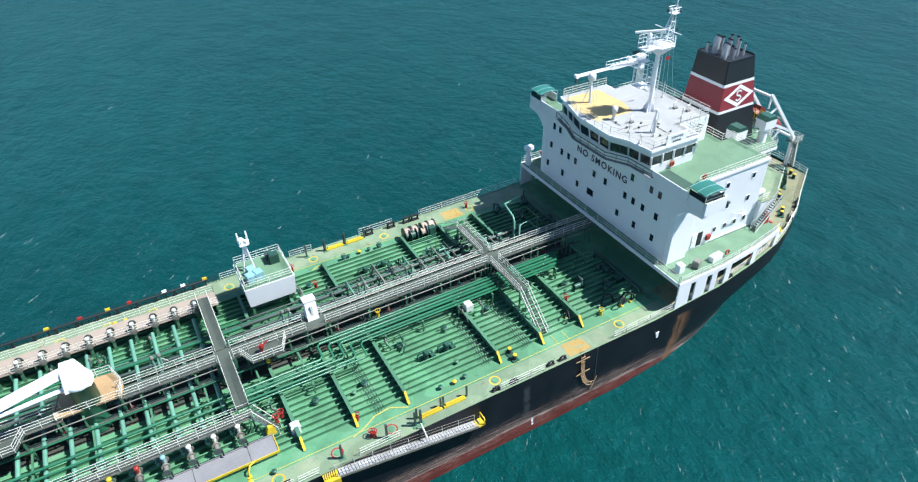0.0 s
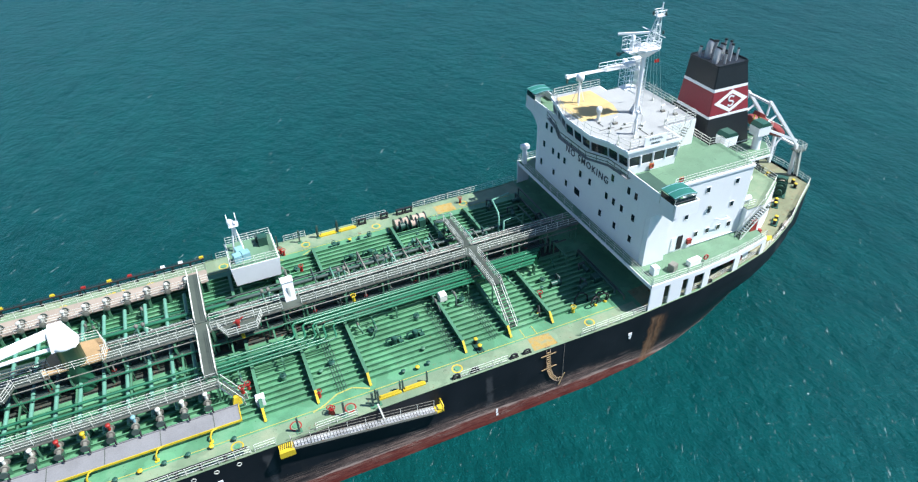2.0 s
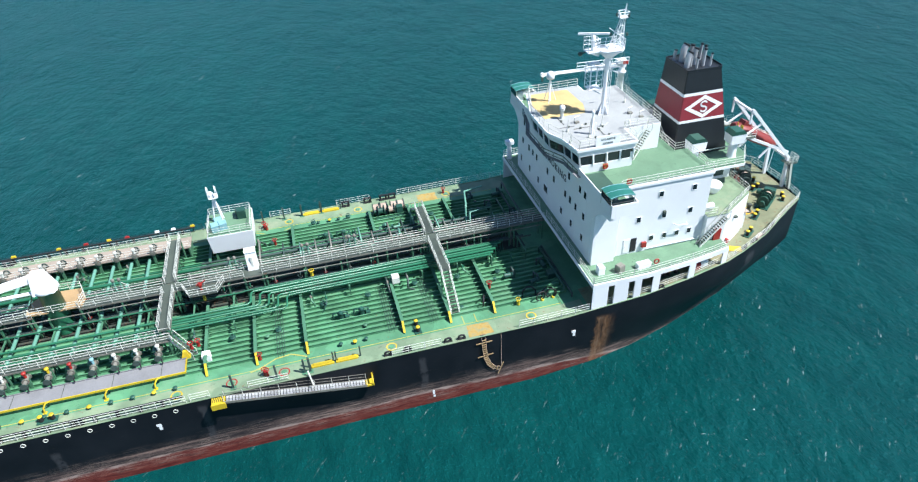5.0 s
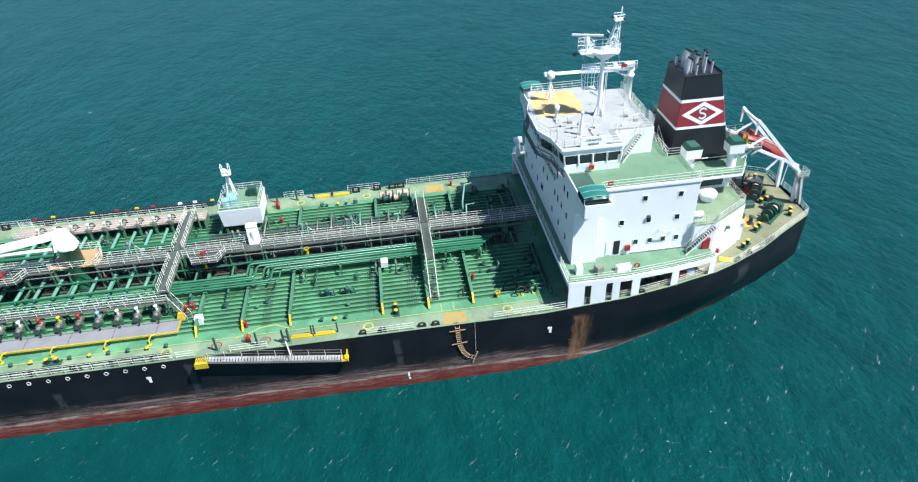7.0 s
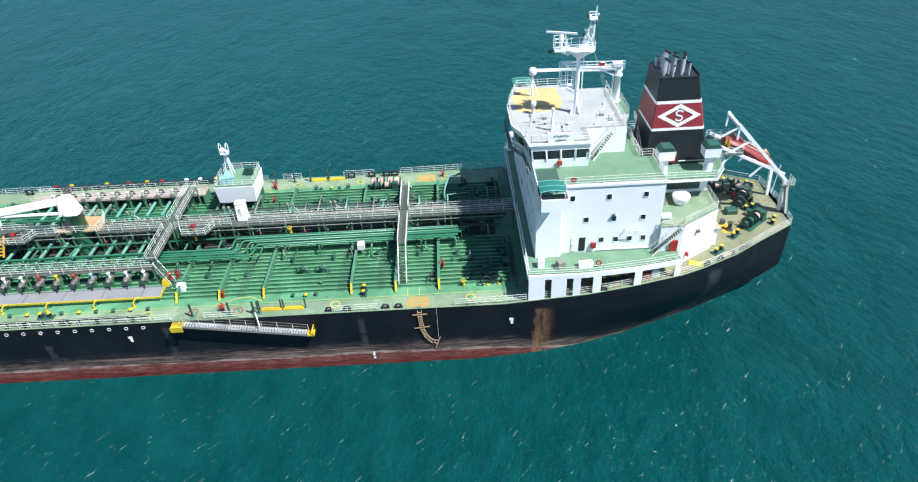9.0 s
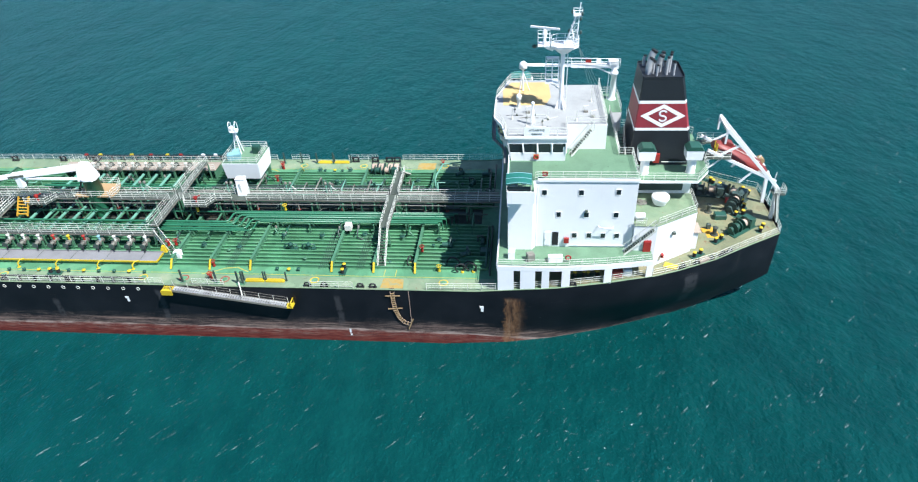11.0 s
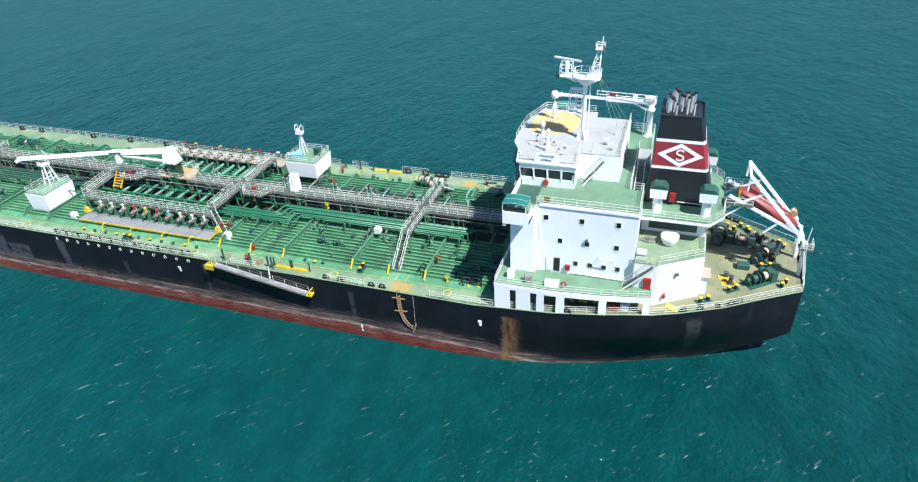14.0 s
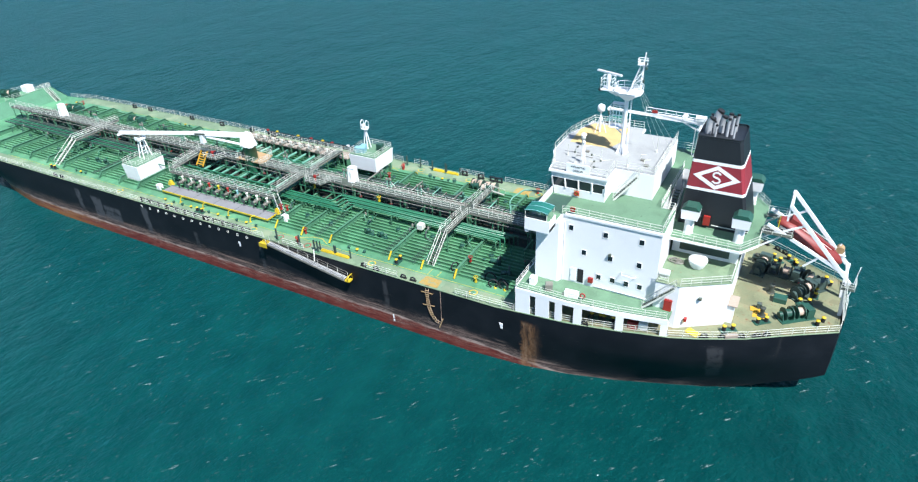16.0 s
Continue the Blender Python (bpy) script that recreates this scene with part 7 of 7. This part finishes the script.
# ---- gangway and pilot ladder on the port side ----
def gangway():
    a, c = Vector((-31.2, -16.75, 8.95)), Vector((-16.3, -16.8, 6.55))
    e = thing("accommodation_ladder", a, "aluminium gangway stowed against the hull side", "gangway")
    d = c - a
    for y in (-0.42, 0.42):
        part("stringer", Mesh().beam((0, y, 0), d + Vector((0, y, 0)), 0.07, 0.3), "service", e)
        for h in (0.55, 1.0):
            part("handrail", Mesh().tube([(0, y, h), d + Vector((0, y, h))], 0.025, 5), "service", e)
        post = Mesh().tube([(0, 0, 0), (0, 0, 1.0)], 0.03, 5).data("post", M["rail"])
        for k in range(9):
            part("post", post, "rail", e, at=d * (k / 8) + Vector((0, y, 0)))
    tread = Mesh().box(-0.13, 0.13, -0.38, 0.38, 0.0, 0.05).data("tread", M["steel"])
    for k in range(1, 46):
        part("tread", tread, "grate", e, at=d * (k / 46) + Vector((0, 0, 0.08)))
    part("lower_platform", Mesh().box(d.x - 0.1, d.x + 0.8, -0.5, 0.5, d.z - 0.15, d.z + 0.05), "yellow", e, "yellow lower platform")
    part("lower_hoop", Mesh().tube([(d.x + 0.7, -0.5, d.z), (d.x + 0.7, -0.5, d.z + 0.9), (d.x + 0.7, 0.5, d.z + 0.9), (d.x + 0.7, 0.5, d.z)], 0.07, 6), "yellow", e)
    u = part("upper_platform", Mesh().box(-1.3, 0.1, -0.6, 1.2, -0.1, 0.1), "yellow", e, "yellow turntable with dark hatching")
    for k in range(6):
        part("hatching", Mesh().beam((-1.2 + 0.2 * k, -0.2, 0.11), (-1.0 + 0.2 * k, 0.9, 0.11), 0.07, 0.02), "black", u)
    part("upper_skirt", Mesh().box(-1.35, 0.15, -0.68, -0.6, -0.6, 0.15), "yellow", u)
    part("fall_arm", Mesh().beam(d * 0.6 + Vector((0, 0.5, 2.4)), d * 0.6 + Vector((0.3, -0.1, 0.7)), 0.14, 0.14), "rail", e)


gangway()


def pilot_ladder():
    e = thing("pilot_ladder", (-2.4, -HB - 0.12, 9.2), "wooden rope ladder hanging down the hull side", "rope ladder")
    pts = [Vector(p) for p in ((0.0, 0.3, 0.1), (0.0, 0, -0.6), (0.05, -0.05, -2.0), (0.2, -0.05, -3.4), (0.6, -0.05, -4.6), (1.2, -0.05, -5.4), (2.0, -0.05, -5.7))]
    fine = along(pts, 0.36)
    for k, p in enumerate(fine):
        q = fine[min(k + 1, len(fine) - 1)] - fine[max(k - 1, 0)]
        side = Vector((-q.z, 0, q.x)).normalized()
        long_one = k in (3, 9, len(fine) - 1)
        part("spreader" if long_one else "rung", Mesh().beam(p - side * (0.95 if long_one else 0.27), p + side * (0.95 if long_one else 0.27), 0.06, 0.13), "wood", e)
    for s in (-0.24, 0.24):
        line = []
        for k, p in enumerate(fine):
            q = fine[min(k + 1, len(fine) - 1)] - fine[max(k - 1, 0)]
            line.append(p + Vector((-q.z, 0, q.x)).normalized() * s)
        part("side_rope", Mesh().tube(line, 0.03, 4), "rope", e)
    part("tripping_line", Mesh().tube([(2.1, 0.1, 0), (2.1, -0.05, -5.5)], 0.025, 4), "rope", e)


pilot_ladder()

# ---- forecastle ----
winch((-131.8, 3.6, 12.5), 20)
winch((-131.8, -3.6, 12.5), -20)
winch((-115.5, 8.5, DECK_Z + 0.1), 0)
winch((-95.0, 9.6, DECK_Z), 0)
small_box("windlass_house", (-131.2, 7.9, 12.5), (2.2, 1.8, 1.5), "white", "white store house on the forecastle", "store house")
railing([(-129.2, -11.9, 12.45), (-129.2, -1.4, 12.45)], "white railing at the forecastle edge")
railing([(-129.2, 1.0, 12.45), (-129.2, 12.3, 12.45), (-132.0, 9.2, 12.5), (-134.0, 5.3, 12.55)], "white railing at the forecastle edge")
ladder_stair((-125.6, 11.0, 9.5), (-129.1, 11.0, 12.45), 0.9, "white stair up the forecastle break")
for at in ((-118.5, 11.5, 9.35), (-120.3, -9.5, 9.4), (-133.6, 1.2, 12.55)):
    bollard(at, 0, "deck bollards")

# ---- branch pipes and small fittings round the racks ----
rnd = random.Random(8)
for k in range(46):
    x = rnd.uniform(-118, 5)
    s = -1 if k % 2 else 1
    y0 = -4.1 if s < 0 else 6.6
    if -62 < x < -24:
        y0 = -6.3 if s < 0 else 7.2
    out = rnd.uniform(0.5, 2.2) * s
    drop = rnd.uniform(10.3, 11.0)
    pts = [(0, 0, drop - DECK_Z), (0, out, drop - DECK_Z), (rnd.uniform(-0.8, 0.8), out * 1.1, 0.5), (rnd.uniform(-0.8, 0.8), out * 1.1, 0.0)]
    e = thing("branch_pipe", (x, y0, DECK_Z), "thin green branch pipe dropping to the deck", "pipe", "branch pipes")
    part("bend", Mesh().tube(pts, rnd.choice((0.06, 0.08, 0.1)), 7), rnd.choice(["pipe", "machine", "pipe_dark", "girder"]), e)
    part("valve", Mesh().lathe(0, out * 0.6, [(0.16, drop - DECK_Z - 0.1), (0.16, drop - DECK_Z + 0.2), (0.06, drop - DECK_Z + 0.4)], 8), rnd.choice(["machine", "pipe", "service"]), e)
for k in range(26):
    x, y = rnd.uniform(-20, 6) if k < 14 else rnd.uniform(-115, -64), rnd.uniform(3.0, 9.0)
    w, d = rnd.uniform(0.8, 2.6), rnd.uniform(0.6, 1.8)
    h = rnd.uniform(0.8, 2.0)
    e = thing("pipe_loop", (x, y, DECK_Z), "dark looped pipe with a valve on the starboard deck", "pipe", "pipe loops")
    part("loop", Mesh().tube([(0, 0, 0), (0, 0, h), (w, 0, h), (w, d, h), (w, d, 0)], rnd.choice((0.07, 0.1, 0.12)), 7), rnd.choice(["pipe_dark", "machine", "pipe_pale", "grate"]), e)
    part("valve", Mesh().box(w * 0.4, w * 0.4 + 0.3, -0.15, 0.15, h - 0.2, h + 0.35), rnd.choice(["machine", "service", "pipe_dark"]), e)
for k in range(40):
    x = 6 - k * 3.1
    e = thing("cable_hanger", (x, 0.2, DECK_Z), "rusty bracket with valves under the catwalk", "bracket", "catwalk brackets")
    part("arm", Mesh().beam((0, -1.2, 1.9 + 0.3 * (k % 3)), (0, 1.6, 1.9 + 0.3 * (k % 3)), 0.12, 0.12), rnd.choice(["pipe_dark", "grate", "girder"]), e)
    part("stem", Mesh().tube([(0.3, -0.9, 0), (0.3, -0.9, 2.4), (0.6, -0.6, 2.7)], 0.07, 6), rnd.choice(["pipe_dark", "pipe", "service"]), e)
    part("valve_wheel", Mesh().tube([(0.3 + 0.2 * math.cos(a), -0.9 + 0.2 * math.sin(a), 1.6) for a in [q * math.tau / 8 for q in range(9)]], 0.04, 5), rnd.choice(["machine", "red", "service"]), e)
# hatching of thin hydraulic lines across the port deck
for x in (-25.3, -12.6, -7.6, -80.0):
    for k in range(4):
        pipe([(x + 0.28 * k, -4.2, DECK_Z + 0.5), (x + 0.28 * k, -12.6, DECK_Z + 0.5)], 0.03, "pipe_dark", "thin hydraulic line laid across the deck", 0)

# ---- gear on deck before the house ----
def deck_pump(at, turn=0.0):
    e = thing("deck_pump", at, "dark deck pump with motor and pipe bends", "pump", "deck pumps", turn)
    part("bed", Mesh().box(-0.8, 0.8, -0.45, 0.45, 0, 0.2), "girder", e)
    part("motor", Mesh().tube([(-0.7, 0, 0.62), (0.1, 0, 0.62)], 0.32, 12), "machine", e)
    part("casing", Mesh().lathe(0.45, 0, [(0.36, 0.2), (0.4, 0.5), (0.36, 0.85), (0.15, 1.0)], 12), "machine", e)
    part("suction_bend", Mesh().tube([(0.45, 0, 0.9), (0.45, 0, 1.25), (0.45, 0.7, 1.25), (0.45, 0.7, 0.0)], 0.11, 8), "pipe_dark", e)


def hose_loop(at, turn=0.0, r=0.65):
    e = thing("hose_coil", at, "black hose loop with yellow ends standing on deck", "hose", "deck hoses", turn)
    part("hose", Mesh().tube([(r * math.cos(a), 0, 0.12 + r * (1 + math.sin(a))) for a in [-1.2 + k * 0.46 for k in range(13)]], 0.09, 7), "black", e)
    part("end_cap", Mesh().lathe(r * 0.4, 0, [(0.2, 0), (0.2, 0.18), (0.12, 0.25)], 10), "yellow", e)


for at, tu in (((6.4, -9.4, DECK_Z), 20), ((8.6, -6.6, DECK_Z), 90), ((3.8, -7.4, DECK_Z), 0), ((6.2, 8.6, DECK_Z), 70), ((8.2, 11.4, DECK_Z), 10), ((4.0, 11.6, DECK_Z), 40), ((9.2, 5.6, DECK_Z), 90)):
    deck_pump(at, tu)
for at, tu in (((6.0, -12.6, DECK_Z), 15), ((7.4, -12.4, DECK_Z), -10), ((-0.8, -11.2, DECK_Z), 70)):
    hose_loop(at, tu)
for k, (x, y0, y1) in enumerate(((9.8, -13.2, -3.0), (9.3, -12.0, -3.6), (9.7, 3.0, 13.4), (8.9, 3.4, 12.6), (7.6, 3.0, 9.5))):
    z = DECK_Z + 0.7 + 0.25 * (k % 3)
    pipe([(x, y0, DECK_Z), (x, y0, z), (x, y1, z), (x, y1, DECK_Z)], 0.1 + 0.02 * (k % 2), ("pipe_dark", "machine", "pipe_dark")[k % 3], "dark pipe run across the deck before the house", 0)
for k, x in enumerate((-1.6, -2.6, -7.2, -9.2, -11.6, -13.2, -15.4, -17.2, -19.2, -21.2, -23.4, -26.4)):
    y = 2.9 + 0.5 * (k % 3)
    pipe([(x, y, 10.2), (x, y, 11.3 + 0.2 * (k % 2)), (x, y + 2.2 + 0.5 * (k % 4), 11.3 + 0.2 * (k % 2)), (x, y + 2.2 + 0.5 * (k % 4), DECK_Z)], 0.07 + 0.02 * (k % 2), ("service", "pipe_pale", "pipe_dark", "service")[k % 4], "pale branch pipe arching over the starboard rack", 0)
